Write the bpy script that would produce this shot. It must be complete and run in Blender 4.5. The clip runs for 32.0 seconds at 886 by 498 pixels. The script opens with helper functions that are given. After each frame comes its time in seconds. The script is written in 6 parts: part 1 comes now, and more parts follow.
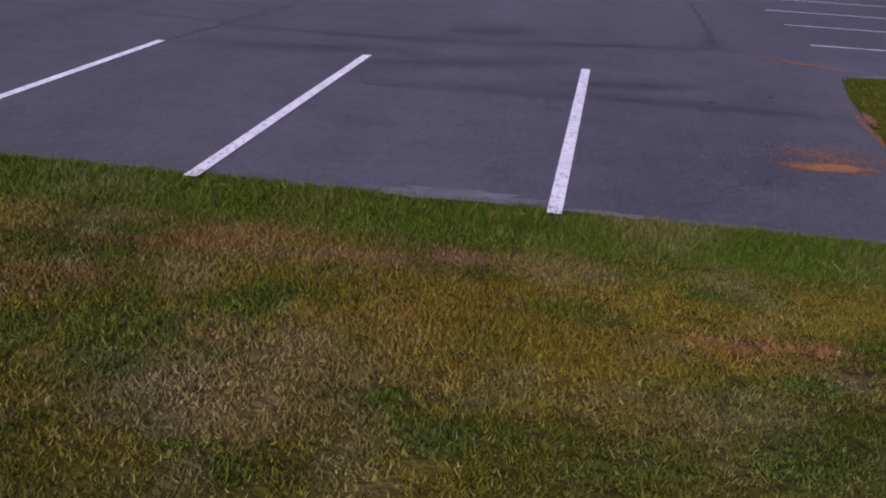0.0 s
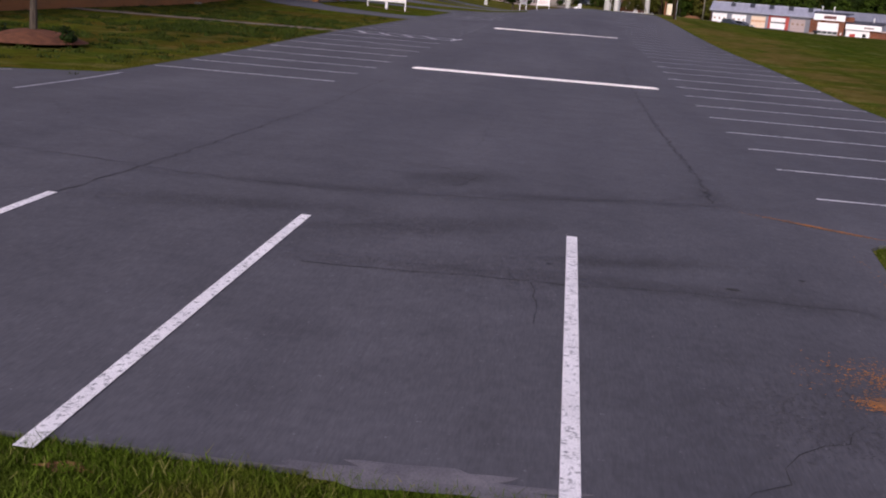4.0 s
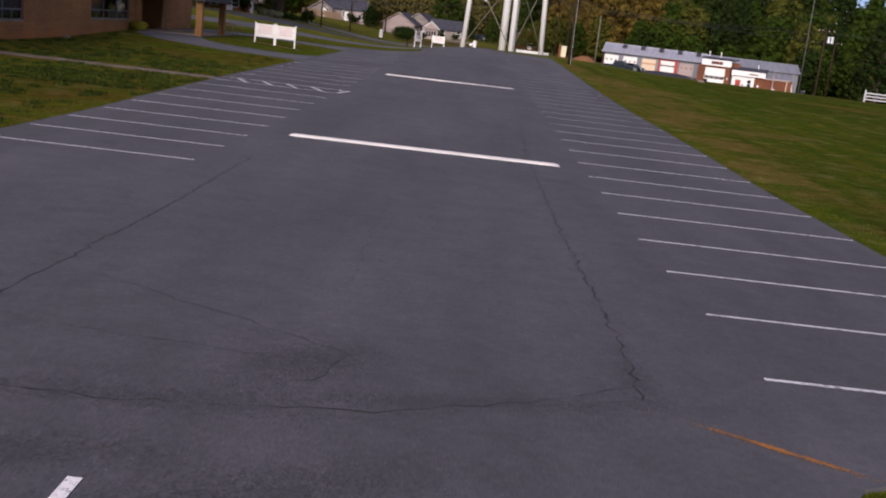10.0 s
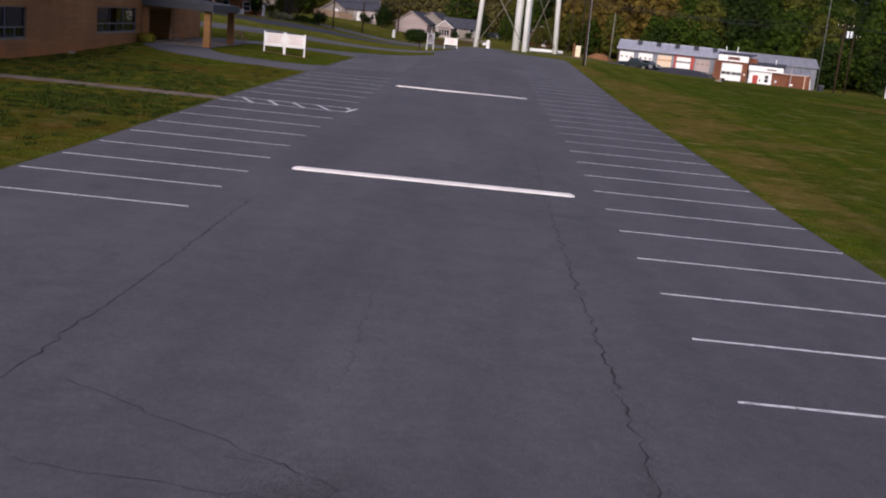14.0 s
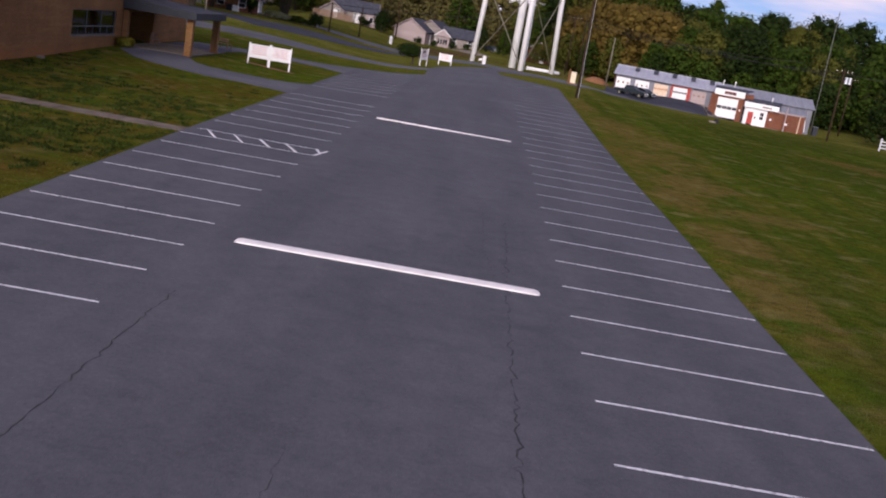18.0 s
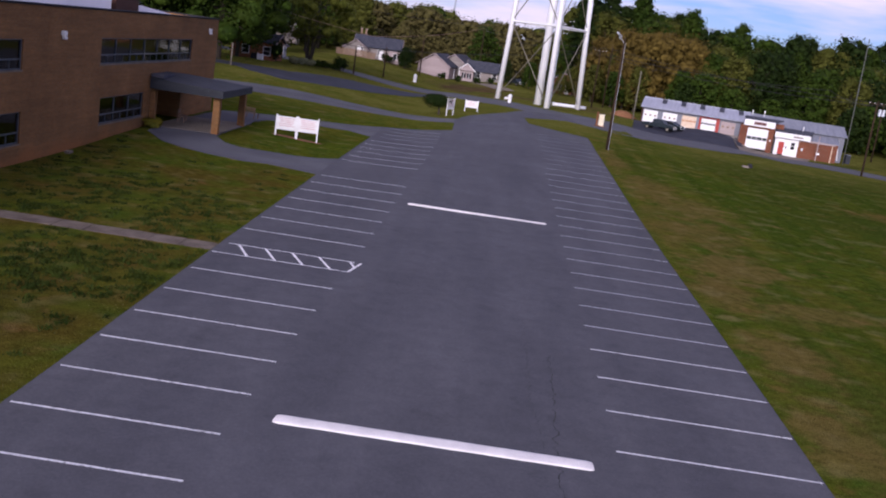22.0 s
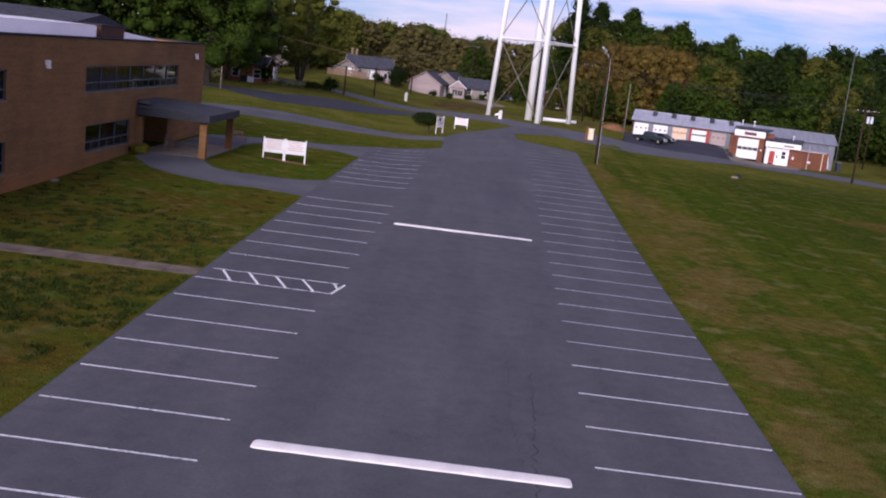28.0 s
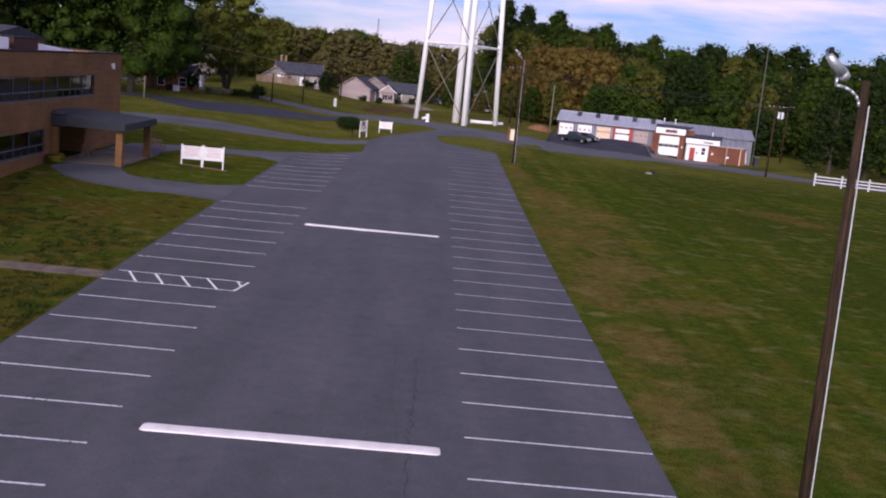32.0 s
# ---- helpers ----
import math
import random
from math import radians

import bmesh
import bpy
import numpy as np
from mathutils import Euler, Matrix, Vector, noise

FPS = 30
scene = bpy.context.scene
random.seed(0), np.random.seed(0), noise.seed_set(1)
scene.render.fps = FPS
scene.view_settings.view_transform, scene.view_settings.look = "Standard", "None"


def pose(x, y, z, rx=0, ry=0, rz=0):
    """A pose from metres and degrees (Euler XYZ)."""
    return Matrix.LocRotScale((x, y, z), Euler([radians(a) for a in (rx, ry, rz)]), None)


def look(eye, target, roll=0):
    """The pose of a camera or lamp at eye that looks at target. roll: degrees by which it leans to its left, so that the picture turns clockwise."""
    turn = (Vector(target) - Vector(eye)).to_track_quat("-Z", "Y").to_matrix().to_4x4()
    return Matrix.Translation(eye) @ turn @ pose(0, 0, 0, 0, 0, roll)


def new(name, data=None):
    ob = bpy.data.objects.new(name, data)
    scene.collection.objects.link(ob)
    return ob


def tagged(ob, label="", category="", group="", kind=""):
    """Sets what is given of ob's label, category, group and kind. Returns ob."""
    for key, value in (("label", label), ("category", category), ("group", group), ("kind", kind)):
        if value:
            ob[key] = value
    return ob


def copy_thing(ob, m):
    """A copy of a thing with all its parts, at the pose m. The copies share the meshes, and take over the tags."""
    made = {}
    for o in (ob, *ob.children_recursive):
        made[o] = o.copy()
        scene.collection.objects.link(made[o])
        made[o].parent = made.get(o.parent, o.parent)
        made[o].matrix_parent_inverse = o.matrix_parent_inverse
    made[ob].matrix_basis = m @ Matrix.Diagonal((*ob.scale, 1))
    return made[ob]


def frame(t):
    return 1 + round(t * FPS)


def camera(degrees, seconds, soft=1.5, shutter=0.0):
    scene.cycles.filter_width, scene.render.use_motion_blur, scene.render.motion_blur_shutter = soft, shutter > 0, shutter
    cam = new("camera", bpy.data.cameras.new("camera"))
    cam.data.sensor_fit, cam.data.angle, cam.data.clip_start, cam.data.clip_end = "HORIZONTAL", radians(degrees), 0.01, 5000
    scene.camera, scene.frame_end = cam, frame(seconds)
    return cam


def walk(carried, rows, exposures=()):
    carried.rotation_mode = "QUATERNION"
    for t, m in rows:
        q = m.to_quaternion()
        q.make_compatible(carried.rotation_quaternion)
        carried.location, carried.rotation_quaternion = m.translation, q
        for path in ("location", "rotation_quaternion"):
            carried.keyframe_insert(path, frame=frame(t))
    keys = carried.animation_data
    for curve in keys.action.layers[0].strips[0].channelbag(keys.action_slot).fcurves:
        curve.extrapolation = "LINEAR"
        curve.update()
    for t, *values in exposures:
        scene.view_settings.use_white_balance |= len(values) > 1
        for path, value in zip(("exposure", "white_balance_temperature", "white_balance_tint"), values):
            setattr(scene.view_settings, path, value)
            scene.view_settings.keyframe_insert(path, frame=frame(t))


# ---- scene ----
cam = camera(47.5, 32.0, soft=2.0)

# seconds, place in metres, turn in degrees
PATH = [
    (0, -3.044, -16.362, 2.332, 69.221, -2.964, 9.804),
    (0.5, -2.805, -16.453, 2.248, 76.241, -7.059, 10.673),
    (1, -3.038, -16.130, 2.141, 67.602, -6.420, 9.820),
    (1.5, -2.951, -15.937, 2.276, 73.725, -5.375, 10.585),
    (2, -3.117, -15.425, 2.240, 75.056, -4.403, 9.124),
    (2.5, -3.247, -14.991, 2.272, 75.467, -4.355, 8.853),
    (3, -3.357, -14.561, 2.354, 75.434, -5.344, 9.195),
    (3.5, -3.473, -14.231, 2.401, 75.944, -4.579, 8.974),
    (4, -3.541, -13.895, 2.456, 75.337, -4.438, 7.192),
    (4.5, -3.577, -13.586, 2.425, 75.893, -4.671, 8.256),
    (6.5, -3.089, -12.397, 2.443, 75.896, -4.169, 9.773),
    (7, -2.906, -12.055, 2.471, 75.709, -13.100, 8.604),
    (7.5, -2.937, -11.811, 2.455, 76.425, -9.387, 8.412),
    (8, -3.111, -11.561, 2.441, 76.746, -7.210, -0.328),
    (8.5, -3.238, -11.290, 2.526, 76.940, -7.435, 1.192),
    (9, -3.368, -11.024, 2.860, 76.548, -7.731, 2.510),
    (9.5, -3.530, -10.781, 3.140, 77.270, -7.518, 0.668),
    (10, -3.661, -10.524, 3.425, 77.394, -6.588, 1.438),
    (10.5, -3.803, -10.256, 3.737, 77.516, -7.035, 2.531),
    (11, -3.891, -10.061, 4.019, 77.618, -6.520, 1.695),
    (11.5, -3.942, -9.855, 4.258, 77.529, -7.284, 2.890),
    (12, -3.949, -9.716, 4.343, 77.348, -6.369, 2.677),
    (12.5, -3.917, -9.527, 4.357, 77.881, -6.955, 3.653),
    (13, -3.908, -9.326, 4.369, 77.891, -6.720, 2.074),
    (13.5, -3.788, -9.211, 4.224, 78.789, -6.062, 1.726),
    (14, -3.615, -9.068, 4.245, 77.044, -5.648, 2.207),
    (14.5, -3.321, -8.914, 4.488, 77.049, -7.266, 1.690),
    (16.5, -3.053, -7.649, 4.548, 77.527, -10.098, 1.707),
    (17, -3.031, -7.195, 4.771, 77.140, -9.244, 2.715),
    (17.5, -3.021, -6.876, 5.263, 77.071, -9.239, 2.383),
    (18, -3.171, -6.361, 6.073, 77.089, -10.005, 2.380),
    (18.5, -3.237, -6.007, 6.860, 77.683, -9.301, 2.485),
    (19, -3.414, -5.626, 7.669, 77.735, -9.353, 2.821),
    (19.5, -3.547, -5.370, 8.355, 78.043, -8.641, 1.966),
    (20, -3.738, -5.129, 9.060, 77.941, -7.754, 1.952),
    (20.5, -3.965, -4.848, 9.397, 79.229, -7.896, -0.257),
    (21, -4.086, -4.664, 9.298, 79.306, -7.798, 0.633),
    (21.5, -4.120, -4.539, 9.369, 78.533, -7.627, 1.506),
    (22, -4.200, -4.488, 9.305, 77.963, -8.166, 3.584),
    (22.5, -4.139, -4.459, 9.342, 78.158, -7.642, 3.264),
    (23, -4.101, -4.404, 9.407, 78.387, -7.140, 1.995),
    (23.5, -4.042, -4.349, 9.440, 78.735, -7.063, 0.836),
    (24, -4.073, -4.294, 9.504, 78.567, -7.427, 1.430),
    (24.5, -3.980, -4.304, 9.576, 78.696, -6.898, 2.668),
    (25, -3.971, -4.369, 9.596, 78.540, -6.571, 0.388),
    (25.5, -4.004, -4.285, 9.588, 78.633, -7.189, 2.048),
    (27.5, -3.703, -4.496, 9.525, 79.165, -6.687, 2.157),
    (28, -3.620, -4.582, 9.514, 78.965, -6.788, 3.176),
    (28.5, -3.500, -4.736, 9.543, 78.233, -5.656, 3.584),
    (29, -3.302, -5.019, 9.417, 79.442, -6.195, 2.648),
    (29.5, -3.108, -5.237, 9.480, 78.942, -5.474, 1.597),
    (30, -2.899, -5.450, 9.603, 79.055, -6.173, 0.791),
    (30.5, -2.660, -5.692, 9.623, 79.408, -5.943, 1.275),
    (31, -2.313, -6.017, 9.705, 79.519, -5.966, 1.797),
    (31.5, -2.044, -6.297, 9.729, 79.496, -5.112, 0.300),
    (32, -1.724, -6.632, 9.708, 79.605, -5.754, -0.378),
]
walk(cam, [(t, pose(*p)) for t, *p in PATH],
     exposures=[(0, -0.02, 5900, 31), (1, -0.04, 5250, 44), (2, -0.02, 4800, 46), (3, -0.02, 5700, 30), (4, -0.02, 6550, 20), (4.5, -0.02, 7150, 13), (7.2, -0.04, 7200, 12), (8, -0.03, 6800, 17), (9, -0.03, 6850, 16), (13, 0.0, 6600, 14), (17, 0.0, 6650, 18), (19, 0.03, 6150, 21), (22, 0.03, 5950, 23), (26, 0.03, 6000, 24), (32, 0.03, 6150, 24)])

# ---- light: dusk under a bright, thinly clouded sky ----
SUN_ELEVATION, SUN_TURN = radians(19), radians(193)
world = bpy.data.worlds.new("sky")
scene.world = world
world.use_nodes = True
wn, wl = world.node_tree.nodes, world.node_tree.links
wn.clear()
w_out = wn.new("ShaderNodeOutputWorld")
w_bg = wn.new("ShaderNodeBackground")
w_sky = wn.new("ShaderNodeTexSky")
w_sky.sky_type = "NISHITA"
w_sky.sun_disc = False
w_sky.sun_elevation = SUN_ELEVATION
w_sky.sun_rotation = SUN_TURN
w_sky.air_density, w_sky.dust_density, w_sky.ozone_density = 1.0, 0.0, 4.0
w_co = wn.new("ShaderNodeTexCoord")
w_map = wn.new("ShaderNodeMapping")
w_map.inputs["Scale"].default_value = (2.0, 1.5, 13.0)
w_map.inputs["Rotation"].default_value = (0.0, radians(5), 0.35)
w_noise = wn.new("ShaderNodeTexNoise")
w_noise.inputs["Scale"].default_value = 1.6
w_noise.inputs["Detail"].default_value = 6.0
w_noise.inputs["Roughness"].default_value = 0.55
w_ramp = wn.new("ShaderNodeValToRGB")
w_ramp.color_ramp.elements[0].position = 0.43
w_ramp.color_ramp.elements[1].position = 0.62
w_ramp.color_ramp.elements[0].color = (0.02, 0.02, 0.02, 1)
w_ramp.color_ramp.elements[1].color = (1, 1, 1, 1)
w_mix = wn.new("ShaderNodeMix")
w_mix.data_type = "RGBA"
w_mix.inputs["B"].default_value = (10.5, 9.4, 10.4, 1)
w_bg.inputs["Strength"].default_value = 0.085
wl.new(w_co.outputs["Generated"], w_map.inputs["Vector"])
wl.new(w_map.outputs["Vector"], w_noise.inputs["Vector"])
wl.new(w_noise.outputs["Fac"], w_ramp.inputs["Fac"])
wl.new(w_ramp.outputs["Color"], w_mix.inputs["Factor"])
w_tint = wn.new("ShaderNodeMix")
w_tint.data_type = "RGBA"
w_tint.blend_type = "MULTIPLY"
w_tint.inputs["Factor"].default_value = 1.0
w_tint.inputs["B"].default_value = (0.68, 0.76, 1.20, 1)
wl.new(w_sky.outputs["Color"], w_tint.inputs["A"])
wl.new(w_tint.outputs["Result"], w_mix.inputs["A"])
wl.new(w_mix.outputs["Result"], w_bg.inputs["Color"])
wl.new(w_bg.outputs["Background"], w_out.inputs["Surface"])
sun = new("sun", bpy.data.lights.new("sun", "SUN"))
sun.data.energy = 4.0
sun.data.angle = radians(30)
sun.data.color = (1.0, 0.93, 0.86)
sun.matrix_world = look((0, 0, 60), (60 * math.sin(radians(13)), 60 * math.cos(radians(13)), 60 - 60 * math.tan(SUN_ELEVATION)))


# ---- ground heights ----
def step(a, b, v):
    u = min(1.0, max(0.0, (v - a) / (b - a)))
    return u * u * (3 - 2 * u)


def rise(x, y):
    """Height of the ground: level lot, a slow rise to its far end, then falling to the street."""
    z = 1.05 * step(34, 104, y) * (0.12 + 0.88 * step(-13, -1, x) + 0.6 * step(16, 34, -x) * step(80, 110, y)) - 1.25 * step(108, 172, y)
    z -= 0.5 * step(8, 20, x) * step(60, 100, y) + (0.75 * step(12, 26, x) + 0.95 * step(27, 42, x)) * step(90, 150, y)
    z += 1.7 * step(14, 40, -x) * step(85, 145, y)
    z += 0.45 * step(15, 24, -x) * step(45, 66, y) * (1 - step(80, 105, y))
    z += (0.55 + 0.85 * step(24, 35, x)) * step(158, 174, y) * step(10, 17, x) * (1 - step(36.5, 39.5, x))
    z += 0.65 * step(196, 224, y) * step(-60, -40, x) * (1 - step(-2, 8, x))
    z += 0.1 * (1 - step(-4, 5, y)) - 0.11 * step(1, 9, y) * (1 - step(17, 27, y)) + 0.08 * step(25, 36, y)
    return z


# ---- materials ----
def material(name, a, b, scale=3.0, rough=0.8, bump=0.2, fine=60.0, metal=0.0, c=None, speck=0.25, dist=0.01, stretch=(1, 1, 1), lo=0.35, hi=0.65):
    """Two colours mixed by large noise, dark and light specks of a fine noise on them, and a bump of the fine noise."""
    m = bpy.data.materials.new(name)
    m.use_nodes = True
    n, l = m.node_tree.nodes, m.node_tree.links
    bsdf = n["Principled BSDF"]
    co = n.new("ShaderNodeTexCoord")
    mp = n.new("ShaderNodeMapping")
    mp.inputs["Scale"].default_value = stretch
    l.new(co.outputs["Object"], mp.inputs["Vector"])
    big = n.new("ShaderNodeTexNoise")
    big.inputs["Scale"].default_value = scale
    big.inputs["Detail"].default_value = 5.0
    l.new(mp.outputs["Vector"], big.inputs["Vector"])
    ramp = n.new("ShaderNodeValToRGB")
    ramp.color_ramp.elements[0].position, ramp.color_ramp.elements[1].position = lo, hi
    ramp.color_ramp.elements[0].color, ramp.color_ramp.elements[1].color = (*a, 1), (*b, 1)
    if c:
        e = ramp.color_ramp.elements.new((lo + hi) / 2)
        e.color = (*c, 1)
    l.new(big.outputs["Fac"], ramp.inputs["Fac"])
    small = n.new("ShaderNodeTexNoise")
    small.inputs["Scale"].default_value = fine
    small.inputs["Detail"].default_value = 4.0
    l.new(mp.outputs["Vector"], small.inputs["Vector"])
    rng = n.new("ShaderNodeMapRange")
    rng.inputs["From Min"].default_value, rng.inputs["From Max"].default_value = 0.25, 0.75
    rng.inputs["To Min"].default_value, rng.inputs["To Max"].default_value = 1 - speck, 1 + speck
    l.new(small.outputs["Fac"], rng.inputs["Value"])
    mul = n.new("ShaderNodeVectorMath")
    mul.operation = "SCALE"
    l.new(ramp.outputs["Color"], mul.inputs[0])
    l.new(rng.outputs["Result"], mul.inputs["Scale"])
    l.new(mul.outputs["Vector"], bsdf.inputs["Base Color"])
    bsdf.inputs["Roughness"].default_value = rough
    bsdf.inputs["Specular IOR Level"].default_value = 0.15 if rough > 0.8 else 0.4
    bsdf.inputs["Metallic"].default_value = metal
    if bump:
        bp = n.new("ShaderNodeBump")
        bp.inputs["Strength"].default_value = bump
        bp.inputs["Distance"].default_value = dist
        l.new(small.outputs["Fac"], bp.inputs["Height"])
        l.new(bp.outputs["Normal"], bsdf.inputs["Normal"])
    return m


def asphalt_material(name, dark, light):
    """Worn asphalt: long driving streaks, blotches, fine aggregate and sparse pale stone flecks."""
    m = material(name, dark, light, 0.5, 0.9, 0.2, 75.0, speck=0.15, dist=0.004, stretch=(1, 0.14, 1), lo=0.3, hi=0.7)
    n, l = m.node_tree.nodes, m.node_tree.links
    bsdf = n["Principled BSDF"]
    co = n.new("ShaderNodeTexCoord")
    last = bsdf.inputs["Base Color"].links[0].from_socket
    for scale, detail, lo, hi, a, b in ((0.22, 4, 0.3, 0.7, 0.92, 1.07), (1.7, 6, 0.3, 0.7, 0.92, 1.07), (9.0, 6, 0.25, 0.75, 0.90, 1.10), (26.0, 2, 0.70, 0.78, 1.0, 1.7), (0.9, 5, 0.60, 0.76, 1.0, 0.86), (0.45, 6, 0.56, 0.72, 1.0, 0.94)):
        t = n.new("ShaderNodeTexNoise")
        t.inputs["Scale"].default_value = scale
        t.inputs["Detail"].default_value = detail
        l.new(co.outputs["Object"], t.inputs["Vector"])
        r = n.new("ShaderNodeMapRange")
        r.inputs["From Min"].default_value, r.inputs["From Max"].default_value = lo, hi
        r.inputs["To Min"].default_value, r.inputs["To Max"].default_value = a, b
        l.new(t.outputs["Fac"], r.inputs["Value"])
        s = n.new("ShaderNodeVectorMath")
        s.operation = "SCALE"
        l.new(last, s.inputs[0])
        l.new(r.outputs["Result"], s.inputs["Scale"])
        last = s.outputs["Vector"]
    l.new(last, bsdf.inputs["Base Color"])
    return m


def worn_paint(name, paint, under, keep, scale=9.0):
    """Road paint with chips through which the asphalt shows."""
    m = material(name, paint, tuple(v * 0.85 for v in paint), 1.5, 0.7, 0.25, 120.0)
    n, l = m.node_tree.nodes, m.node_tree.links
    bsdf = n["Principled BSDF"]
    src = bsdf.inputs["Base Color"].links[0].from_socket
    co = n.new("ShaderNodeTexCoord")
    chips = n.new("ShaderNodeTexNoise")
    chips.inputs["Scale"].default_value = scale
    chips.inputs["Detail"].default_value = 8.0
    chips.inputs["Roughness"].default_value = 0.75
    l.new(co.outputs["Object"], chips.inputs["Vector"])
    ramp = n.new("ShaderNodeValToRGB")
    ramp.color_ramp.elements[0].position, ramp.color_ramp.elements[1].position = keep, keep + 0.08
    l.new(chips.outputs["Fac"], ramp.inputs["Fac"])
    mix = n.new("ShaderNodeMix")
    mix.data_type = "RGBA"
    mix.inputs["A"].default_value = (*under, 1)
    l.new(ramp.outputs["Color"], mix.inputs["Factor"])
    l.new(src, mix.inputs["B"])
    l.new(mix.outputs["Result"], bsdf.inputs["Base Color"])
    return m


def grass_material(name, blades):
    """Spring lawn: green, olive, straw and red clay in patches; a lusher strip along the lot's near edge."""
    m = bpy.data.materials.new(name)
    m.use_nodes = True
    n, l = m.node_tree.nodes, m.node_tree.links
    bsdf = n["Principled BSDF"]
    geo = n.new("ShaderNodeNewGeometry")

    def noise_of(scale, detail, lo, hi, offset):
        mp = n.new("ShaderNodeMapping")
        mp.inputs["Location"].default_value = (offset, offset * 0.7, 0)
        l.new(geo.outputs["Position"], mp.inputs["Vector"])
        t = n.new("ShaderNodeTexNoise")
        t.inputs["Scale"].default_value = scale
        t.inputs["Detail"].default_value = detail
        l.new(mp.outputs["Vector"], t.inputs["Vector"])
        r = n.new("ShaderNodeMapRange")
        r.inputs["From Min"].default_value, r.inputs["From Max"].default_value = lo, hi
        l.new(t.outputs["Fac"], r.inputs["Value"])
        return r.outputs["Result"]

    def mixed(fac, a, b):
        x = n.new("ShaderNodeMix")
        x.data_type = "RGBA"
        for sock, v in (("A", a), ("B", b)):
            if isinstance(v, tuple):
                x.inputs[sock].default_value = (*v, 1)
            else:
                l.new(v, x.inputs[sock])
        l.new(fac, x.inputs["Factor"])
        return x.outputs["Result"]

    def math_of(op, a, b):
        x = n.new("ShaderNodeMath")
        x.operation = op
        for i, v in enumerate((a, b)):
            if isinstance(v, (int, float)):
                x.inputs[i].default_value = v
            else:
                l.new(v, x.inputs[i])
        return x.outputs[0]

    sep = n.new("ShaderNodeSeparateXYZ")
    l.new(geo.outputs["Position"], sep.inputs[0])

    def band(sock, lo, hi):
        r = n.new("ShaderNodeMapRange")
        r.interpolation_type = "SMOOTHSTEP"
        r.inputs["From Min"].default_value, r.inputs["From Max"].default_value = lo, hi
        l.new(sock, r.inputs["Value"])
        return r.outputs["Result"]

    col = mixed(noise_of(0.10, 4, 0.38, 0.62, 3.1), GREEN, OLIVE)
    col = mixed(noise_of(0.55, 5, 0.42, 0.66, 11.0), col, GREEN2)
    def blot(cx, cy, rx, ry, turn, fac):
        """An oval area with a soft rim broken up by fac."""
        mp = n.new("ShaderNodeMapping")
        mp.vector_type = "TEXTURE"
        mp.inputs["Location"].default_value = (cx, cy, 0)
        mp.inputs["Rotation"].default_value = (0, 0, turn)
        mp.inputs["Scale"].default_value = (rx, ry, 1000)
        l.new(geo.outputs["Position"], mp.inputs["Vector"])
        ln = n.new("ShaderNodeVectorMath")
        ln.operation = "LENGTH"
        l.new(mp.outputs["Vector"], ln.inputs[0])
        return band(math_of("ADD", ln.outputs["Value"], math_of("MULTIPLY", fac, -1.1)), 0.75, 0.0)

    def mown():
        """Long streaks left by the mower, slanting across the field."""
        mp = n.new("ShaderNodeMapping")
        mp.inputs["Rotation"].default_value = (0, 0, radians(-26))
        mp.inputs["Scale"].default_value = (0.62, 0.045, 1)
        l.new(geo.outputs["Position"], mp.inputs["Vector"])
        t = n.new("ShaderNodeTexNoise")
        t.inputs["Scale"].default_value = 1.0
        t.inputs["Detail"].default_value = 4.0
        l.new(mp.outputs["Vector"], t.inputs["Vector"])
        return band(t.outputs["Fac"], 0.36, 0.64)

    dry = math_of("MULTIPLY", math_of("MULTIPLY", band(sep.outputs["X"], 5.0, 6.2), band(sep.outputs["X"], 15.0, 7.5)), band(sep.outputs["Y"], 4.0, 14.0))
    col = mixed(math_of("MULTIPLY", dry, math_of("MULTIPLY", noise_of(0.30, 7, 0.44, 0.60, 83.0), 0.6)), col, DRY)
    field = band(sep.outputs["X"], 5.2, 8.0)
    col = mixed(math_of("MULTIPLY", field, math_of("MULTIPLY", mown(), 0.75)), col, FIELD)
    rough = noise_of(0.8, 9, 0.30, 0.70, 57.0)
    for cx, cy, rx, ry, turn, k, tone in ((7.9, 70.0, 1.6, 5.0, 0.0, 0.7, DRY), (9.6, 62.0, 2.6, 4.0, 0.2, 0.65, DRY), (8.4, 54.0, 2.6, 4.0, 0.1, 0.6, DRY), (8.6, 45.0, 2.4, 3.4, -0.2, 0.75, TAN), (11.0, 37.6, 2.3, 1.5, 0.2, 0.6, TAN),
                                          (7.3, 30.2, 1.6, 2.6, 0.0, 0.75, TAN), (6.9, 39.0, 1.4, 3.2, 0.0, 0.7, DRY), (6.2, 34.6, 0.5, 0.4, 0.0, 0.3, STRAW), (6.6, 22.0, 1.2, 3.4, 0.0, 0.7, TAN), (27.0, 71.0, 2.4, 4.4, 0.5, 0.5, CLAY), (6.4, 84.0, 0.9, 7.0, 0.0, 0.6, DRY)):
        col = mixed(math_of("MULTIPLY", blot(cx, cy, rx, ry, turn, rough), k), col, tone)
    left_dry = math_of("MULTIPLY", band(sep.outputs["X"], -13.5, -15.0), math_of("MULTIPLY", band(sep.outputs["Y"], 6.0, 12.0), band(sep.outputs["Y"], 62.0, 50.0)))
    col = mixed(math_of("MULTIPLY", left_dry, noise_of(0.33, 6, 0.38, 0.62, 97.0)), col, THATCH)
    # Dark green meadow to the right, deepened in colour to imitate lens edge darkening.
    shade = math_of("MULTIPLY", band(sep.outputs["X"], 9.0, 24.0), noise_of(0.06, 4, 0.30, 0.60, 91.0))
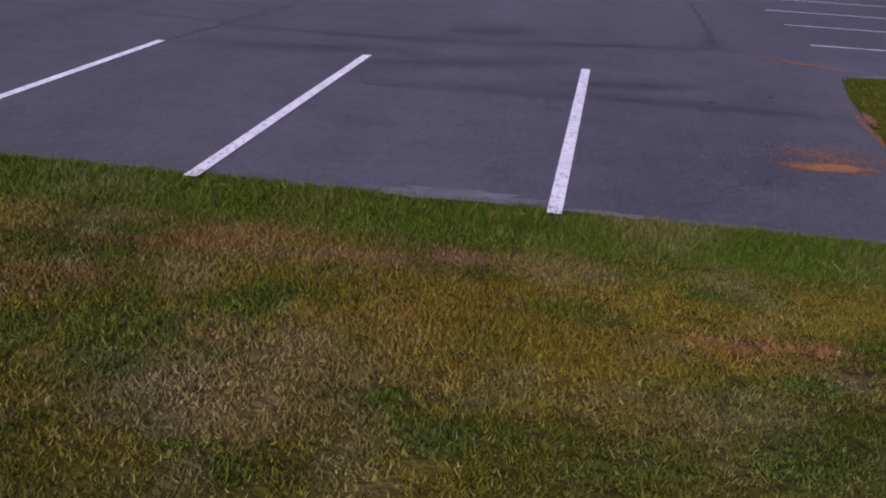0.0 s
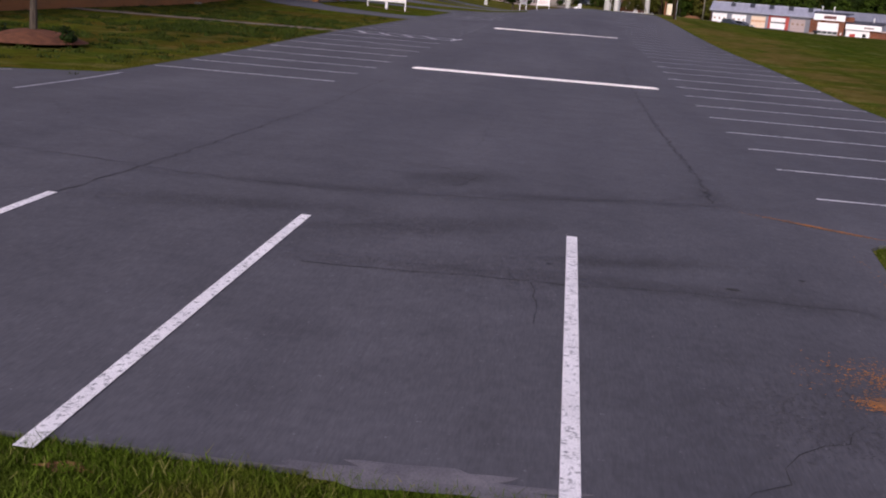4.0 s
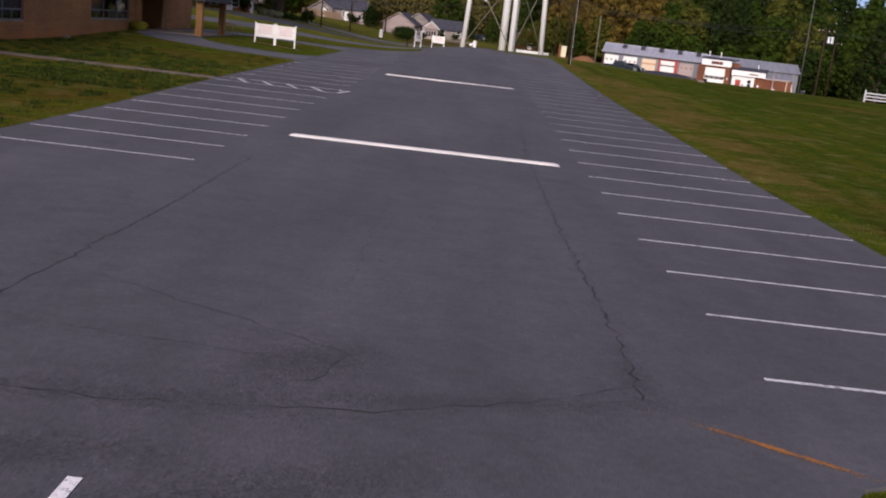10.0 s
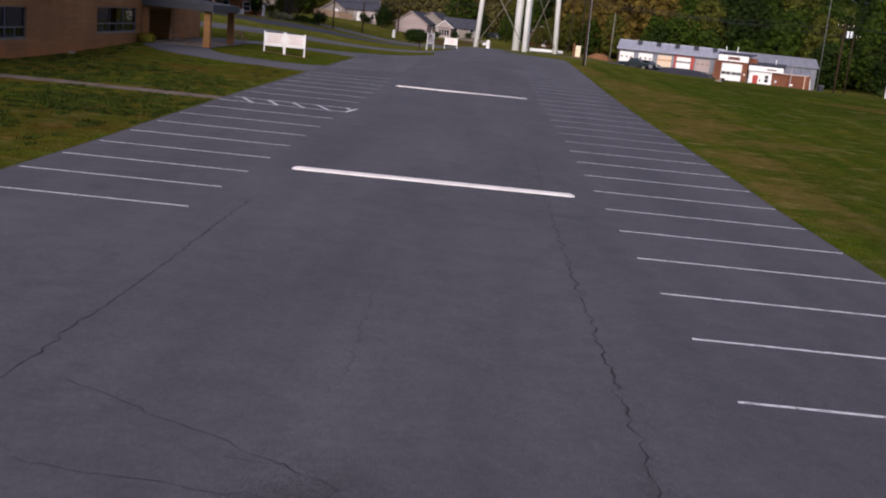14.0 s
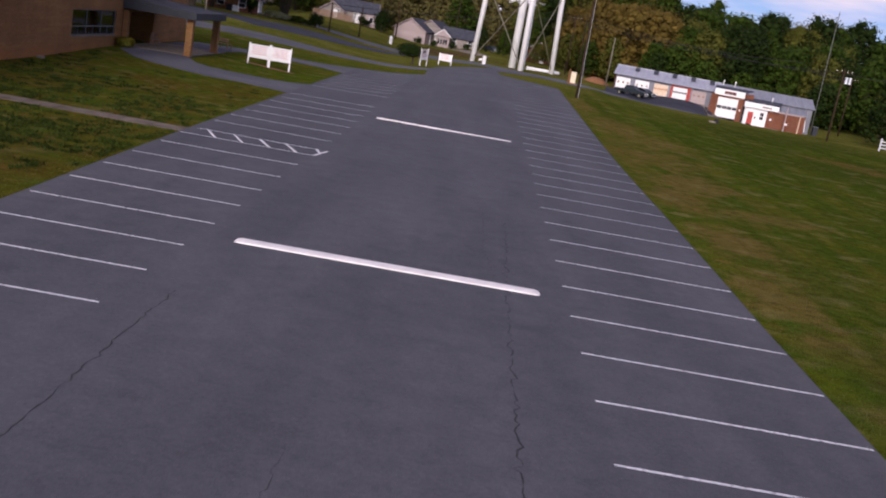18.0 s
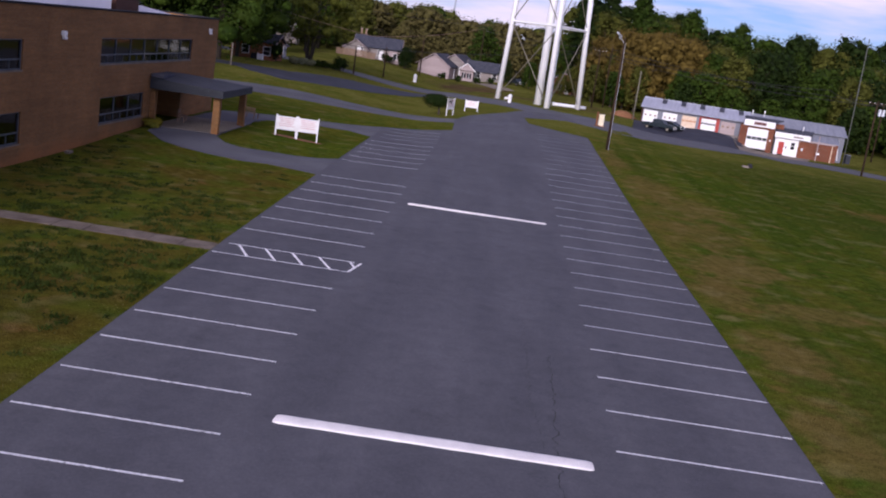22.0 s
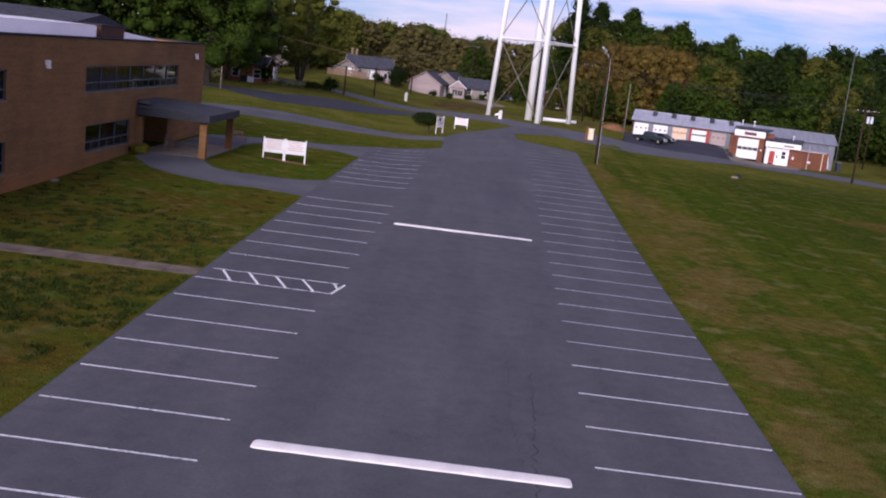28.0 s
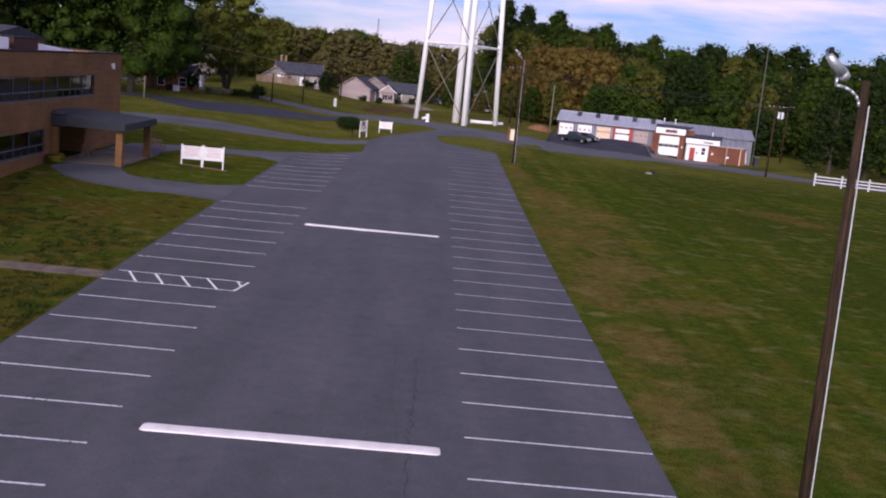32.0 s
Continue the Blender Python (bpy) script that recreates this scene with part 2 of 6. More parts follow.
    col = mixed(math_of("MULTIPLY", shade, 0.85), col, MEADOW_DIMMED)
    bank = math_of("MULTIPLY", band(sep.outputs["Y"], -9.9, -10.9), band(sep.outputs["Y"], -40.0, -30.0))
    col = mixed(math_of("MULTIPLY", bank, noise_of(0.9, 5, 0.36, 0.56, 31.0)), col, BANK)
    col = mixed(math_of("MULTIPLY", bank, noise_of(1.6, 6, 0.50, 0.70, 37.0)), col, LUSH)
    edge = math_of("MULTIPLY", band(sep.outputs["Y"], -10.45, -10.15), band(sep.outputs["Y"], -8.9, -9.3))
    col = mixed(math_of("MULTIPLY", edge, 0.8), col, VERGE)
    far_lawn = math_of("MULTIPLY", band(sep.outputs["Y"], 84.0, 120.0), noise_of(0.12, 6, 0.25, 0.60, 17.0))
    col = mixed(math_of("MULTIPLY", far_lawn, 0.85), col, PALE)
    worn = noise_of(0.3, 7, 0.3, 0.7, 67.0)
    for cx, cy, rx, ry, turn, k, tone in ((-10.0, 204.0, 7.5, 11.0, 0.3, 0.9, EARTH), (-2.0, 186.0, 7.0, 5.0, 0.0, 0.6, EARTH), (9.0, 186.0, 6.0, 6.0, 0.0, 0.6, EARTH), (14.0, 176.0, 5.0, 4.0, 0.0, 0.5, EARTH), (-29.0, 226.0, 16.0, 2.5, 0.1, 0.5, EARTH)):
        col = mixed(math_of("MULTIPLY", blot(cx, cy, rx, ry, turn, worn), k), col, tone)
    straw = math_of("MAXIMUM", math_of("MULTIPLY", noise_of(0.7, 6, 0.54, 0.72, 23.0), 0.45), math_of("MULTIPLY", bank, noise_of(1.5, 6, 0.50, 0.70, 5.0)))
    col = mixed(math_of("MULTIPLY", straw, 0.65), col, STRAW)
    clay = math_of("MULTIPLY", noise_of(0.8, 7, 0.61, 0.74, 47.0), math_of("ADD", math_of("MULTIPLY", bank, 0.35), 0.3))
    col = mixed(clay, col, CLAY)
    strip_y = math_of("MULTIPLY", band(sep.outputs["Y"], -10.3, -10.6), band(sep.outputs["Y"], -11.2, -10.85))
    strip_x = math_of("MULTIPLY", band(sep.outputs["X"], -7.2, -5.8), band(sep.outputs["X"], -2.6, -3.6))
    bare = math_of("MULTIPLY", math_of("MULTIPLY", strip_y, strip_x), noise_of(2.2, 6, 0.38, 0.58, 61.0))
    hole_y = math_of("MULTIPLY", band(sep.outputs["Y"], -11.2, -11.35), band(sep.outputs["Y"], -11.75, -11.55))
    hole_x = math_of("MULTIPLY", band(sep.outputs["X"], -2.5, -2.2), band(sep.outputs["X"], -1.4, -1.7))
    bare = math_of("MAXIMUM", bare, math_of("MULTIPLY", math_of("MULTIPLY", hole_y, hole_x), noise_of(3.0, 5, 0.30, 0.5, 71.0)))
    col = mixed(math_of("MULTIPLY", bare, 0.22), col, CLAY)
    near = noise_of(3.4, 8, 0.30, 0.70, 29.0)
    for cx, cy, rx, ry, turn, k, tone in ((-4.6, -12.3, 0.75, 0.75, 0.2, 0.42, BLEACH), (-2.5, -12.15, 0.5, 0.28, 0.2, 0.22, BLEACH), (-4.5, -10.75, 0.7, 0.13, 0.15, 0.45, BARE), (-3.7, -10.52, 0.35, 0.12, 0.1, 0.45, BARE), (-5.1, -10.5, 0.5, 0.10, 0.1, 0.35, CLAY),
                                          (-2.05, -11.36, 0.42, 0.13, 0.1, 0.7, CLAY), (-6.0, -11.6, 0.45, 0.22, 0.1, 0.35, CLAY), (-3.4, -11.5, 1.1, 0.55, 0.1, 0.55, OCHRE), (-4.0, -11.2, 0.9, 0.35, 0.0, 0.4, OCHRE), (-5.5, -12.1, 0.55, 0.5, 0.0, 0.7, LUSH), (-2.8, -13.0, 0.9, 0.5, 0.0, 0.5, LUSH),
                                          (-3.1, -11.2, 0.4, 0.16, 0.1, 0.6, LUSH), (-6.6, -13.2, 1.0, 0.6, 0.2, 0.6, OCHRE), (-1.2, -12.6, 0.9, 0.5, 0.1, 0.6, LUSH), (-4.2, -14.2, 1.4, 0.7, 0.0, 0.5, OCHRE)):
        col = mixed(math_of("MULTIPLY", blot(cx, cy, rx, ry, turn, near), k), col, tone)
    if blades:
        rnd = n.new("ShaderNodeMapRange")
        rnd.inputs["To Min"].default_value, rnd.inputs["To Max"].default_value = 0.6, 1.45
        l.new(math_of("POWER", geo.outputs["Random Per Island"], 1.6), rnd.inputs["Value"])
        sc = n.new("ShaderNodeVectorMath")
        sc.operation = "SCALE"
        odd = n.new("ShaderNodeMath")
        odd.operation = "FRACT"
        l.new(math_of("MULTIPLY", geo.outputs["Random Per Island"], 37.7), odd.inputs[0])
        pick = math_of("MULTIPLY", math_of("GREATER_THAN", odd.outputs[0], 0.90), 0.5)
        l.new(mixed(pick, col, STRAW), sc.inputs[0])
        l.new(rnd.outputs["Result"], sc.inputs["Scale"])
        l.new(sc.outputs["Vector"], bsdf.inputs["Base Color"])
        bsdf.inputs["Roughness"].default_value = 0.6
    else:
        col = mixed(math_of("MULTIPLY", bank, 0.55), col, SOIL)
        fine = noise_of(14.0, 6, 0.25, 0.75, 2.0)
        mid = noise_of(2.6, 5, 0.3, 0.7, 8.0)
        v = math_of("ADD", math_of("MULTIPLY", fine, 0.7), math_of("ADD", math_of("MULTIPLY", mid, 0.45), 0.45))
        sc = n.new("ShaderNodeVectorMath")
        sc.operation = "SCALE"
        l.new(col, sc.inputs[0])
        l.new(v, sc.inputs["Scale"])
        l.new(sc.outputs["Vector"], bsdf.inputs["Base Color"])
        bsdf.inputs["Roughness"].default_value = 0.95
        bp = n.new("ShaderNodeBump")
        bp.inputs["Strength"].default_value = 0.6
        bp.inputs["Distance"].default_value = 0.06
        l.new(fine, bp.inputs["Height"])
        l.new(bp.outputs["Normal"], bsdf.inputs["Normal"])
    bsdf.inputs["Specular IOR Level"].default_value = 0.0
    return m


def leaf_material(name, a, b):
    m = material(name, a, b, 0.35, 0.6, 0.0, 2.0, speck=0.3)
    n, l = m.node_tree.nodes, m.node_tree.links
    bsdf = n["Principled BSDF"]
    src = bsdf.inputs["Base Color"].links[0].from_socket
    geo = n.new("ShaderNodeNewGeometry")
    rnd = n.new("ShaderNodeMapRange")
    rnd.inputs["To Min"].default_value, rnd.inputs["To Max"].default_value = 0.8, 1.2
    l.new(geo.outputs["Random Per Island"], rnd.inputs["Value"])
    sc = n.new("ShaderNodeVectorMath")
    sc.operation = "SCALE"
    l.new(src, sc.inputs[0])
    l.new(rnd.outputs["Result"], sc.inputs["Scale"])
    l.new(sc.outputs["Vector"], bsdf.inputs["Base Color"])
    bsdf.inputs["Specular IOR Level"].default_value = 0.04
    return m


def brick_material(name, a, b, mortar, along, splashed=0.0):
    """Running-bond brick on upright walls, splashed with red clay at the foot; along is the axis of the courses."""
    m = bpy.data.materials.new(name)
    m.use_nodes = True
    n, l = m.node_tree.nodes, m.node_tree.links
    bsdf = n["Principled BSDF"]
    geo = n.new("ShaderNodeNewGeometry")
    sep = n.new("ShaderNodeSeparateXYZ")
    l.new(geo.outputs["Position"], sep.inputs[0])
    com = n.new("ShaderNodeCombineXYZ")
    add = n.new("ShaderNodeMath")
    add.operation = "ADD"
    l.new(sep.outputs["X"], add.inputs[0])
    l.new(sep.outputs["Y"], add.inputs[1])
    l.new(add.outputs[0], com.inputs["X"])
    l.new(sep.outputs["Z"], com.inputs["Y"])
    br = n.new("ShaderNodeTexBrick")
    br.inputs["Color1"].default_value, br.inputs["Color2"].default_value = (*a, 1), (*b, 1)
    br.inputs["Mortar"].default_value = (*mortar, 1)
    br.inputs["Scale"].default_value = 1.0
    br.inputs["Brick Width"].default_value, br.inputs["Row Height"].default_value = 0.215, 0.075
    br.inputs["Mortar Size"].default_value = 0.008
    l.new(com.outputs[0], br.inputs["Vector"])
    big = n.new("ShaderNodeTexNoise")
    big.inputs["Scale"].default_value = 0.35
    big.inputs["Detail"].default_value = 6.0
    l.new(geo.outputs["Position"], big.inputs["Vector"])
    rng = n.new("ShaderNodeMapRange")
    rng.inputs["From Min"].default_value, rng.inputs["From Max"].default_value = 0.3, 0.7
    rng.inputs["To Min"].default_value, rng.inputs["To Max"].default_value = 0.66, 1.32
    rows = n.new("ShaderNodeMapping")
    rows.inputs["Scale"].default_value = (0.25, 0.25, 5.0)
    l.new(geo.outputs["Position"], rows.inputs["Vector"])
    lift = n.new("ShaderNodeTexNoise")
    lift.inputs["Scale"].default_value = 1.0
    lift.inputs["Detail"].default_value = 7.0
    lift.inputs["Roughness"].default_value = 0.7
    l.new(rows.outputs["Vector"], lift.inputs["Vector"])
    both = n.new("ShaderNodeMath")
    both.operation = "MULTIPLY_ADD"
    both.inputs[1].default_value = 0.5
    l.new(lift.outputs["Fac"], both.inputs[0])
    half = n.new("ShaderNodeMath")
    half.operation = "MULTIPLY"
    half.inputs[1].default_value = 0.5
    l.new(big.outputs["Fac"], half.inputs[0])
    l.new(half.outputs[0], both.inputs[2])
    l.new(both.outputs[0], rng.inputs["Value"])
    sc = n.new("ShaderNodeVectorMath")
    sc.operation = "SCALE"
    l.new(br.outputs["Color"], sc.inputs[0])
    l.new(rng.outputs["Result"], sc.inputs["Scale"])
    splash = n.new("ShaderNodeMath")
    splash.operation = "MULTIPLY_ADD"
    l.new(big.outputs["Fac"], splash.inputs[0])
    splash.inputs[1].default_value = 2.2
    splash.inputs[2].default_value = -0.35
    edge = n.new("ShaderNodeMath")
    edge.operation = "SUBTRACT"
    l.new(splash.outputs[0], edge.inputs[0])
    l.new(sep.outputs["Z"], edge.inputs[1])
    fac = n.new("ShaderNodeMapRange")
    fac.inputs["From Min"].default_value, fac.inputs["From Max"].default_value = -0.2, 0.6
    fac.inputs["To Max"].default_value = splashed
    l.new(edge.outputs[0], fac.inputs["Value"])
    clay = n.new("ShaderNodeMix")
    clay.data_type = "RGBA"
    clay.inputs["B"].default_value = (0.30, 0.115, 0.035, 1)
    l.new(fac.outputs["Result"], clay.inputs["Factor"])
    l.new(sc.outputs["Vector"], clay.inputs["A"])
    l.new(clay.outputs["Result"], bsdf.inputs["Base Color"])
    bsdf.inputs["Roughness"].default_value = 0.9
    bsdf.inputs["Specular IOR Level"].default_value = 0.2
    bp = n.new("ShaderNodeBump")
    bp.inputs["Strength"].default_value = 0.4
    bp.inputs["Distance"].default_value = 0.01
    bp.invert = True
    l.new(br.outputs["Fac"], bp.inputs["Height"])
    l.new(bp.outputs["Normal"], bsdf.inputs["Normal"])
    return m


def glass_material(name, tint):
    m = bpy.data.materials.new(name)
    m.use_nodes = True
    n, l = m.node_tree.nodes, m.node_tree.links
    out = n["Material Output"]
    n.remove(n["Principled BSDF"])
    tr = n.new("ShaderNodeBsdfTransparent")
    tr.inputs["Color"].default_value = (*tint, 1)
    gl = n.new("ShaderNodeBsdfGlossy")
    gl.inputs["Roughness"].default_value = 0.04
    fr = n.new("ShaderNodeFresnel")
    fr.inputs["IOR"].default_value = 1.5
    mix = n.new("ShaderNodeMixShader")
    l.new(fr.outputs[0], mix.inputs["Fac"])
    l.new(tr.outputs[0], mix.inputs[1])
    l.new(gl.outputs[0], mix.inputs[2])
    l.new(mix.outputs[0], out.inputs["Surface"])
    return m


GREEN, GREEN2, OLIVE, BANK = (0.066, 0.084, 0.009), (0.046, 0.073, 0.009), (0.082, 0.082, 0.011), (0.168, 0.137, 0.018)
FIELD, TAN, BLEACH, BARE, OCHRE = (0.037, 0.060, 0.007), (0.128, 0.094, 0.028), (0.225, 0.170, 0.078), (0.25, 0.14, 0.08), (0.20, 0.135, 0.015)
SOIL, THATCH, EARTH = (0.042, 0.030, 0.013), (0.080, 0.063, 0.012), (0.082, 0.052, 0.028)
VERGE, PALE = (0.072, 0.116, 0.012), (0.132, 0.128, 0.026)
STRAW, CLAY, DRY, MEADOW_DIMMED, LUSH = (0.25, 0.20, 0.085), (0.24, 0.112, 0.048), (0.120, 0.088, 0.026), (0.040, 0.056, 0.009), (0.055, 0.098, 0.012)
M_GRASS = grass_material("lawn", False)
M_BLADE = grass_material("grass_blades", True)
M_ASPHALT = asphalt_material("asphalt", (0.078, 0.078, 0.090), (0.104, 0.103, 0.116))
M_ASPHALT_DARK = material("new_asphalt", (0.034, 0.036, 0.050), (0.048, 0.050, 0.066), 0.4, 0.9, 0.4, 80.0)
M_STREET = material("street_asphalt", (0.088, 0.088, 0.100), (0.118, 0.118, 0.130), 0.3, 0.9, 0.3, 60.0)
M_CONCRETE = material("concrete", (0.165, 0.138, 0.108), (0.25, 0.21, 0.17), 0.8, 0.85, 0.3, 40.0)
M_PATH = material("stained_concrete", (0.105, 0.082, 0.064), (0.19, 0.155, 0.125), 1.1, 0.9, 0.35, 45.0)
M_LINE = worn_paint("line_paint", (0.76, 0.76, 0.78), (0.12, 0.12, 0.13), 0.39)
M_LINE_FRONT = worn_paint("fresh_line_paint", (0.92, 0.90, 0.90), (0.22, 0.22, 0.23), 0.385, 24.0)
M_LINE_OLD = worn_paint("old_line_paint", (0.52, 0.52, 0.56), (0.16, 0.16, 0.17), 0.37, 9.0)
M_FADED = worn_paint("faded_line_paint", (0.36, 0.36, 0.39), (0.14, 0.14, 0.15), 0.40)
M_BUMP = worn_paint("bump_paint", (0.93, 0.88, 0.84), (0.50, 0.46, 0.42), 0.26, 6.0)
M_CRACK = material("crack_tar", (0.014, 0.014, 0.016), (0.034, 0.033, 0.034), 4.0, 0.8, 0.2, 80.0)
M_SMUDGE = material("tyre_grime", (0.063, 0.063, 0.070), (0.074, 0.073, 0.080), 4.0, 0.85, 0.1, 60.0)
M_CLAY = material("red_clay", (0.17, 0.075, 0.035), (0.26, 0.13, 0.065), 5.0, 0.95, 0.4, 50.0)
M_STAIN = material("orange_clay_stain", (0.42, 0.17, 0.05), (0.22, 0.12, 0.07), 4.0, 0.95, 0.2, 50.0)
M_MULCH = material("red_mulch", (0.10, 0.042, 0.024), (0.16, 0.066, 0.036), 4.0, 0.95, 0.6, 25.0, dist=0.03)
M_SAND = material("washed_sand", (0.12, 0.115, 0.13), (0.19, 0.18, 0.195), 3.0, 0.95, 0.3, 90.0)
M_BRICK = brick_material("brown_brick", (0.265, 0.126, 0.044), (0.200, 0.094, 0.033), (0.21, 0.14, 0.075), "y", 0.6)
M_BRICK_RED = brick_material("red_brick", (0.19, 0.058, 0.028), (0.135, 0.042, 0.022), (0.16, 0.10, 0.07), "y")
M_WHITE = material("white_paint", (0.72, 0.70, 0.69), (0.80, 0.79, 0.78), 2.0, 0.5, 0.1, 40.0, speck=0.06)
M_FENCE_WHITE = material("dull_white_paint", (0.42, 0.42, 0.45), (0.52, 0.52, 0.55), 2.0, 0.6, 0.1, 40.0, speck=0.06)
M_TOWER = material("tower_paint", (0.86, 0.85, 0.85), (0.91, 0.90, 0.90), 0.3, 0.45, 0.05, 8.0, speck=0.05)
M_ROOF_WHITE = material("roof_membrane", (0.66, 0.64, 0.66), (0.76, 0.74, 0.76), 0.3, 0.6, 0.1, 8.0, speck=0.08)
M_FRAME = material("window_frame_metal", (0.055, 0.07, 0.09), (0.08, 0.095, 0.115), 3.0, 0.45, 0.1, 40.0)
M_GLASS = glass_material("window_glass", (0.55, 0.60, 0.62))
# Near black for trim, panes and lids; indoors it stands in for unlit rooms.
M_DARK = material("unlit_rooms_and_dark_trim", (0.020, 0.020, 0.024), (0.032, 0.030, 0.032), 1.0, 0.9, 0.1, 20.0)
M_CURTAIN = material("pale_curtain", (0.68, 0.66, 0.66), (0.78, 0.76, 0.74), 2.0, 0.9, 0.2, 30.0, stretch=(1, 8, 0.4))
M_CANOPY = material("canopy_roofing", (0.017, 0.020, 0.027), (0.028, 0.031, 0.040), 0.7, 0.7, 0.2, 25.0)
M_WOOD = material("weathered_pole_wood", (0.022, 0.014, 0.009), (0.055, 0.033, 0.019), 6.0, 0.9, 0.6, 30.0, stretch=(3, 3, 0.25))
M_BRACE = material("weathered_steel", (0.13, 0.115, 0.085), (0.19, 0.17, 0.13), 1.0, 0.6, 0.1, 20.0)
M_POLE_DULL = material("dull_grey_pole", (0.075, 0.080, 0.072), (0.11, 0.115, 0.10), 2.0, 0.8, 0.2, 20.0)
M_METAL = material("galvanised_metal", (0.42, 0.44, 0.48), (0.52, 0.54, 0.58), 2.0, 0.4, 0.1, 30.0, metal=0.6)
M_ROOF_METAL = material("metal_roofing", (0.33, 0.34, 0.40), (0.42, 0.43, 0.50), 0.5, 0.5, 0.2, 14.0, stretch=(6, 0.3, 1))
M_ROOF_OLD = material("weathered_metal_roofing", (0.19, 0.20, 0.235), (0.26, 0.27, 0.31), 0.5, 0.6, 0.2, 14.0, stretch=(6, 0.3, 1))
M_DOOR_ORANGE = material("orange_door_lights", (0.42, 0.20, 0.10), (0.50, 0.26, 0.14), 2.0, 0.6, 0.1, 30.0, speck=0.06)
M_SHINGLE = material("grey_shingles", (0.045, 0.048, 0.064), (0.075, 0.077, 0.094), 1.5, 0.9, 0.5, 25.0)
M_SIDING = material("pale_siding", (0.33, 0.262, 0.252), (0.41, 0.325, 0.315), 0.6, 0.7, 0.4, 6.0, stretch=(0.2, 0.2, 5), speck=0.12)
M_SIDING_GREY = material("grey_siding", (0.20, 0.17, 0.15), (0.27, 0.23, 0.21), 0.6, 0.7, 0.4, 6.0, stretch=(0.2, 0.2, 5), speck=0.12)
M_FENCE = material("tan_fence_boards", (0.20, 0.13, 0.09), (0.28, 0.19, 0.13), 1.0, 0.9, 0.4, 10.0, stretch=(6, 6, 0.3))
M_RED = material("red_paint", (0.30, 0.022, 0.014), (0.38, 0.032, 0.020), 1.5, 0.5, 0.1, 30.0, speck=0.08)
M_CREAM = material("cream_door_paint", (0.60, 0.45, 0.32), (0.68, 0.52, 0.38), 1.5, 0.5, 0.1, 30.0, speck=0.06)
M_CREAM_PALE = material("cream_enamel", (0.66, 0.58, 0.40), (0.74, 0.66, 0.48), 1.5, 0.5, 0.1, 30.0, speck=0.06)
M_STAKE = material("brown_stake_wood", (0.14, 0.060, 0.030), (0.20, 0.090, 0.045), 3.0, 0.9, 0.3, 30.0, stretch=(3, 3, 0.3))
M_GREY = material("grey_cladding", (0.15, 0.155, 0.185), (0.20, 0.205, 0.24), 1.0, 0.6, 0.2, 12.0, stretch=(8, 8, 0.3))
M_CAR = material("dark_car_paint", (0.010, 0.016, 0.020), (0.014, 0.022, 0.026), 1.0, 0.30, 0.0, 20.0, speck=0.05)
M_TYRE = material("tyre_rubber", (0.012, 0.012, 0.012), (0.02, 0.02, 0.02), 5.0, 0.9, 0.2, 60.0)
M_BARK = material("bark", (0.045, 0.035, 0.028), (0.085, 0.068, 0.052), 4.0, 0.95, 0.6, 20.0, stretch=(4, 4, 0.5))
M_BRICK_HOUSE = brick_material("orange_red_brick", (0.30, 0.095, 0.040), (0.22, 0.070, 0.032), (0.22, 0.14, 0.09), "y")
M_STACK = brick_material("dark_brick", (0.062, 0.026, 0.018), (0.048, 0.020, 0.014), (0.07, 0.045, 0.034), "y")
M_LEAF = leaf_material("green_leaves", (0.017, 0.033, 0.004), (0.034, 0.053, 0.007))
M_LEAF_DARK = leaf_material("dark_leaves", (0.010, 0.020, 0.004), (0.018, 0.029, 0.006))
M_LEAF_OLIVE = leaf_material("olive_leaves", (0.050, 0.056, 0.010), (0.074, 0.076, 0.014))
M_LEAF_BUD = leaf_material("budding_leaves", (0.062, 0.052, 0.018), (0.086, 0.076, 0.024))
M_LEAF_SPRING = leaf_material("spring_leaves", (0.082, 0.094, 0.014), (0.118, 0.124, 0.020))
M_LEAF_RUST = leaf_material("rusty_leaves", (0.080, 0.056, 0.012), (0.112, 0.078, 0.018))
M_WEED = leaf_material("weed_leaves", (0.022, 0.036, 0.006), (0.040, 0.056, 0.009))
M_LEAF_HEDGE = leaf_material("pale_shrub_leaves", (0.13, 0.15, 0.06), (0.26, 0.26, 0.15))
M_LEAF_BLOSSOM = leaf_material("pale_blossom", (0.30, 0.26, 0.23), (0.40, 0.34, 0.31))
M_YELLOW = leaf_material("yellow_flowers", (0.24, 0.18, 0.015), (0.10, 0.12, 0.02))
M_FADED_TEXT = material("faded_pink_lettering", (0.50, 0.28, 0.28), (0.60, 0.36, 0.36), 3.0, 0.7, 0.0, 30.0)
M_LETTER = material("dark_lettering", (0.10, 0.03, 0.03), (0.14, 0.05, 0.04), 3.0, 0.6, 0.0, 30.0)
M_CABLE = material("black_cable", (0.015, 0.015, 0.015), (0.02, 0.02, 0.02), 3.0, 0.7, 0.0, 30.0)


# ---- mesh helpers ----
def box(bm, x0, x1, y0, y1, z0, z1):
    v = [bm.verts.new((x, y, z)) for z in (z0, z1) for x, y in ((x0, y0), (x1, y0), (x1, y1), (x0, y1))]
    for f in ((3, 2, 1, 0), (4, 5, 6, 7), (0, 1, 5, 4), (1, 2, 6, 5), (2, 3, 7, 6), (3, 0, 4, 7)):
        bm.faces.new([v[i] for i in f])
    return v


def soft_box(x0, x1, y0, y1, z0, z1, r=0.015):
    bm = bmesh.new()
    box(bm, x0, x1, y0, y1, z0, z1)
    bmesh.ops.bevel(bm, geom=bm.edges[:], offset=r, segments=2, affect="EDGES")
    return bm


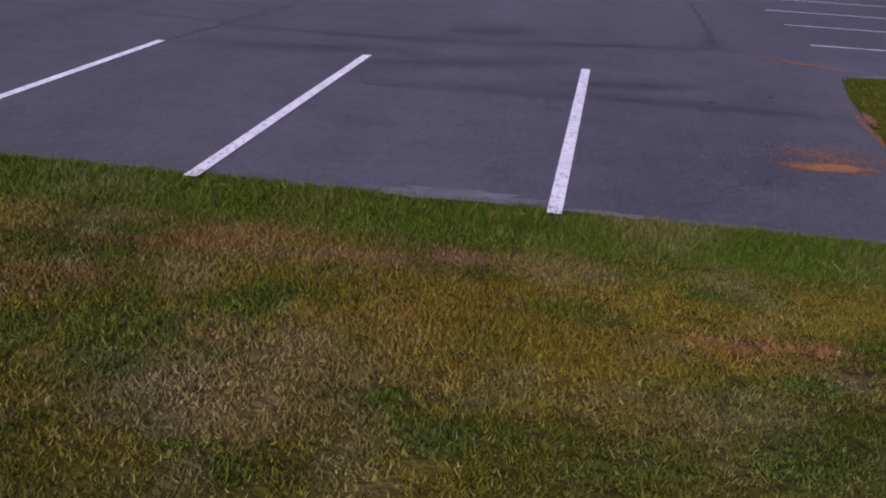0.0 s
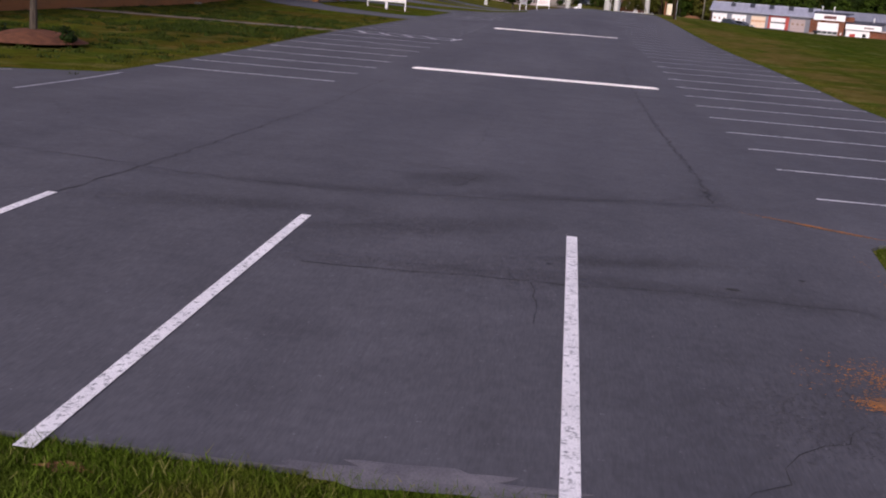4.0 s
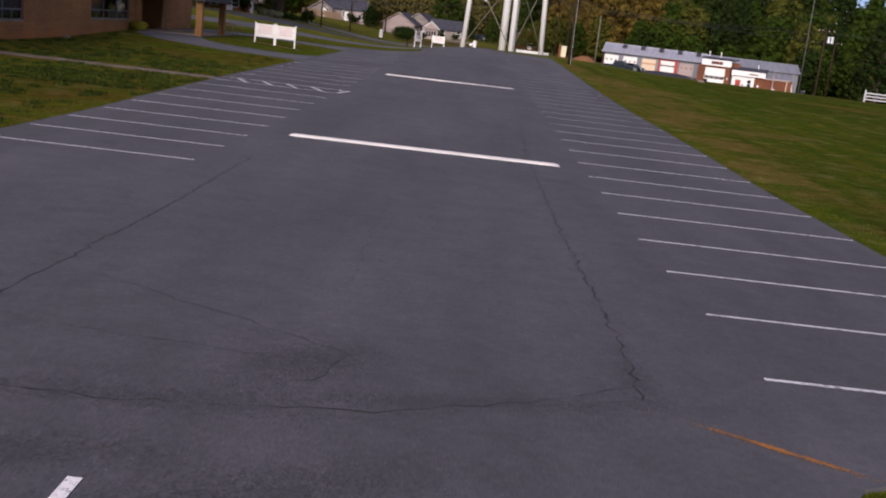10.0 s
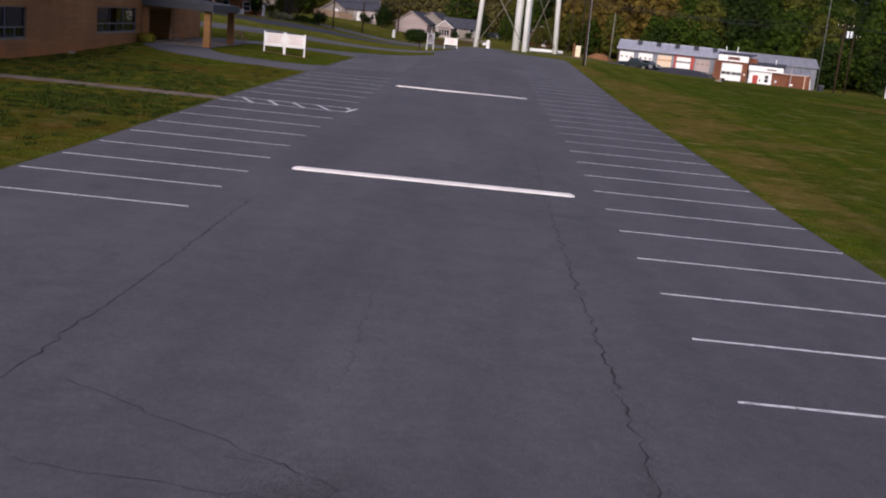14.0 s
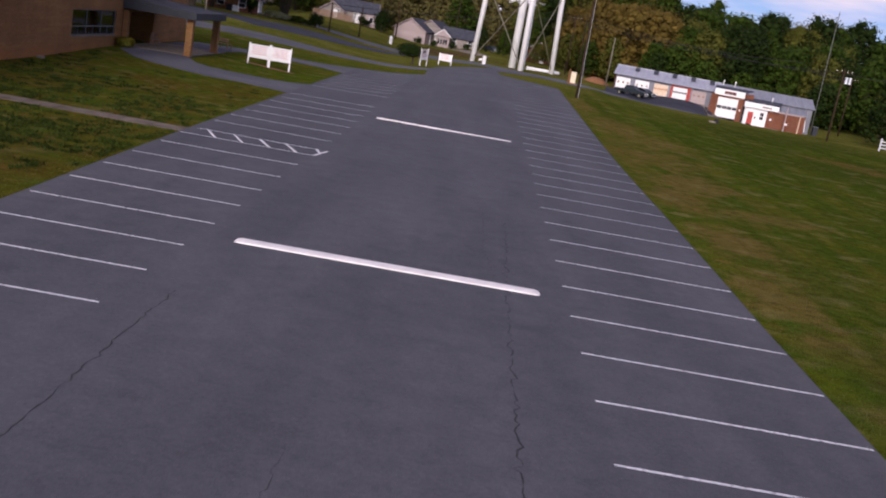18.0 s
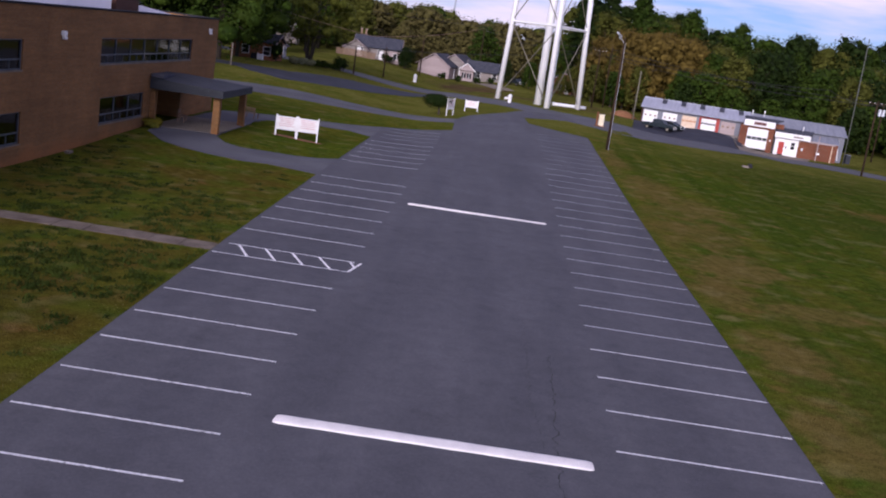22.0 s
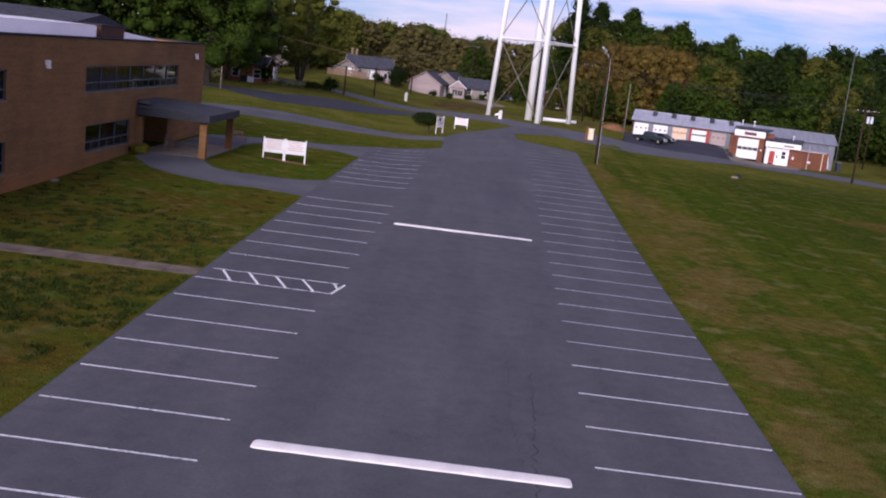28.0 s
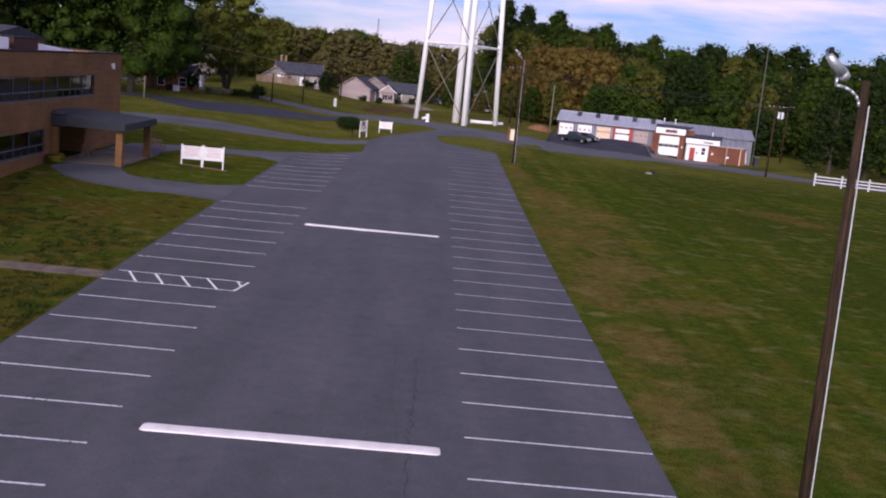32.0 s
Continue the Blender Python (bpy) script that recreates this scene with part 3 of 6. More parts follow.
def tube(bm, p0, p1, r0, r1=None, seg=10, caps=True):
    p0, p1 = Vector(p0), Vector(p1)
    r1 = r0 if r1 is None else r1
    q = (p1 - p0).to_track_quat("Z", "Y")
    rings = []
    for p, r in ((p0, r0), (p1, r1)):
        rings.append([bm.verts.new(p + q @ Vector((r * math.cos(2 * math.pi * i / seg), r * math.sin(2 * math.pi * i / seg), 0))) for i in range(seg)])
    for i in range(seg):
        bm.faces.new((rings[0][i], rings[0][(i + 1) % seg], rings[1][(i + 1) % seg], rings[1][i]))
    if caps:
        bm.faces.new(rings[0][::-1])
        bm.faces.new(rings[1])


def tubes(segments, r, seg=8):
    bm = bmesh.new()
    for p0, p1 in segments:
        tube(bm, p0, p1, r, r, seg)
    return bm


def one_tube(p0, p1, r0, r1=None, seg=12):
    bm = bmesh.new()
    tube(bm, p0, p1, r0, r1, seg)
    return bm


def plate(points, thick):
    """A flat slab through the points."""
    bm = bmesh.new()
    bm.faces.new([bm.verts.new(p) for p in points])
    bmesh.ops.recalc_face_normals(bm, faces=bm.faces[:])
    bmesh.ops.solidify(bm, geom=bm.faces[:], thickness=thick)
    return bm


def one_box(*a):
    bm = bmesh.new()
    box(bm, *a)
    return bm


def part(name, bm, mat, parent=None, label="", smooth=False):
    me = bpy.data.meshes.new(name)
    bmesh.ops.recalc_face_normals(bm, faces=bm.faces)
    bm.to_mesh(me)
    bm.free()
    if smooth:
        for p in me.polygons:
            p.use_smooth = True
    me.materials.append(mat)
    ob = new(name, me)
    ob.parent = parent
    if label:
        ob["label"] = label
    return ob


def thing(name, x, y, z, label, category, group="", turn=0.0, kind=""):
    ob = new(name)
    ob.matrix_basis = pose(x, y, z, 0, 0, turn)
    ob.empty_display_size = 0.3
    return tagged(ob, label, category, group, kind)


def raw_mesh(name, verts, faces, mat, parent=None, smooth=False):
    me = bpy.data.meshes.new(name)
    me.from_pydata(verts, [], faces)
    me.materials.append(mat)
    if smooth:
        for p in me.polygons:
            p.use_smooth = True
    ob = new(name, me)
    ob.parent = parent
    return ob


def triangles(name, tri, mat, parent=None):
    """A mesh of loose triangles from an array of n x 3 x 3."""
    n = len(tri)
    me = bpy.data.meshes.new(name)
    me.vertices.add(3 * n)
    me.vertices.foreach_set("co", tri.reshape(-1).astype(np.float32))
    me.loops.add(3 * n)
    me.loops.foreach_set("vertex_index", np.arange(3 * n, dtype=np.int32))
    me.polygons.add(n)
    me.polygons.foreach_set("loop_start", np.arange(0, 3 * n, 3, dtype=np.int32))
    me.update(calc_edges=True)
    me.materials.append(mat)
    ob = new(name, me)
    ob.parent = parent
    return ob


def ribbon(name, pairs, mat, lift, cross=6, along=2.0, depth=0.12, kind="structure", label="", category=""):
    """A strip of paving laid on the ground between pairs of edge points, with a rim that goes down into the soil."""
    rows = []
    for (a0, b0), (a1, b1) in zip(pairs, pairs[1:]):
        n = max(1, int(max(math.dist(a0, a1), math.dist(b0, b1)) / along))
        for i in range(n):
            u = i / n
            rows.append([(a0[0] + (a1[0] - a0[0]) * u, a0[1] + (a1[1] - a0[1]) * u), (b0[0] + (b1[0] - b0[0]) * u, b0[1] + (b1[1] - b0[1]) * u)])
    rows.append(list(pairs[-1]))
    verts, faces = [], []
    w = cross + 3
    for a, b in rows:
        pts = [(a[0] + (b[0] - a[0]) * j / cross, a[1] + (b[1] - a[1]) * j / cross) for j in range(cross + 1)]
        verts.append((*a, rise(*a) + lift - depth))
        verts += [(x, y, rise(x, y) + lift) for x, y in pts]
        verts.append((*b, rise(*b) + lift - depth))
    for i in range(len(rows) - 1):
        for j in range(w - 1):
            faces.append((i * w + j, i * w + j + 1, (i + 1) * w + j + 1, (i + 1) * w + j))
    faces += [tuple(range(w))[::-1], tuple((len(rows) - 1) * w + j for j in range(w))]
    ob = raw_mesh(name, verts, faces, mat)
    bm = bmesh.new()
    bm.from_mesh(ob.data)
    bmesh.ops.recalc_face_normals(bm, faces=bm.faces)
    bm.to_mesh(ob.data)
    bm.free()
    return tagged(ob, label, category, "", kind)


# ---- ground, lot, drives and street ----
def spread(lo, hi, fine_lo, fine_hi, fine):
    """Grid lines: fine in the middle, ever wider outwards."""
    out = list(np.arange(fine_lo, fine_hi + 0.01, fine))
    s, v = fine, fine_hi
    while v < hi:
        s *= 1.25
        v += s
        out.append(v)
    s, v = fine, fine_lo
    while v > lo:
        s *= 1.25
        v -= s
        out.insert(0, v)
    return out


gx, gy = spread(-1800, 1800, -60, 76, 2.0), spread(-600, 2600, -30, 240, 2.0)
g_verts = [(x, y, rise(x, y) - 0.035 + 0.012 * noise.noise((x * 0.3, y * 0.3, 0))) for y in gy for x in gx]
g_faces = [(j * len(gx) + i, j * len(gx) + i + 1, (j + 1) * len(gx) + i + 1, (j + 1) * len(gx) + i) for j in range(len(gy) - 1) for i in range(len(gx) - 1)]
ground = tagged(raw_mesh("ground", g_verts, g_faces, M_GRASS, smooth=True), "patchy spring lawn with green, olive and straw areas", "lawn", kind="structure")

lot = ribbon("parking_lot", [((-48, -9.55), (-0.62, -9.45)), ((-48, -6.5), (-0.40, -6.5)), ((-48, -4.3), (-0.28, -4.3)), ((-48, -3.0), (-0.12, -3.0)),
                             ((-48, -2.75), (0.04, -2.75)), ((-48, -2.6), (0.32, -2.6)), ((-48, -2.53), (0.85, -2.53)), ((-48, -2.5), (5.22, -2.5)), ((-40, 3.5), (5.22, 3.4)), ((-20, 5.4), (5.22, 5.4)), ((-14.3, 8.9), (5.22, 8.9)),
                             ((-14.2, 9.3), (5.22, 9.3)), ((-14.2, 33), (5.2, 33)), ((-14.3, 60), (5.2, 60)), ((-14.2, 88.8), (5.3, 88.8)), ((-8.1, 92.6), (5.4, 92.6)),
                             ((-8.3, 99.5), (5.45, 99.5)), ((-8.5, 103.3), (1.6, 104.0)), ((-8.3, 107), (-0.5, 107.5)), ((-7.9, 110), (-0.7, 112)), ((-7.0, 113.5), (-0.8, 117)), ((-5.0, 118), (2.4, 121.5)),
                             ((-3.0, 123), (6.0, 125.5)), ((0.0, 140), (5.5, 140))],
             M_ASPHALT, 0.0, 56, 0.7, label="worn grey asphalt parking lot with cracks and white stall lines", category="parking lot")
drive_near = ribbon("driveway_near", [((-14.25, 63.1), (-14.25, 55.1)), ((-15.5, 61.8), (-15.7, 55.7)), ((-16.9, 61.1), (-17.5, 56.0)), ((-18.6, 60.6), (-19.0, 55.4)), ((-20.3, 60.0), (-21.3, 55.7)),
                              ((-21.5, 60.6), (-22.9, 56.2)), ((-22.6, 62.5), (-24.6, 57.4)), ((-22.7, 64), (-26.6, 60.4)), ((-22.7, 72), (-26.9, 64.0)), ((-22.9, 74), (-26.9, 74)),
                              ((-22.4, 76.6), (-26.6, 78.3)), ((-21.4, 77.5), (-24.7, 79.6)), ((-19.0, 80.0), (-21.3, 81.9)), ((-16.4, 81.4), (-17.1, 86.0)), ((-14.25, 79.5), (-14.25, 88.7))],
                    M_STREET, -0.006, 5, 1.5, label="grey asphalt drop-off loop beside the school entrance", category="driveway")
lane = ribbon("lane", [((-8.3, 107), (-8.35, 101.9)), ((-10.4, 106.7), (-10.4, 101.8)), ((-13.9, 106.8), (-13.4, 101.6)), ((-18.2, 108.6), (-17.1, 101.9)), ((-23.4, 109.3), (-22.5, 101.6)),
                       ((-27.2, 108.6), (-25.5, 100.9)), ((-32.7, 105.6), (-31.1, 99.4)), ((-48, 98.5), (-46, 93.5)), ((-75, 90), (-75, 85))],
              M_STREET, -0.008, 5, 2.0, label="narrow asphalt lane crossing the lawn", category="lane")
dark_area = ribbon("side_lot", [((-52, 131), (-52, 124)), ((-37.8, 128.2), (-37.7, 123)), ((-35.3, 128.8), (-35.0, 119.8)), ((-32.4, 130.5), (-30.4, 117.4)), ((-29.4, 142), (-26.0, 124)), ((-27.0, 150), (-21.5, 134.3)),
                                ((-22.8, 157), (-18.2, 148)), ((-18.1, 165), (-15.8, 160.5)), ((-16, 168), (-14.5, 164))],
                   M_ASPHALT_DARK, -0.010, 5, 2.0, label="dark newly laid asphalt side lot", category="parking lot")
street = ribbon("street", [((-140, 215), (-138, 200)), ((-70, 192), (-68, 181)), ((-30.4, 176), (-28, 167.6)), ((-22, 180), (-20, 170)), ((-11.5, 186), (-11.7, 172)), ((-4.7, 172.8), (-4.5, 154)), ((-0.6, 166), (-0.6, 139.6)),
                           ((6.4, 155), (4.0, 126)), ((10.5, 151), (8.8, 115)), ((13.2, 152), (12.9, 112.3)), ((20, 152), (19.8, 120)), ((28, 154), (27, 126)), ((36, 158), (34.5, 139)), ((45.9, 161), (42, 149)), ((51.6, 158), (46.5, 141)),
                           ((56, 148), (46.5, 124)), ((66, 130), (54, 110)), ((130, 108), (130, 94))],
                M_STREET, -0.012, 6, 2.5, label="pale grey two-lane street past the water tower", category="road")
station_yard = ribbon("station_yard", [((20.2, 177.3), (16.5, 150)), ((26.4, 176.1), (24, 151.5)), ((32, 174.95), (31, 154)), ((38.4, 173.7), (35.5, 157))],
                      M_ASPHALT_DARK, -0.009, 8, 1.5, label="dark asphalt yard in front of the station bays", category="yard")
apron = ribbon("station_apron", [((36.4, 171), (34.6, 156.8)), ((43, 171.5), (42.0, 159)), ((50, 170), (46.5, 160.5))],
               M_CONCRETE, 0.004, 4, 2.0, label="pale concrete apron before the station door", category="apron")
house_drive = ribbon("house_drive", [((-11.5, 226.5), (-9.3, 227.0)), ((-8.0, 217), (-4.6, 218.5)), ((-4.5, 205), (-1.0, 206))], M_CONCRETE, 0.0, 3, 2.0, label="pale concrete drive of the pale house", category="driveway")
entry_slab = ribbon("entry_slab", [((-27.2, 62.6), (-22.75, 63.2)), ((-27.2, 70.6), (-22.75, 71.2))], M_CONCRETE, 0.02, 3, 1.5, label="concrete slab under the entrance canopy", category="slab")

# footpath of separate concrete slabs
footpath = thing("footpath", -14.25, 33.35, 0.055, "stained concrete slab footpath across the lawn", "footpath", kind="structure")
for i in range(11):
    bm = soft_box(-1.26 * i - 1.252, -1.26 * i, -0.6, 0.6, -0.1, -0.01 + 0.006 * (i % 3), 0.012)
    part("slab", bm, M_PATH, footpath)


def strip(name, p, q, w, mat, lift, parent, n=20):
    """A painted line from p to q."""
    p, q = Vector(p), Vector(q)
    side = (q - p).normalized().orthogonal() * w / 2
    verts, faces = [], []
    for i in range(n + 1):
        c = p.lerp(q, i / n)
        for s in (-1, 1):
            e = c + side * s
            verts.append((e.x, e.y, rise(e.x, e.y) + lift))
    for i in range(n):
        faces.append((2 * i, 2 * i + 1, 2 * i + 3, 2 * i + 2))
    ob = raw_mesh(name, verts, faces, mat, parent)
    return ob


LINES = [("stall_line", (0.0 + 0.002 * k, 2.74 * k), (5.15, 2.74 * k + 0.06), 0.088, M_LINE if k < 11 else M_LINE_OLD if k < 27 else M_FADED) for k in range(36)]
LINES += [("stall_line", (-9.33 + 0.05 * k, y), (-14.05, y - 0.04), 0.09, M_LINE) for k, y in enumerate((11.43, 14.0, 16.5, 19.1, 21.65, 24.2, 26.9, 29.8))]
LINES += [("stall_line", (-8.85, 37.15 + 2.97 * k), (-14.05, 37.2 + 2.96 * k), 0.10, M_LINE) for k in range(7)]
LINES += [("stall_line", (-8.8, 63.0 + 2.75 * k), (-14.0, 63.0 + 2.75 * k), 0.10, M_LINE) for k in range(6)]
LINES += [("stall_line", (-8.8, 80.0 + 2.75 * k), (-13.6, 80.0 + 2.75 * k), 0.10, M_LINE_OLD) for k in range(4)]
LINES += [("stall_line", (x, -9.62), (x, y), 0.108, M_LINE_FRONT) for x, y in ((-8.62, -4.3), (-5.99, -4.15), (-3.30, -3.88))]
LINES += [("stall_line", (-13.8, 4.1), (-13.9, 9.0), 0.10, M_FADED), ("stall_line", (-18.0, 4.2), (-15.8, 7.6), 0.10, M_FADED)]
LINES += [("hatch_line", (-8.85, 32.45), (-14.1, 32.45), 0.10, M_LINE), ("hatch_line", (-8.82, 34.1), (-13.9, 34.1), 0.10, M_LINE),
          ("hatch_line", (-8.85, 32.45), (-8.55, 34.1), 0.11, M_LINE_FRONT), ("hatch_line", (-8.7, 33.2), (-9.0, 34.1), 0.10, M_LINE_FRONT)]
LINES += [("hatch_line", (-13.45 + 1.07 * k, 34.05), (-12.75 + 1.07 * k, 32.5), 0.105, M_LINE_FRONT) for k in range(4)]
for i, (nm, p, q, w, mt) in enumerate(LINES):
    strip(nm, (*p, 0), (*q, 0), w, mt, 0.006 + 0.0006 * (i % 3), lot)


def wander(pts, jitter, stepping, rnd):
    out = []
    for (x0, y0), (x1, y1) in zip(pts, pts[1:]):
        n = max(2, int(math.hypot(x1 - x0, y1 - y0) / stepping))
        for i in range(n):
            u = i / n
            out.append((x0 + (x1 - x0) * u + rnd.gauss(0, jitter), y0 + (y1 - y0) * u + rnd.gauss(0, jitter)))
    return out + [pts[-1]]


def crack(pts, w, jitter=0.03, stepping=0.16, seed=0):
    """A ragged dark crack in the asphalt."""
    rnd = random.Random(seed)
    line = wander(pts, jitter, stepping, rnd)
    verts, faces = [], []
    for i, (x, y) in enumerate(line):
        a, b = line[max(0, i - 1)], line[min(len(line) - 1, i + 1)]
        d = Vector((b[0] - a[0], b[1] - a[1])).normalized()
        hw = w * 0.34 * rnd.uniform(0.15, 1.5)
        for s in (-1, 1):
            px, py = x - d.y * hw * s, y + d.x * hw * s
            verts.append((px, py, rise(px, py) + 0.0035))
    for i in range(len(line) - 1):
        faces.append((2 * i, 2 * i + 1, 2 * i + 3, 2 * i + 2))
    return raw_mesh("crack", verts, faces, M_CRACK, lot)


crack([(-1.4, 26), (-1.5, 14.7), (-1.5, 8.1), (-1.5, 3.6), (-1.5, 1.2), (-1.5, 0.0), (-1.55, -1.2)], 0.044, 0.045, 0.17, seed=1)
crack([(-11, -1.9), (-7.3, -2.7), (-6.3, -2.7), (-5.2, -2.5), (-4.1, -2.3), (-2.8, -1.7), (-1.5, -0.75)], 0.028, 0.03, seed=2)
crack([(-5.6, -5.85), (-4.8, -5.78), (-4.3, -5.7), (-3.3, -5.65), (-2.4, -5.52), (-0.9, -5.5)], 0.02, 0.015, seed=3)
crack([(-8.6, -4.3), (-8.45, -2.6), (-8.35, 0.0), (-8.35, 4.0), (-8.4, 10), (-8.35, 13)], 0.032, 0.03, seed=4)
crack([(-3.62, -5.7), (-3.58, -6.8)], 0.016, 0.02, seed=5)
crack([(-2.5, -9.25), (-2.2, -8.95), (-2.0, -8.6), (-1.7, -8.3), (-1.5, -8.0)], 0.009, 0.03, seed=6)
crack([(-7.7, 1.1), (-7.0, 0.7), (-5.8, 0.0), (-5.0, -0.5)], 0.017, 0.03, seed=7)
crack([(-4.9, 6.7), (-4.8, 2.4), (-4.9, 1.6)], 0.016, 0.03, seed=8)
crack([(-12.5, 3.0), (-10.5, 0.2), (-9.0, -0.6), (-7.0, -1.0), (-4.6, -1.2)], 0.014, 0.03, seed=9)
crack([(-5.0, -1.9), (-4.6, -1.5), (-4.5, -0.8), (-4.9, -0.5), (-5.6, -0.4)], 0.024, 0.04, seed=10)
crack([(-2.2, 30), (-2.1, 22), (-1.8, 18.6)], 0.016, 0.04, seed=11)


def splotch(name, x, y, rx, ry, mat, lift, seed, label, category, ragged=0.35, turn=0.0):
    """A thin stain or washed-out patch with a ragged rim, lying on the paving."""
    rnd = random.Random(seed)
    verts = [(x, y, rise(x, y) + lift)]
    n = 40
    for ring in (0.55, 1.0):
        for i in range(n):
            a = 2 * math.pi * i / n
            r = ring * (1 + (0.3 * rnd.uniform(-ragged, ragged) + 1.4 * ragged * noise.noise((math.cos(a) * 2.6 + seed, math.sin(a) * 2.6, 0))) * ring)
            dx, dy = rx * r * math.cos(a), ry * r * math.sin(a)
            px, py = x + dx * math.cos(turn) - dy * math.sin(turn), y + dx * math.sin(turn) + dy * math.cos(turn)
            verts.append((px, py, rise(px, py) + lift * (1 if ring < 1 else 0.5)))
    faces = [(0, 1 + i, 1 + (i + 1) % n) for i in range(n)]
    faces += [(1 + i, 1 + n + i, 1 + n + (i + 1) % n, 1 + (i + 1) % n) for i in range(n)]
    return tagged(raw_mesh(name, verts, faces, mat), label, category, "", "structure")


splotch("sand_wash", -3.98, -9.42, 0.60, 0.13, M_SAND, 0.006, 3, "pale sand washed onto the asphalt edge", "sand", 0.4, 0.06)
splotch("sand_wash", -2.9, -9.50, 0.40, 0.05, M_SAND, 0.006, 5, "pale sand washed onto the asphalt edge", "sand", 0.4)


def dusting(x, y, rx, ry, turn, n, seed, name="clay_stain", mat=M_STAIN, label="soft orange clay dust on the asphalt"):
    """A soft stain of many small flecks, dense in the middle and thin at the rim."""
    rnd = random.Random(seed)
    verts, faces = [], []
    for i in range(2 * n):
        dx, dy = rnd.gauss(0, rx), rnd.gauss(0, ry)
        cx, cy = x + dx * math.cos(turn) - dy * math.sin(turn), y + dx * math.sin(turn) + dy * math.cos(turn)
        s = rnd.uniform(0.003, 0.0075)
        a0 = rnd.uniform(0, 6)
        k = len(verts)
        for j in range(5):
            a = a0 + 1.2566 * j
            verts.append((cx + s * 1.7 * math.cos(a), cy + s * math.sin(a), rise(cx, cy) + 0.004 + 0.0000015 * (i % 900)))
        faces.append(tuple(range(k, k + 5)))
    return tagged(raw_mesh(name, verts, faces, mat), label, "stain", "", "structure")


dusting(-1.08, -7.62, 0.15, 0.055, 0.15, 2600, 7)
dusting(-0.45, -2.1, 0.32, 0.022, -0.55, 1000, 9)
dusting(-0.40, -6.2, 0.025, 0.9, 0.0, 500, 10)
dusting(-0.95, -7.2, 0.30, 0.22, 0.15, 700, 12)
for k, (cx, cy, rx, ry, tw, n) in enumerate(((-4.8, -1.2, 0.45, 0.30, 0.9, 1500), (-4.8, -4.1, 0.80, 0.22, 0.5, 1800), (-2.8, -4.7, 0.55, 0.12, 0.3, 900), (-6.9, -3.9, 0.9, 0.20, 0.2, 1600), (-4.2, -5.55, 0.9, 0.16, 0.05, 900), (-1.9, -5.5, 0.9, 0.14, -0.05, 1000),
                                           (-3.0, -1.75, 1.5, 0.12, 0.25, 1300), (-6.2, -2.6, 1.2, 0.16, 0.05, 1100), (-1.5, -0.3, 0.10, 0.45, 0.0, 350), (2.4, 5.6, 0.16, 1.2, -0.15, 900), (-1.6, -7.9, 0.5, 0.35, 0.6, 900))):
    dusting(cx, cy, rx, ry, tw, n, 40 + k, "tyre_smudge", M_SMUDGE, "soft dark tyre smudge on the asphalt")
splotch("tar_spot", -1.2, -4.7, 0.03, 0.025, M_CRACK, 0.008, 12, "small black tar spot on the asphalt", "spot", 0.3)
splotch("tar_spot", -1.9, -5.25, 0.065, 0.045, M_CRACK, 0.008, 11, "small black tar spot on the asphalt", "spot", 0.3)
for i, (cx, cy, rx, ry) in enumerate(((-5.72, -9.72, 0.12, 0.05), (-3.62, -9.66, 0.12, 0.04), (-0.28, -5.4, 0.05, 0.3), (-0.36, -7.2, 0.06, 0.4))):
    splotch("clay_patch", cx, cy, rx, ry, M_CLAY, -0.026, 20 + i, "bare red clay showing through the lawn", "clay", 0.5)


def speed_bump(x0, x1, y, skew):
    """A low rounded painted hump across the aisle."""
    length = x1 - x0
    b = thing("speed_bump", (x0 + x1) / 2, y, rise((x0 + x1) / 2, y), "cream-painted asphalt speed bump across the aisle", "speed bump", "speed bumps", math.degrees(skew))
    bm = bmesh.new()
    n, k = 48, 9
    rings = []
    for i in range(n + 1):
        u = -length / 2 + length * i / n
        end = min(1.0, (length / 2 - abs(u)) / 0.12)
        wob = 0.012 * noise.noise((u * 1.3, y, 0))
        ring = []
        for j in range(k):
            a = math.pi * j / (k - 1)
            ring.append(bm.verts.new((u, -math.cos(a) * (0.28 + wob) * (0.8 + 0.2 * end), -0.01 + math.sin(a) ** 0.5 * 0.045 * end + 0.004 * noise.noise((u * 4, j * 0.7, 3)))))
        rings.append(ring)
    for a, c in zip(rings, rings[1:]):
        for j in range(k - 1):
            bm.faces.new((a[j], a[j + 1], c[j + 1], c[j]))
    part("hump", bm, M_BUMP, b, smooth=True)
    return b


speed_bump(-8.36, -0.6, 17.95, 0.02)
speed_bump(-8.17, -0.52, 49.1, 0.004)


# ---- walls with openings ----
def wall_cells(bm, u0, u1, z0, z1, holes, put):
    us = sorted({u0, u1, *(h[0] for h in holes), *(h[1] for h in holes)})
    zs = sorted({z0, z1, *(h[2] for h in holes), *(h[3] for h in holes)})
    for a, b in zip(us, us[1:]):
        for c, d in zip(zs, zs[1:]):
            mu, mz = (a + b) / 2, (c + d) / 2
            if not any(h[0] < mu < h[1] and h[2] < mz < h[3] for h in holes):
                put(bm, a, b, c, d)


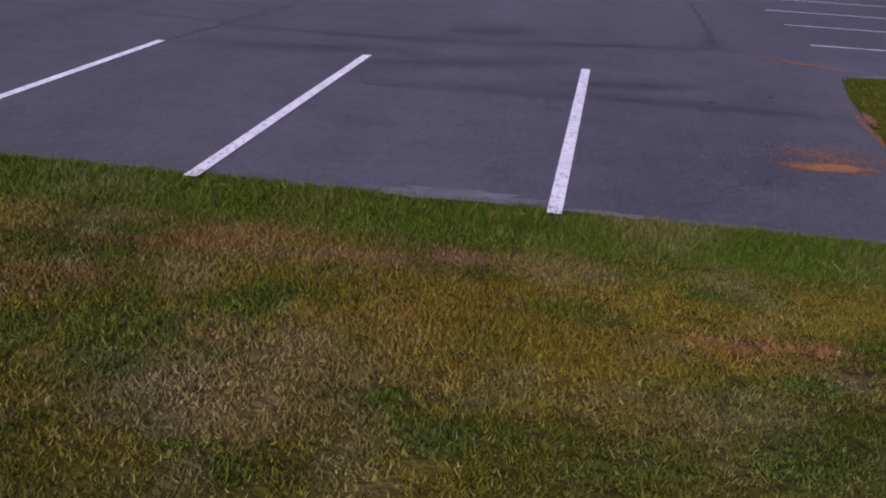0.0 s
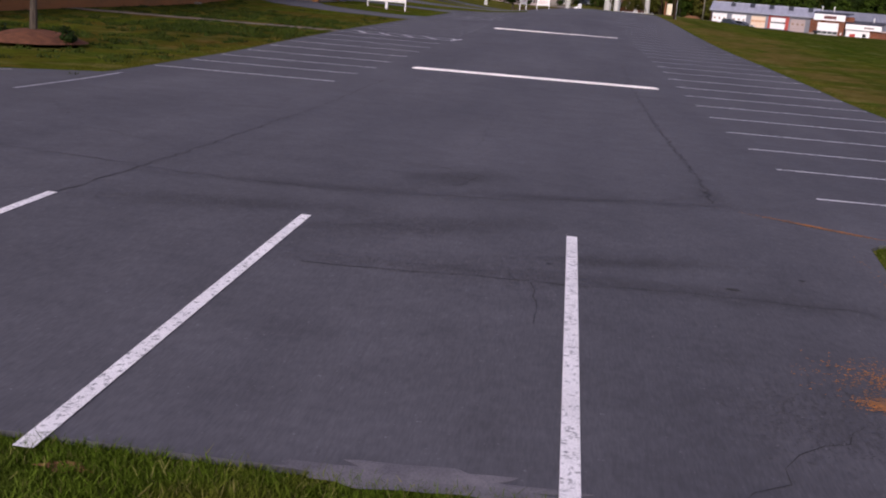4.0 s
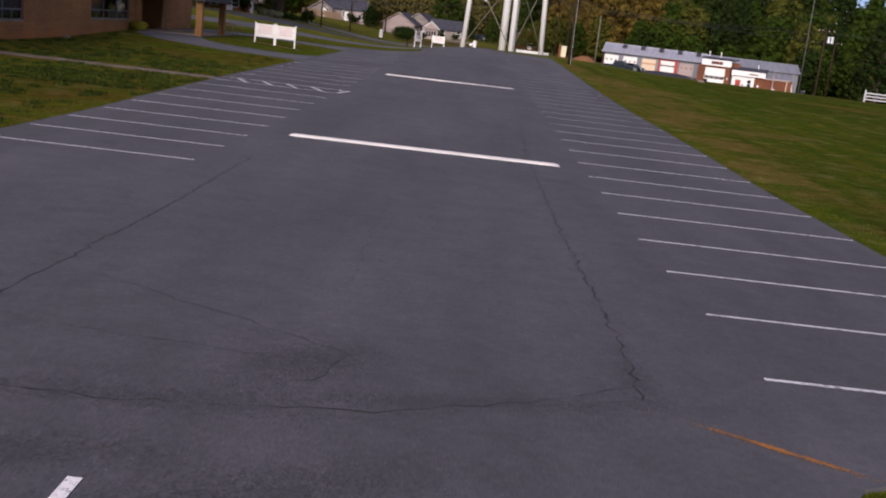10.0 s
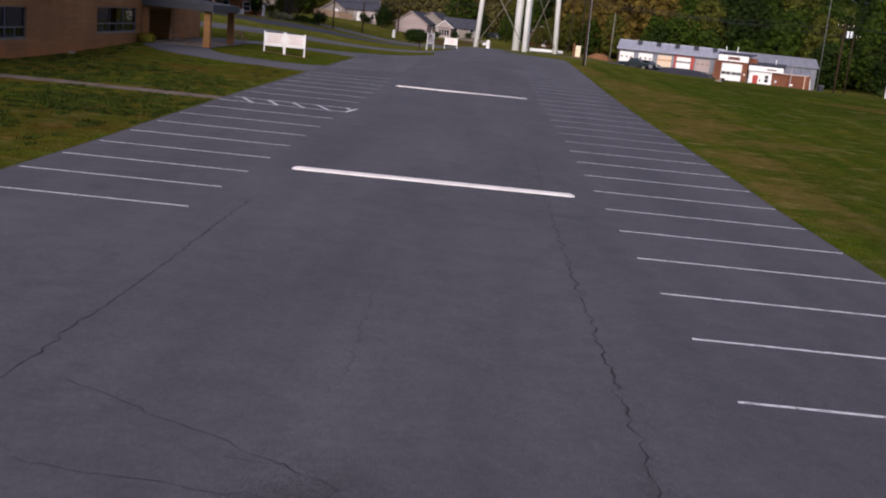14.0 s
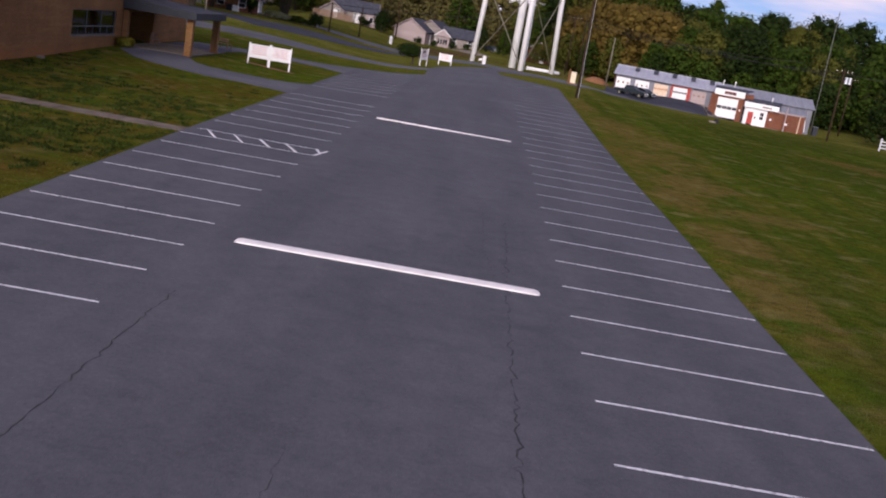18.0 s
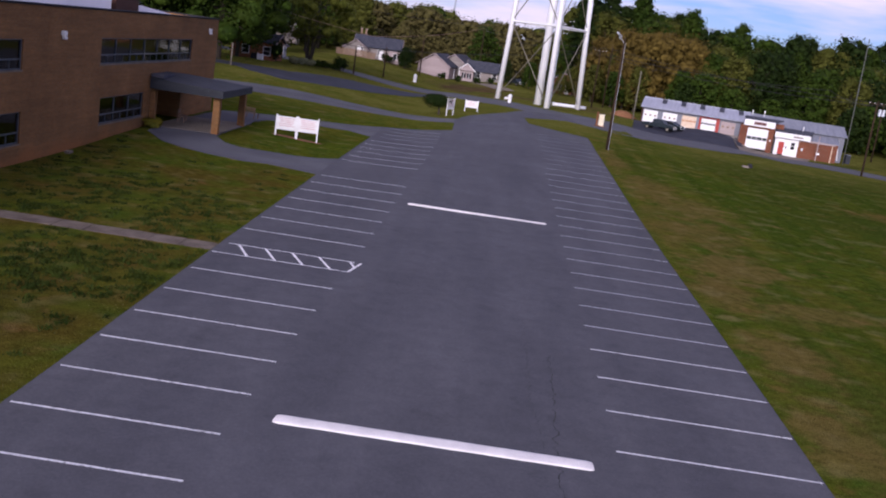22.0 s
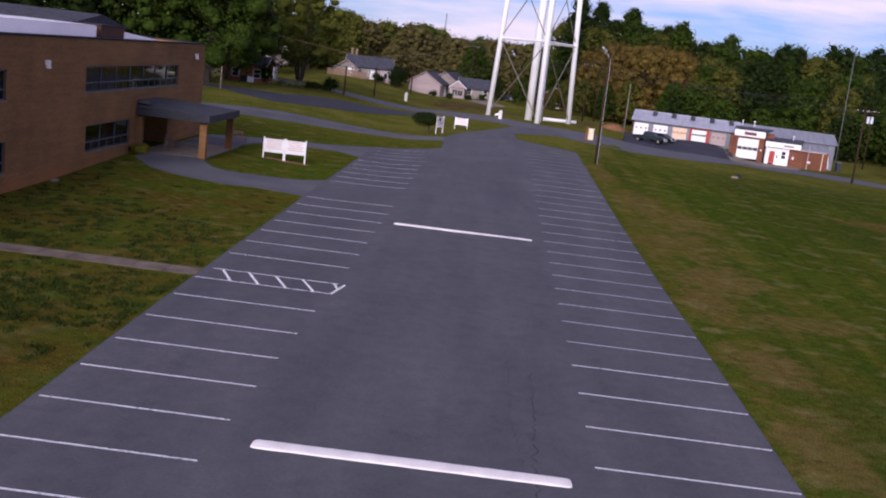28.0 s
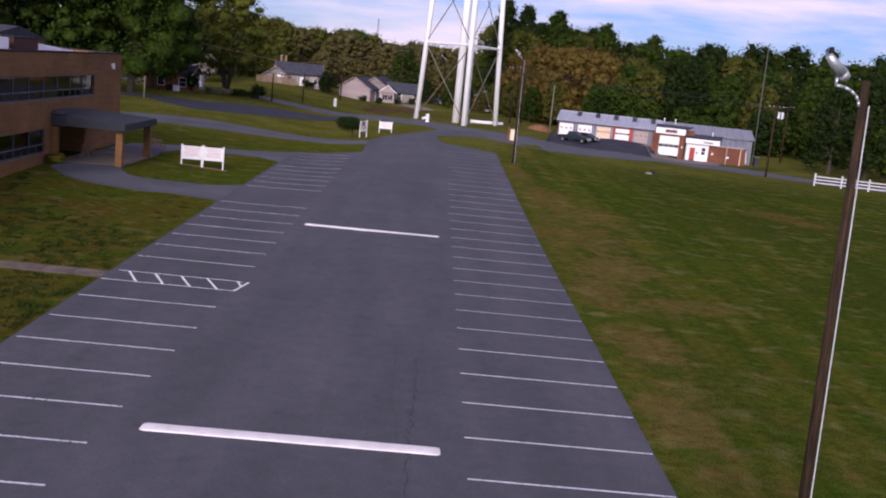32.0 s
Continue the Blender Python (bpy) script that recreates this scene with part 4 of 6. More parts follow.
def glazing(parent, y0, y1, z0, z1, lights, x, curtains=()):
    """A strip window in a wall that faces +x: frame, mullions, a transom, panes, curtains behind."""
    w = new("window")
    w.parent = parent
    w.location = (x, y0, z0)
    L, H = y1 - y0, z1 - z0
    fr = bmesh.new()
    for a in ((-0.06, 0.06, 0, L, 0, 0.06), (-0.06, 0.06, 0, L, H - 0.06, H), (-0.06, 0.06, 0, 0.06, 0.06, H - 0.06), (-0.06, 0.06, L - 0.06, L, 0.06, H - 0.06)):
        box(fr, *a)
    part("window_frame", fr, M_FRAME, w)
    tz = H * 0.34
    part("transom", one_box(-0.05, 0.05, 0.06, L - 0.06, tz - 0.035, tz + 0.035), M_FRAME, w)
    for i in range(1, lights):
        part("mullion", one_box(-0.055, 0.055, L * i / lights - 0.035, L * i / lights + 0.035, 0.06, H - 0.06), M_FRAME, w)
    for i in range(lights):
        a, b = L * i / lights + 0.035, L * (i + 1) / lights - 0.035
        part("stile", one_box(-0.04, 0.04, (a + b) / 2 - 0.02, (a + b) / 2 + 0.02, 0.06, tz - 0.035), M_FRAME, w)
        g = part("pane", one_box(-0.006, 0.006, a, b, 0.06, H - 0.06), M_GLASS, w)
        g.visible_shadow = False
    part("sill", one_box(-0.02, 0.16, -0.05, L + 0.05, -0.08, 0), M_CONCRETE, w)
    for u0, u1, v0 in curtains:
        bm = bmesh.new()
        n = 14
        rows = [[bm.verts.new((-0.30 + 0.03 * math.sin(k * 2.1), L * (u0 + (u1 - u0) * k / n), zz)) for k in range(n + 1)] for zz in (H * v0, H - 0.02)]
        for k in range(n):
            bm.faces.new((rows[0][k], rows[0][k + 1], rows[1][k + 1], rows[1][k]))
        part("curtain", bm, M_CURTAIN, w, "pale half-drawn curtain")
    return w


# ---- school building ----
school = thing("school_building", -27.4, 60, 0, "two-storey brown brick school with strip windows and a white flat roof", "school")
FX, Y0, Y1, TOP = 0.0, -44.0, 17.5, 7.86
UP = [(-6.25, 11.0, 4.78, 6.30, 7), (-32.0, -15.9, 4.70, 6.20, 7)]
DOWN = [(-5.9, 1.4, 1.22, 2.80, 3), (-32.0, -15.8, 1.05, 2.65, 7)]
DOOR = (3.6, 9.2, -0.4, 2.75)
bm = bmesh.new()
holes = [h[:4] for h in UP + DOWN] + [DOOR, (-35.6, -33.9, -0.4, 2.1)]
wall_cells(bm, Y0, Y1, -0.6, TOP, holes, lambda m, a, b, c, d: box(m, -0.32, 0.0, a, b, c, d))
part("front_wall", bm, M_BRICK, school, "brown brick front wall")
part("end_wall", one_box(-34, -0.32, Y1 - 0.32, Y1, -0.6, TOP), M_BRICK, school)
part("end_wall", one_box(-34, -0.32, Y0, Y0 + 0.32, -0.6, TOP), M_BRICK, school)
part("back_wall", one_box(-34.3, -34, Y0, Y1, -0.6, TOP), M_BRICK, school)
part("coping", one_box(-0.36, 0.05, Y0 - 0.02, Y1 + 0.04, TOP, TOP + 0.10), M_DARK, school, "dark metal coping")
part("coping", one_box(-34, -0.36, Y1 - 0.36, Y1 + 0.04, TOP, TOP + 0.10), M_DARK, school, "dark metal coping")
part("roof", one_box(-34, -0.32, Y0 + 0.32, Y1 - 0.32, TOP - 0.35, TOP - 0.12), M_ROOF_WHITE, school, "white roof membrane")
# Floors and a backing wall, coloured near black so the rooms look unlit.
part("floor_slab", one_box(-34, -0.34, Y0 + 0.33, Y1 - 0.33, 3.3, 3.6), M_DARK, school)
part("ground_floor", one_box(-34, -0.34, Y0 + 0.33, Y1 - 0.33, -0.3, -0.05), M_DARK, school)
part("dim_backing_wall", one_box(-6.2, -6.0, Y0 + 0.33, Y1 - 0.33, -0.05, TOP - 0.36), M_DARK, school)
for k, (a, b, c, d, n) in enumerate(UP):
    glazing(school, a, b, c, d, n, -0.14, ((0.145, 0.29, 0.36), (0.87, 0.91, 0.25)) if k == 0 else ((0.2, 0.4, 0.3),))
for a, b, c, d, n in DOWN:
    glazing(school, a, b, c, d, n, -0.14)
# recessed entrance
ent = new("entrance")
ent.parent = school
ent.location = (0, 3.6, 0)
part("recess_wall", one_box(-2.4, -0.32, -0.2, -0.001, 0, 2.75), M_BRICK, ent)
part("recess_wall", one_box(-2.4, -0.32, 5.601, 5.8, 0, 2.75), M_BRICK, ent)
part("door_frame", one_box(-2.4, -2.3, 0.0, 5.6, 2.3, 2.75), M_FRAME, ent)
for i in range(4):
    part("glass_door", one_box(-2.37, -2.33, 0.3 + 1.27 * i, 1.4 + 1.27 * i, 0.3, 2.28), M_GLASS, ent)
    part("door_post", one_box(-2.4, -2.28, 0.12 + 1.27 * i, 0.29 + 1.27 * i, 0.3, 2.3), M_FRAME, ent)
# wall lights
for y, z in ((-11.6, 6.46), (15.0, 6.95)):
    lamp = new("wall_light")
    lamp.parent = school
    lamp.location = (0, y, z)
    part("housing", soft_box(0.0, 0.22, -0.17, 0.17, -0.08, 0.20, 0.03), M_WHITE, lamp, "white flood light housing")
    part("lens", soft_box(0.04, 0.26, -0.13, 0.13, -0.24, -0.085, 0.03), M_WHITE, lamp)
# roof things
unit = thing("roof_stack", -32.0, 67.0, TOP - 0.12, "dark brown brick roof stack on the white roof", "chimney")
part("chimney_shaft", soft_box(-1.0, 1.0, -2.2, 2.1, 0, 0.8, 0.03), M_STACK, unit)
part("cap", soft_box(-1.06, 1.06, -2.26, 2.16, 0.801, 0.88, 0.02), M_DARK, unit)
para = thing("roof_upstand", -36.0, 55, TOP - 0.12, "white membrane-covered upstand on the school roof", "roof upstand")
part("upstand", soft_box(0, 5.0, -12, 9.0, 0, 0.8, 0.05), M_ROOF_WHITE, para)
low = thing("roof_skirt", -33.0, 69.2, TOP - 0.12, "low white sloping membrane strip on the school roof", "roof upstand")
bm = bmesh.new()
vs = [bm.verts.new(p) for p in ((0, 0, -0.02), (2, 0, -0.02), (2, 7.2, -0.02), (0, 7.2, -0.02), (0, 0, 0.62), (2, 0, 0.50), (2, 7.2, 0.06), (0, 7.2, 0.06))]
for f in ((3, 2, 1, 0), (4, 5, 6, 7), (0, 1, 5, 4), (1, 2, 6, 5), (2, 3, 7, 6), (3, 0, 4, 7)):
    bm.faces.new([vs[i] for i in f])
part("strip", bm, M_ROOF_WHITE, low)
wing = thing("gabled_wing", -45.4, 100, 0, "school wing with a grey pitched roof behind the flat roof", "school wing")
part("walls", one_box(-25, 0, -8, 8, -0.4, 7.9), M_BRICK, wing)
bm = bmesh.new()
vs = [bm.verts.new(p) for p in ((-25.5, -8.6, 7.9), (-25.5, 8.6, 7.9), (-25.5, 0, 9.2), (0.5, -8.6, 7.9), (0.5, 8.6, 7.9), (0.5, 0, 9.2))]
for f in ((0, 1, 2), (3, 5, 4), (1, 4, 5, 2), (0, 2, 5, 3), (0, 3, 4, 1)):
    bm.faces.new([vs[i] for i in f])
part("roof", bm, M_SHINGLE, wing)

# entrance canopy on brick piers
canopy = thing("entrance_canopy", -27.4, 63, 0, "dark flat canopy on brick piers over the entrance", "canopy")
part("deck", soft_box(0.01, 4.79, -0.36, 7.26, 3.03, 3.14, 0.02), M_CANOPY, canopy)
bm = bmesh.new()
for a in ((4.8, 5.0, -0.55, 7.45, 3.02, 3.44), (0.01, 4.8, -0.55, -0.37, 3.02, 3.44), (0.01, 4.8, 7.27, 7.45, 3.02, 3.44)):
    box(bm, *a)
part("fascia", bm, M_CANOPY, canopy, "dark blue-grey metal fascia")
bm = bmesh.new()
for p in ((4.98, -0.54, 3.445), (4.98, 7.44, 3.445), (0.02, 7.44, 3.445), (0.02, -0.54, 3.445), (4.98, -0.54, 3.50), (4.98, 7.44, 3.50), (0.02, 7.44, 3.74), (0.02, 2.6, 4.06), (0.02, -0.54, 3.74)):
    bm.verts.new(p)
bmesh.ops.convex_hull(bm, input=bm.verts[:])
part("roofing", bm, M_CANOPY, canopy, "blue-grey roofing felt")
part("upstand", soft_box(0.02, 0.9, -0.5, 1.9, 3.78, 4.02, 0.03), M_SHINGLE, canopy, "low upstand against the wall")
for y in (0.15, 6.9):
    part("pier", soft_box(4.26, 4.72, y - 0.23, y + 0.23, 0.2, 3.02, 0.02), M_BRICK, canopy, "square brick pier")
part("pilaster", soft_box(0.0, 0.35, -0.3, 0.15, 0.0, 2.9, 0.02), M_BRICK, canopy)
for i, (bx, by, tw) in enumerate(((-26.3, 66.6, 10), (-23.6, 75.6, 60))):
    bench = thing("bench", bx, by, rise(bx, by) + 0.02, "pale wooden bench beside the entrance", "bench", "benches", tw)
    for s in range(3):
        part("seat_slat", soft_box(-0.22 + 0.15 * s, -0.09 + 0.15 * s, -0.7, 0.7, 0.42, 0.45, 0.008), M_FENCE, bench)
    for s in range(2):
        part("back_slat", soft_box(-0.27, -0.24, -0.7, 0.7, 0.58 + 0.16 * s, 0.70 + 0.16 * s, 0.008), M_FENCE, bench)
    for sx, sy, hh in ((-0.25, -0.6, 0.86), (-0.25, 0.6, 0.86), (0.2, -0.6, 0.42), (0.2, 0.6, 0.42)):
        part("leg", soft_box(sx - 0.03, sx + 0.03, sy - 0.03, sy + 0.03, 0, hh, 0.006), M_FENCE, bench)


# ---- signs ----
def board_sign(x, y, turn, panels, label, w=1.42, h=1.35, group=""):
    """White board sign: posts with caps and framed panels between them."""
    s = thing("sign_board", x, y, rise(x, y) - 0.03, label, "sign", group, turn)
    for i in range(panels):
        ox = (i - (panels - 1) / 2) * (w + 0.16)
        for sx in (-w / 2 - 0.03, w / 2 + 0.03):
            part("post", soft_box(ox + sx - 0.05, ox + sx + 0.05, -0.05, 0.05, -0.1, h + 0.06, 0.012), M_WHITE, s)
            part("post_cap", soft_box(ox + sx - 0.07, ox + sx + 0.07, -0.07, 0.07, h + 0.061, h + 0.11, 0.015), M_WHITE, s)
        p = part("panel", soft_box(ox - w / 2 + 0.02, ox + w / 2 - 0.02, -0.03, 0.03, h * 0.42, h, 0.01), M_WHITE, s)
        part("rail", soft_box(ox - w / 2 + 0.02, ox + w / 2 - 0.02, -0.045, 0.045, h * 0.36, h * 0.42 - 0.003, 0.008), M_WHITE, s)
        for k in range(5):
            bar = part("lettering", one_box(ox - w * (0.40 - 0.03 * (k % 3)), ox + w * (0.40 - 0.05 * (k % 2)), -0.036, -0.031, h * (0.90 - 0.09 * k), h * (0.93 - 0.09 * k)), M_FADED_TEXT, p, "faded pink line of writing")
    return s


board_sign(-18.55, 69.3, 8, 2, "double white board sign standing in mulch on the lawn", 1.42, 1.55)
board_sign(-9.5, 112.5, 64, 1, "white framed sign beside the round shrub", 1.5, 1.9)
board_sign(-7.35, 122.2, 0, 1, "small white board sign by the street", 1.5, 1.35)
for i, (mx, my, mrx, mry) in enumerate(((-18.55, 69.3, 1.9, 0.5), (8.9, 122.9, 0.9, 0.8))):
    splotch("mulch_bed", mx, my, mrx, mry, M_CLAY, -0.012, 60 + i, "reddish mulch under a sign", "mulch", 0.3)

post = thing("marker_box", 8.9, 122.9, rise(8.9, 122.9), "cream utility marker box beside a brown wooden stake", "marker box")
part("body", soft_box(-0.30, 0.34, -0.3, 0.3, 0.1, 1.40, 0.05), M_CREAM_PALE, post)
part("base", soft_box(-0.5, 0.5, -0.4, 0.4, -0.05, 0.099, 0.03), M_CLAY, post)
part("cap", soft_box(-0.36, 0.40, -0.34, 0.34, 1.401, 1.49, 0.03), M_CREAM_PALE, post)
part("stake", soft_box(-0.62, -0.40, -0.12, 0.10, -0.1, 1.75, 0.02), M_STAKE, post, "brown wooden stake")
splash = thing("splash_block", -26.95, 49.1, rise(-26.95, 49.1) - 0.02, "small pale concrete splash block at the wall's foot", "splash block")
part("block", soft_box(-0.16, 0.16, -0.24, 0.24, 0, 0.14, 0.03), M_CONCRETE, splash)


# ---- water tower legs ----
tower = thing("water_tower", 2.65, 172, -0.62, "white-painted steel water tower legs with a centre riser", "water tower")
TH = 42.0
def foot(a, z):
    r = 8.2 - 0.05 * z
    return Vector((r * math.cos(a), r * math.sin(a), z))


ANG = [radians(v) for v in (149, 278.5, 28)]
for a in ANG:
    leg = part("leg", one_tube(foot(a, 0.3), foot(a, TH), 0.46, 0.43, 20), M_TOWER, tower, smooth=True)
    part("foot_plate", one_tube(foot(a, 0.0), foot(a, 0.3), 0.8, 0.72, 16), M_CONCRETE, leg)
part("riser", one_tube((0, 0, 0.2), (0, 0, TH), 0.66, 0.66, 24), M_TOWER, tower, "thick white centre riser pipe", smooth=True)
part("riser_base", one_tube((0, 0, -0.2), (0, 0, 0.2), 1.0, 1.0, 20), M_CONCRETE, tower)
for z in (13.9, 27.6, 41.0):
    for i in range(3):
        part("strut", one_tube(foot(ANG[i], z), foot(ANG[(i + 1) % 3], z), 0.20, 0.20, 10), M_TOWER, tower)
for z0, z1 in ((0.9, 13.7), (14.1, 27.4), (27.8, 40.8)):
    for i in range(2):
        a, b = ANG[i], ANG[(i + 1) % 3]
        part("brace", one_tube(foot(a, z0), foot(b, z1), 0.085, 0.085, 6), M_BRACE, tower, "thin grey steel cross brace")
        part("brace", one_tube(foot(b, z0), foot(a, z1), 0.085, 0.085, 6), M_BRACE, tower, "thin grey steel cross brace")
part("ladder_rail", one_tube(foot(ANG[1], 0.8) + Vector((0.55, -0.3, 0)), foot(ANG[1], 30) + Vector((0.53, -0.3, 0)), 0.05, 0.05, 6), M_METAL, tower)
pipe = thing("white_pipe", 8.4, 176.2, rise(8.4, 176.2), "long white pipe lying on the grass under the tower", "pipe", turn=14)
part("tube", one_tube((-3.0, 0, 0.3), (3.0, 0, 0.3), 0.3, 0.3, 14), M_TOWER, pipe, smooth=True)
part("flange", one_tube((-3.08, 0, 0.3), (-3.001, 0, 0.3), 0.4, 0.4, 14), M_TOWER, pipe)
hydrant = thing("valve_post", -2.3, 164.5, rise(-2.3, 164.5), "short white valve post beside a tower leg", "valve post")
part("barrel", one_tube((0, 0, -0.1), (0, 0, 1.1), 0.32, 0.28, 12), M_WHITE, hydrant)
part("bonnet", one_tube((0, 0, 1.101), (0, 0, 1.4), 0.4, 0.15, 12), M_WHITE, hydrant)
part("outlet", one_tube((-0.9, 0, 0.55), (-0.30, 0, 0.75), 0.2, 0.2, 10), M_WHITE, hydrant)
hyd2 = thing("street_hydrant", -21.0, 196, rise(-21, 196), "white hydrant beside the street", "hydrant")
part("barrel", one_tube((0, 0, -0.1), (0, 0, 1.2), 0.35, 0.3, 12), M_WHITE, hyd2)
part("bonnet", one_tube((0, 0, 1.201), (0, 0, 1.6), 0.4, 0.12, 12), M_WHITE, hyd2)


# ---- fire station ----
STATION_TURN = -11.0
SX, SY, SZ = 21.6, 177.0, -0.62


def at_station(u, v, z):
    a = radians(STATION_TURN)
    return SX + u * math.cos(a) - v * math.sin(a), SY + u * math.sin(a) + v * math.cos(a), SZ + z


def station_piece(name, u, v, z, label, category):
    return thing(name, *at_station(u, v, z), label, category, "", STATION_TURN)


station = station_piece("fire_station", 0, 0, 0, "long low fire station with five bay doors and metal roof", "fire station")
PITCH, DW, DH, EAVE, RIDGE, RUN, U1 = 3.36, 2.52, 2.2, 2.68, 4.15, 6.2, 34.3
bays = [(PITCH * i, PITCH * i + DW) for i in range(5)]
bm = bmesh.new()
wall_cells(bm, -0.35, 17.0, 0, EAVE, [(a, b, -0.1, DH) for a, b in bays], lambda m, a, b, c, d: box(m, a, b, 0, 0.3, c, d))
part("bay_wall", bm, M_GREY, station, "blue-grey metal bay wall")
part("plinth", one_box(-0.35, 17.0, -0.02, 0.28, -1.8, -0.001), M_CONCRETE, station)
part("side_wall", one_box(17.0, U1 - 0.3, 0.0, 0.3, -1.9, EAVE), M_GREY, station)
part("back_wall", one_box(-0.35, U1 - 0.3, 12.1, 12.4, -1.9, EAVE), M_GREY, station)
for u in (-0.35, U1 - 0.6):
    bm = bmesh.new()
    vs = [[bm.verts.new((u + du, v, z)) for v, z in ((0.302, -1.9), (12.098, -1.9), (12.098, EAVE - 0.1), (RUN, RIDGE - 0.12), (0.302, EAVE - 0.1))] for du in (0, 0.25)]
    bm.faces.new(vs[0])
    bm.faces.new(vs[1][::-1])
    for i in range(5):
        bm.faces.new((vs[0][i], vs[0][(i + 1) % 5], vs[1][(i + 1) % 5], vs[1][i]))
    part("end_wall", bm, M_BRICK_RED if u < 0 else M_GREY, station)
part("corner_trim", one_box(-0.36, -0.10, -0.03, -0.003, 0, EAVE - 0.02), M_STACK, station, "brown corner trim")
MID = 18.3
for u0, u1, drop, mat in ((-0.6, MID, 0.0, M_ROOF_METAL), (MID, U1, 0.10, M_ROOF_OLD)):
    e, r = EAVE - drop, RIDGE - drop
    sl = part("roof", plate(((u0, -0.55, e), (u1, -0.55, e), (u1, RUN, r), (u0, RUN, r)), 0.1), mat, station, "pale ribbed metal roof slope" if drop == 0 else "greyer weathered metal roof slope")
    part("roof", plate(((u0, RUN + 0.01, r), (u1, RUN + 0.01, r), (u1, 12.9, e), (u0, 12.9, e)), 0.1), mat, station)
    part("ridge_cap", tubes([((u0, RUN, r + 0.03), (u1, RUN, r + 0.03))], 0.09, 6), mat, station)
    k = int((u1 - u0) / 0.9)
    for i in range(k):
        x = u0 + 0.3 + i * (u1 - u0) / k
        part("seam", tubes([((x, -0.55, e + 0.02), (x, RUN - 0.1, r + 0.02))], 0.03, 4), mat, sl)
part("gutter", one_box(-0.6, 17.0, -0.66, -0.56, EAVE - 0.16, EAVE - 0.03), M_GREY, station)
for i in range(5):
    x, zz = 3.2 + PITCH * i, [EAVE + (RIDGE - EAVE) * (v + 0.55) / (RUN + 0.55) + 0.13 for v in (3.1, 5.9)]
    part("skylight", plate(((x - 0.42, 3.1, zz[0]), (x + 0.42, 3.1, zz[0]), (x + 0.42, 5.9, zz[1]), (x - 0.42, 5.9, zz[1])), 0.04), M_SHINGLE, station, "dark roof skylight panel")
DOORS = (M_WHITE, M_WHITE, M_CREAM, M_WHITE, M_SIDING)
LITES = ((3, M_FENCE), (3, M_FENCE), (4, M_DOOR_ORANGE), (5, M_CAR), (3, M_FENCE))
for i, (a, b) in enumerate(bays):
    d = new("bay_door")
    d.parent = station
    d.location = (a, 0.10, 0)
    for k in range(4):
        part("door_panel", soft_box(0.02, DW - 0.02, 0, 0.06, 0.01 + 0.547 * k, 0.55 + 0.547 * k, 0.012), DOORS[i], d)
    n, mat = LITES[i]
    for k in range(n):
        x = DW * (k + 0.5) / n
        w = 0.20 if n > 4 else 0.26 if n == 4 else 0.17
        part("door_window", one_box(x - w, x + w, -0.012, -0.002, 1.16, 1.46), mat, d)
    if i == 3:
        for sx in ((-0.40, -0.01), (DW + 0.01, DW + 0.62)):
            part("jamb", one_box(sx[0], sx[1], -0.2, -0.105, 0, DH + 0.02), M_RED, d, "red painted jamb")
        part("lintel", one_box(-0.40, DW + 0.62, -0.2, -0.105, DH + 0.021, DH + 0.36), M_RED, d, "red painted lintel")
# brick front block with the large door
front = station_piece("engine_house", 16.75, -4.0, -1.32, "red brick front block with a tall white bay door", "fire station")
FW, FD0, FD1, FH = 5.45, 1.12, 4.55, 3.38
bm = bmesh.new()
wall_cells(bm, 0, FW, -0.5, 3.75, [(FD0, FD1, -0.6, FH)], lambda m, a, b, c, d: box(m, a, b, 0, 0.3, c, d))
part("front_wall", bm, M_BRICK_RED, front)
for u in (0, FW - 0.3):
    part("side_wall", one_box(u, u + 0.3, 0.3, 3.9, -0.5, 3.75), M_BRICK_RED, front)
part("pier", soft_box(-0.12, 0.42, -0.16, -0.004, -0.5, 3.70, 0.02), M_BRICK_RED, front)
fas = part("fascia", soft_box(0.35, FW - 0.05, -0.42, -0.20, 3.72, 4.74, 0.02), M_WHITE, front, "white fascia board")
part("lettering", one_box(1.95, 3.95, -0.436, -0.424, 3.98, 4.5), M_LETTER, fas, "dark red line of raised writing")
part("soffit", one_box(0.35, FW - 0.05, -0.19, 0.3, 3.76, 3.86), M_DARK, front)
part("roof", plate(((0.2, -0.18, 4.68), (FW + 0.2, -0.18, 4.68), (FW + 1.5, 3.95, 5.05), (0.5, 3.95, 5.05)), 0.12), M_SHINGLE, front, "dark felt roof")
part("parapet", soft_box(FW + 0.01, FW + 1.55, 1.6, 1.9, 2.6, 4.55, 0.03), M_BRICK_RED, front, "brick side parapet")
part("wall_lamp", soft_box(4.95, 5.15, -0.12, -0.002, 1.5, 1.85, 0.02), M_WHITE, front)
fd = new("bay_door")
fd.parent = front
fd.location = (FD0 + 0.02, 0.1, 0)
DWF = FD1 - FD0 - 0.04
for k in range(5):
    part("door_panel", soft_box(0, DWF, 0, 0.06, 0.67 * k + 0.01, 0.67 * k + 0.665, 0.012), M_WHITE, fd)
for k in range(4):
    part("door_window", one_box(0.04 + DWF / 4 * k, DWF / 4 * (k + 1) - 0.04, -0.012, -0.002, 1.45, 1.95), M_CAR, fd, "dark door window")
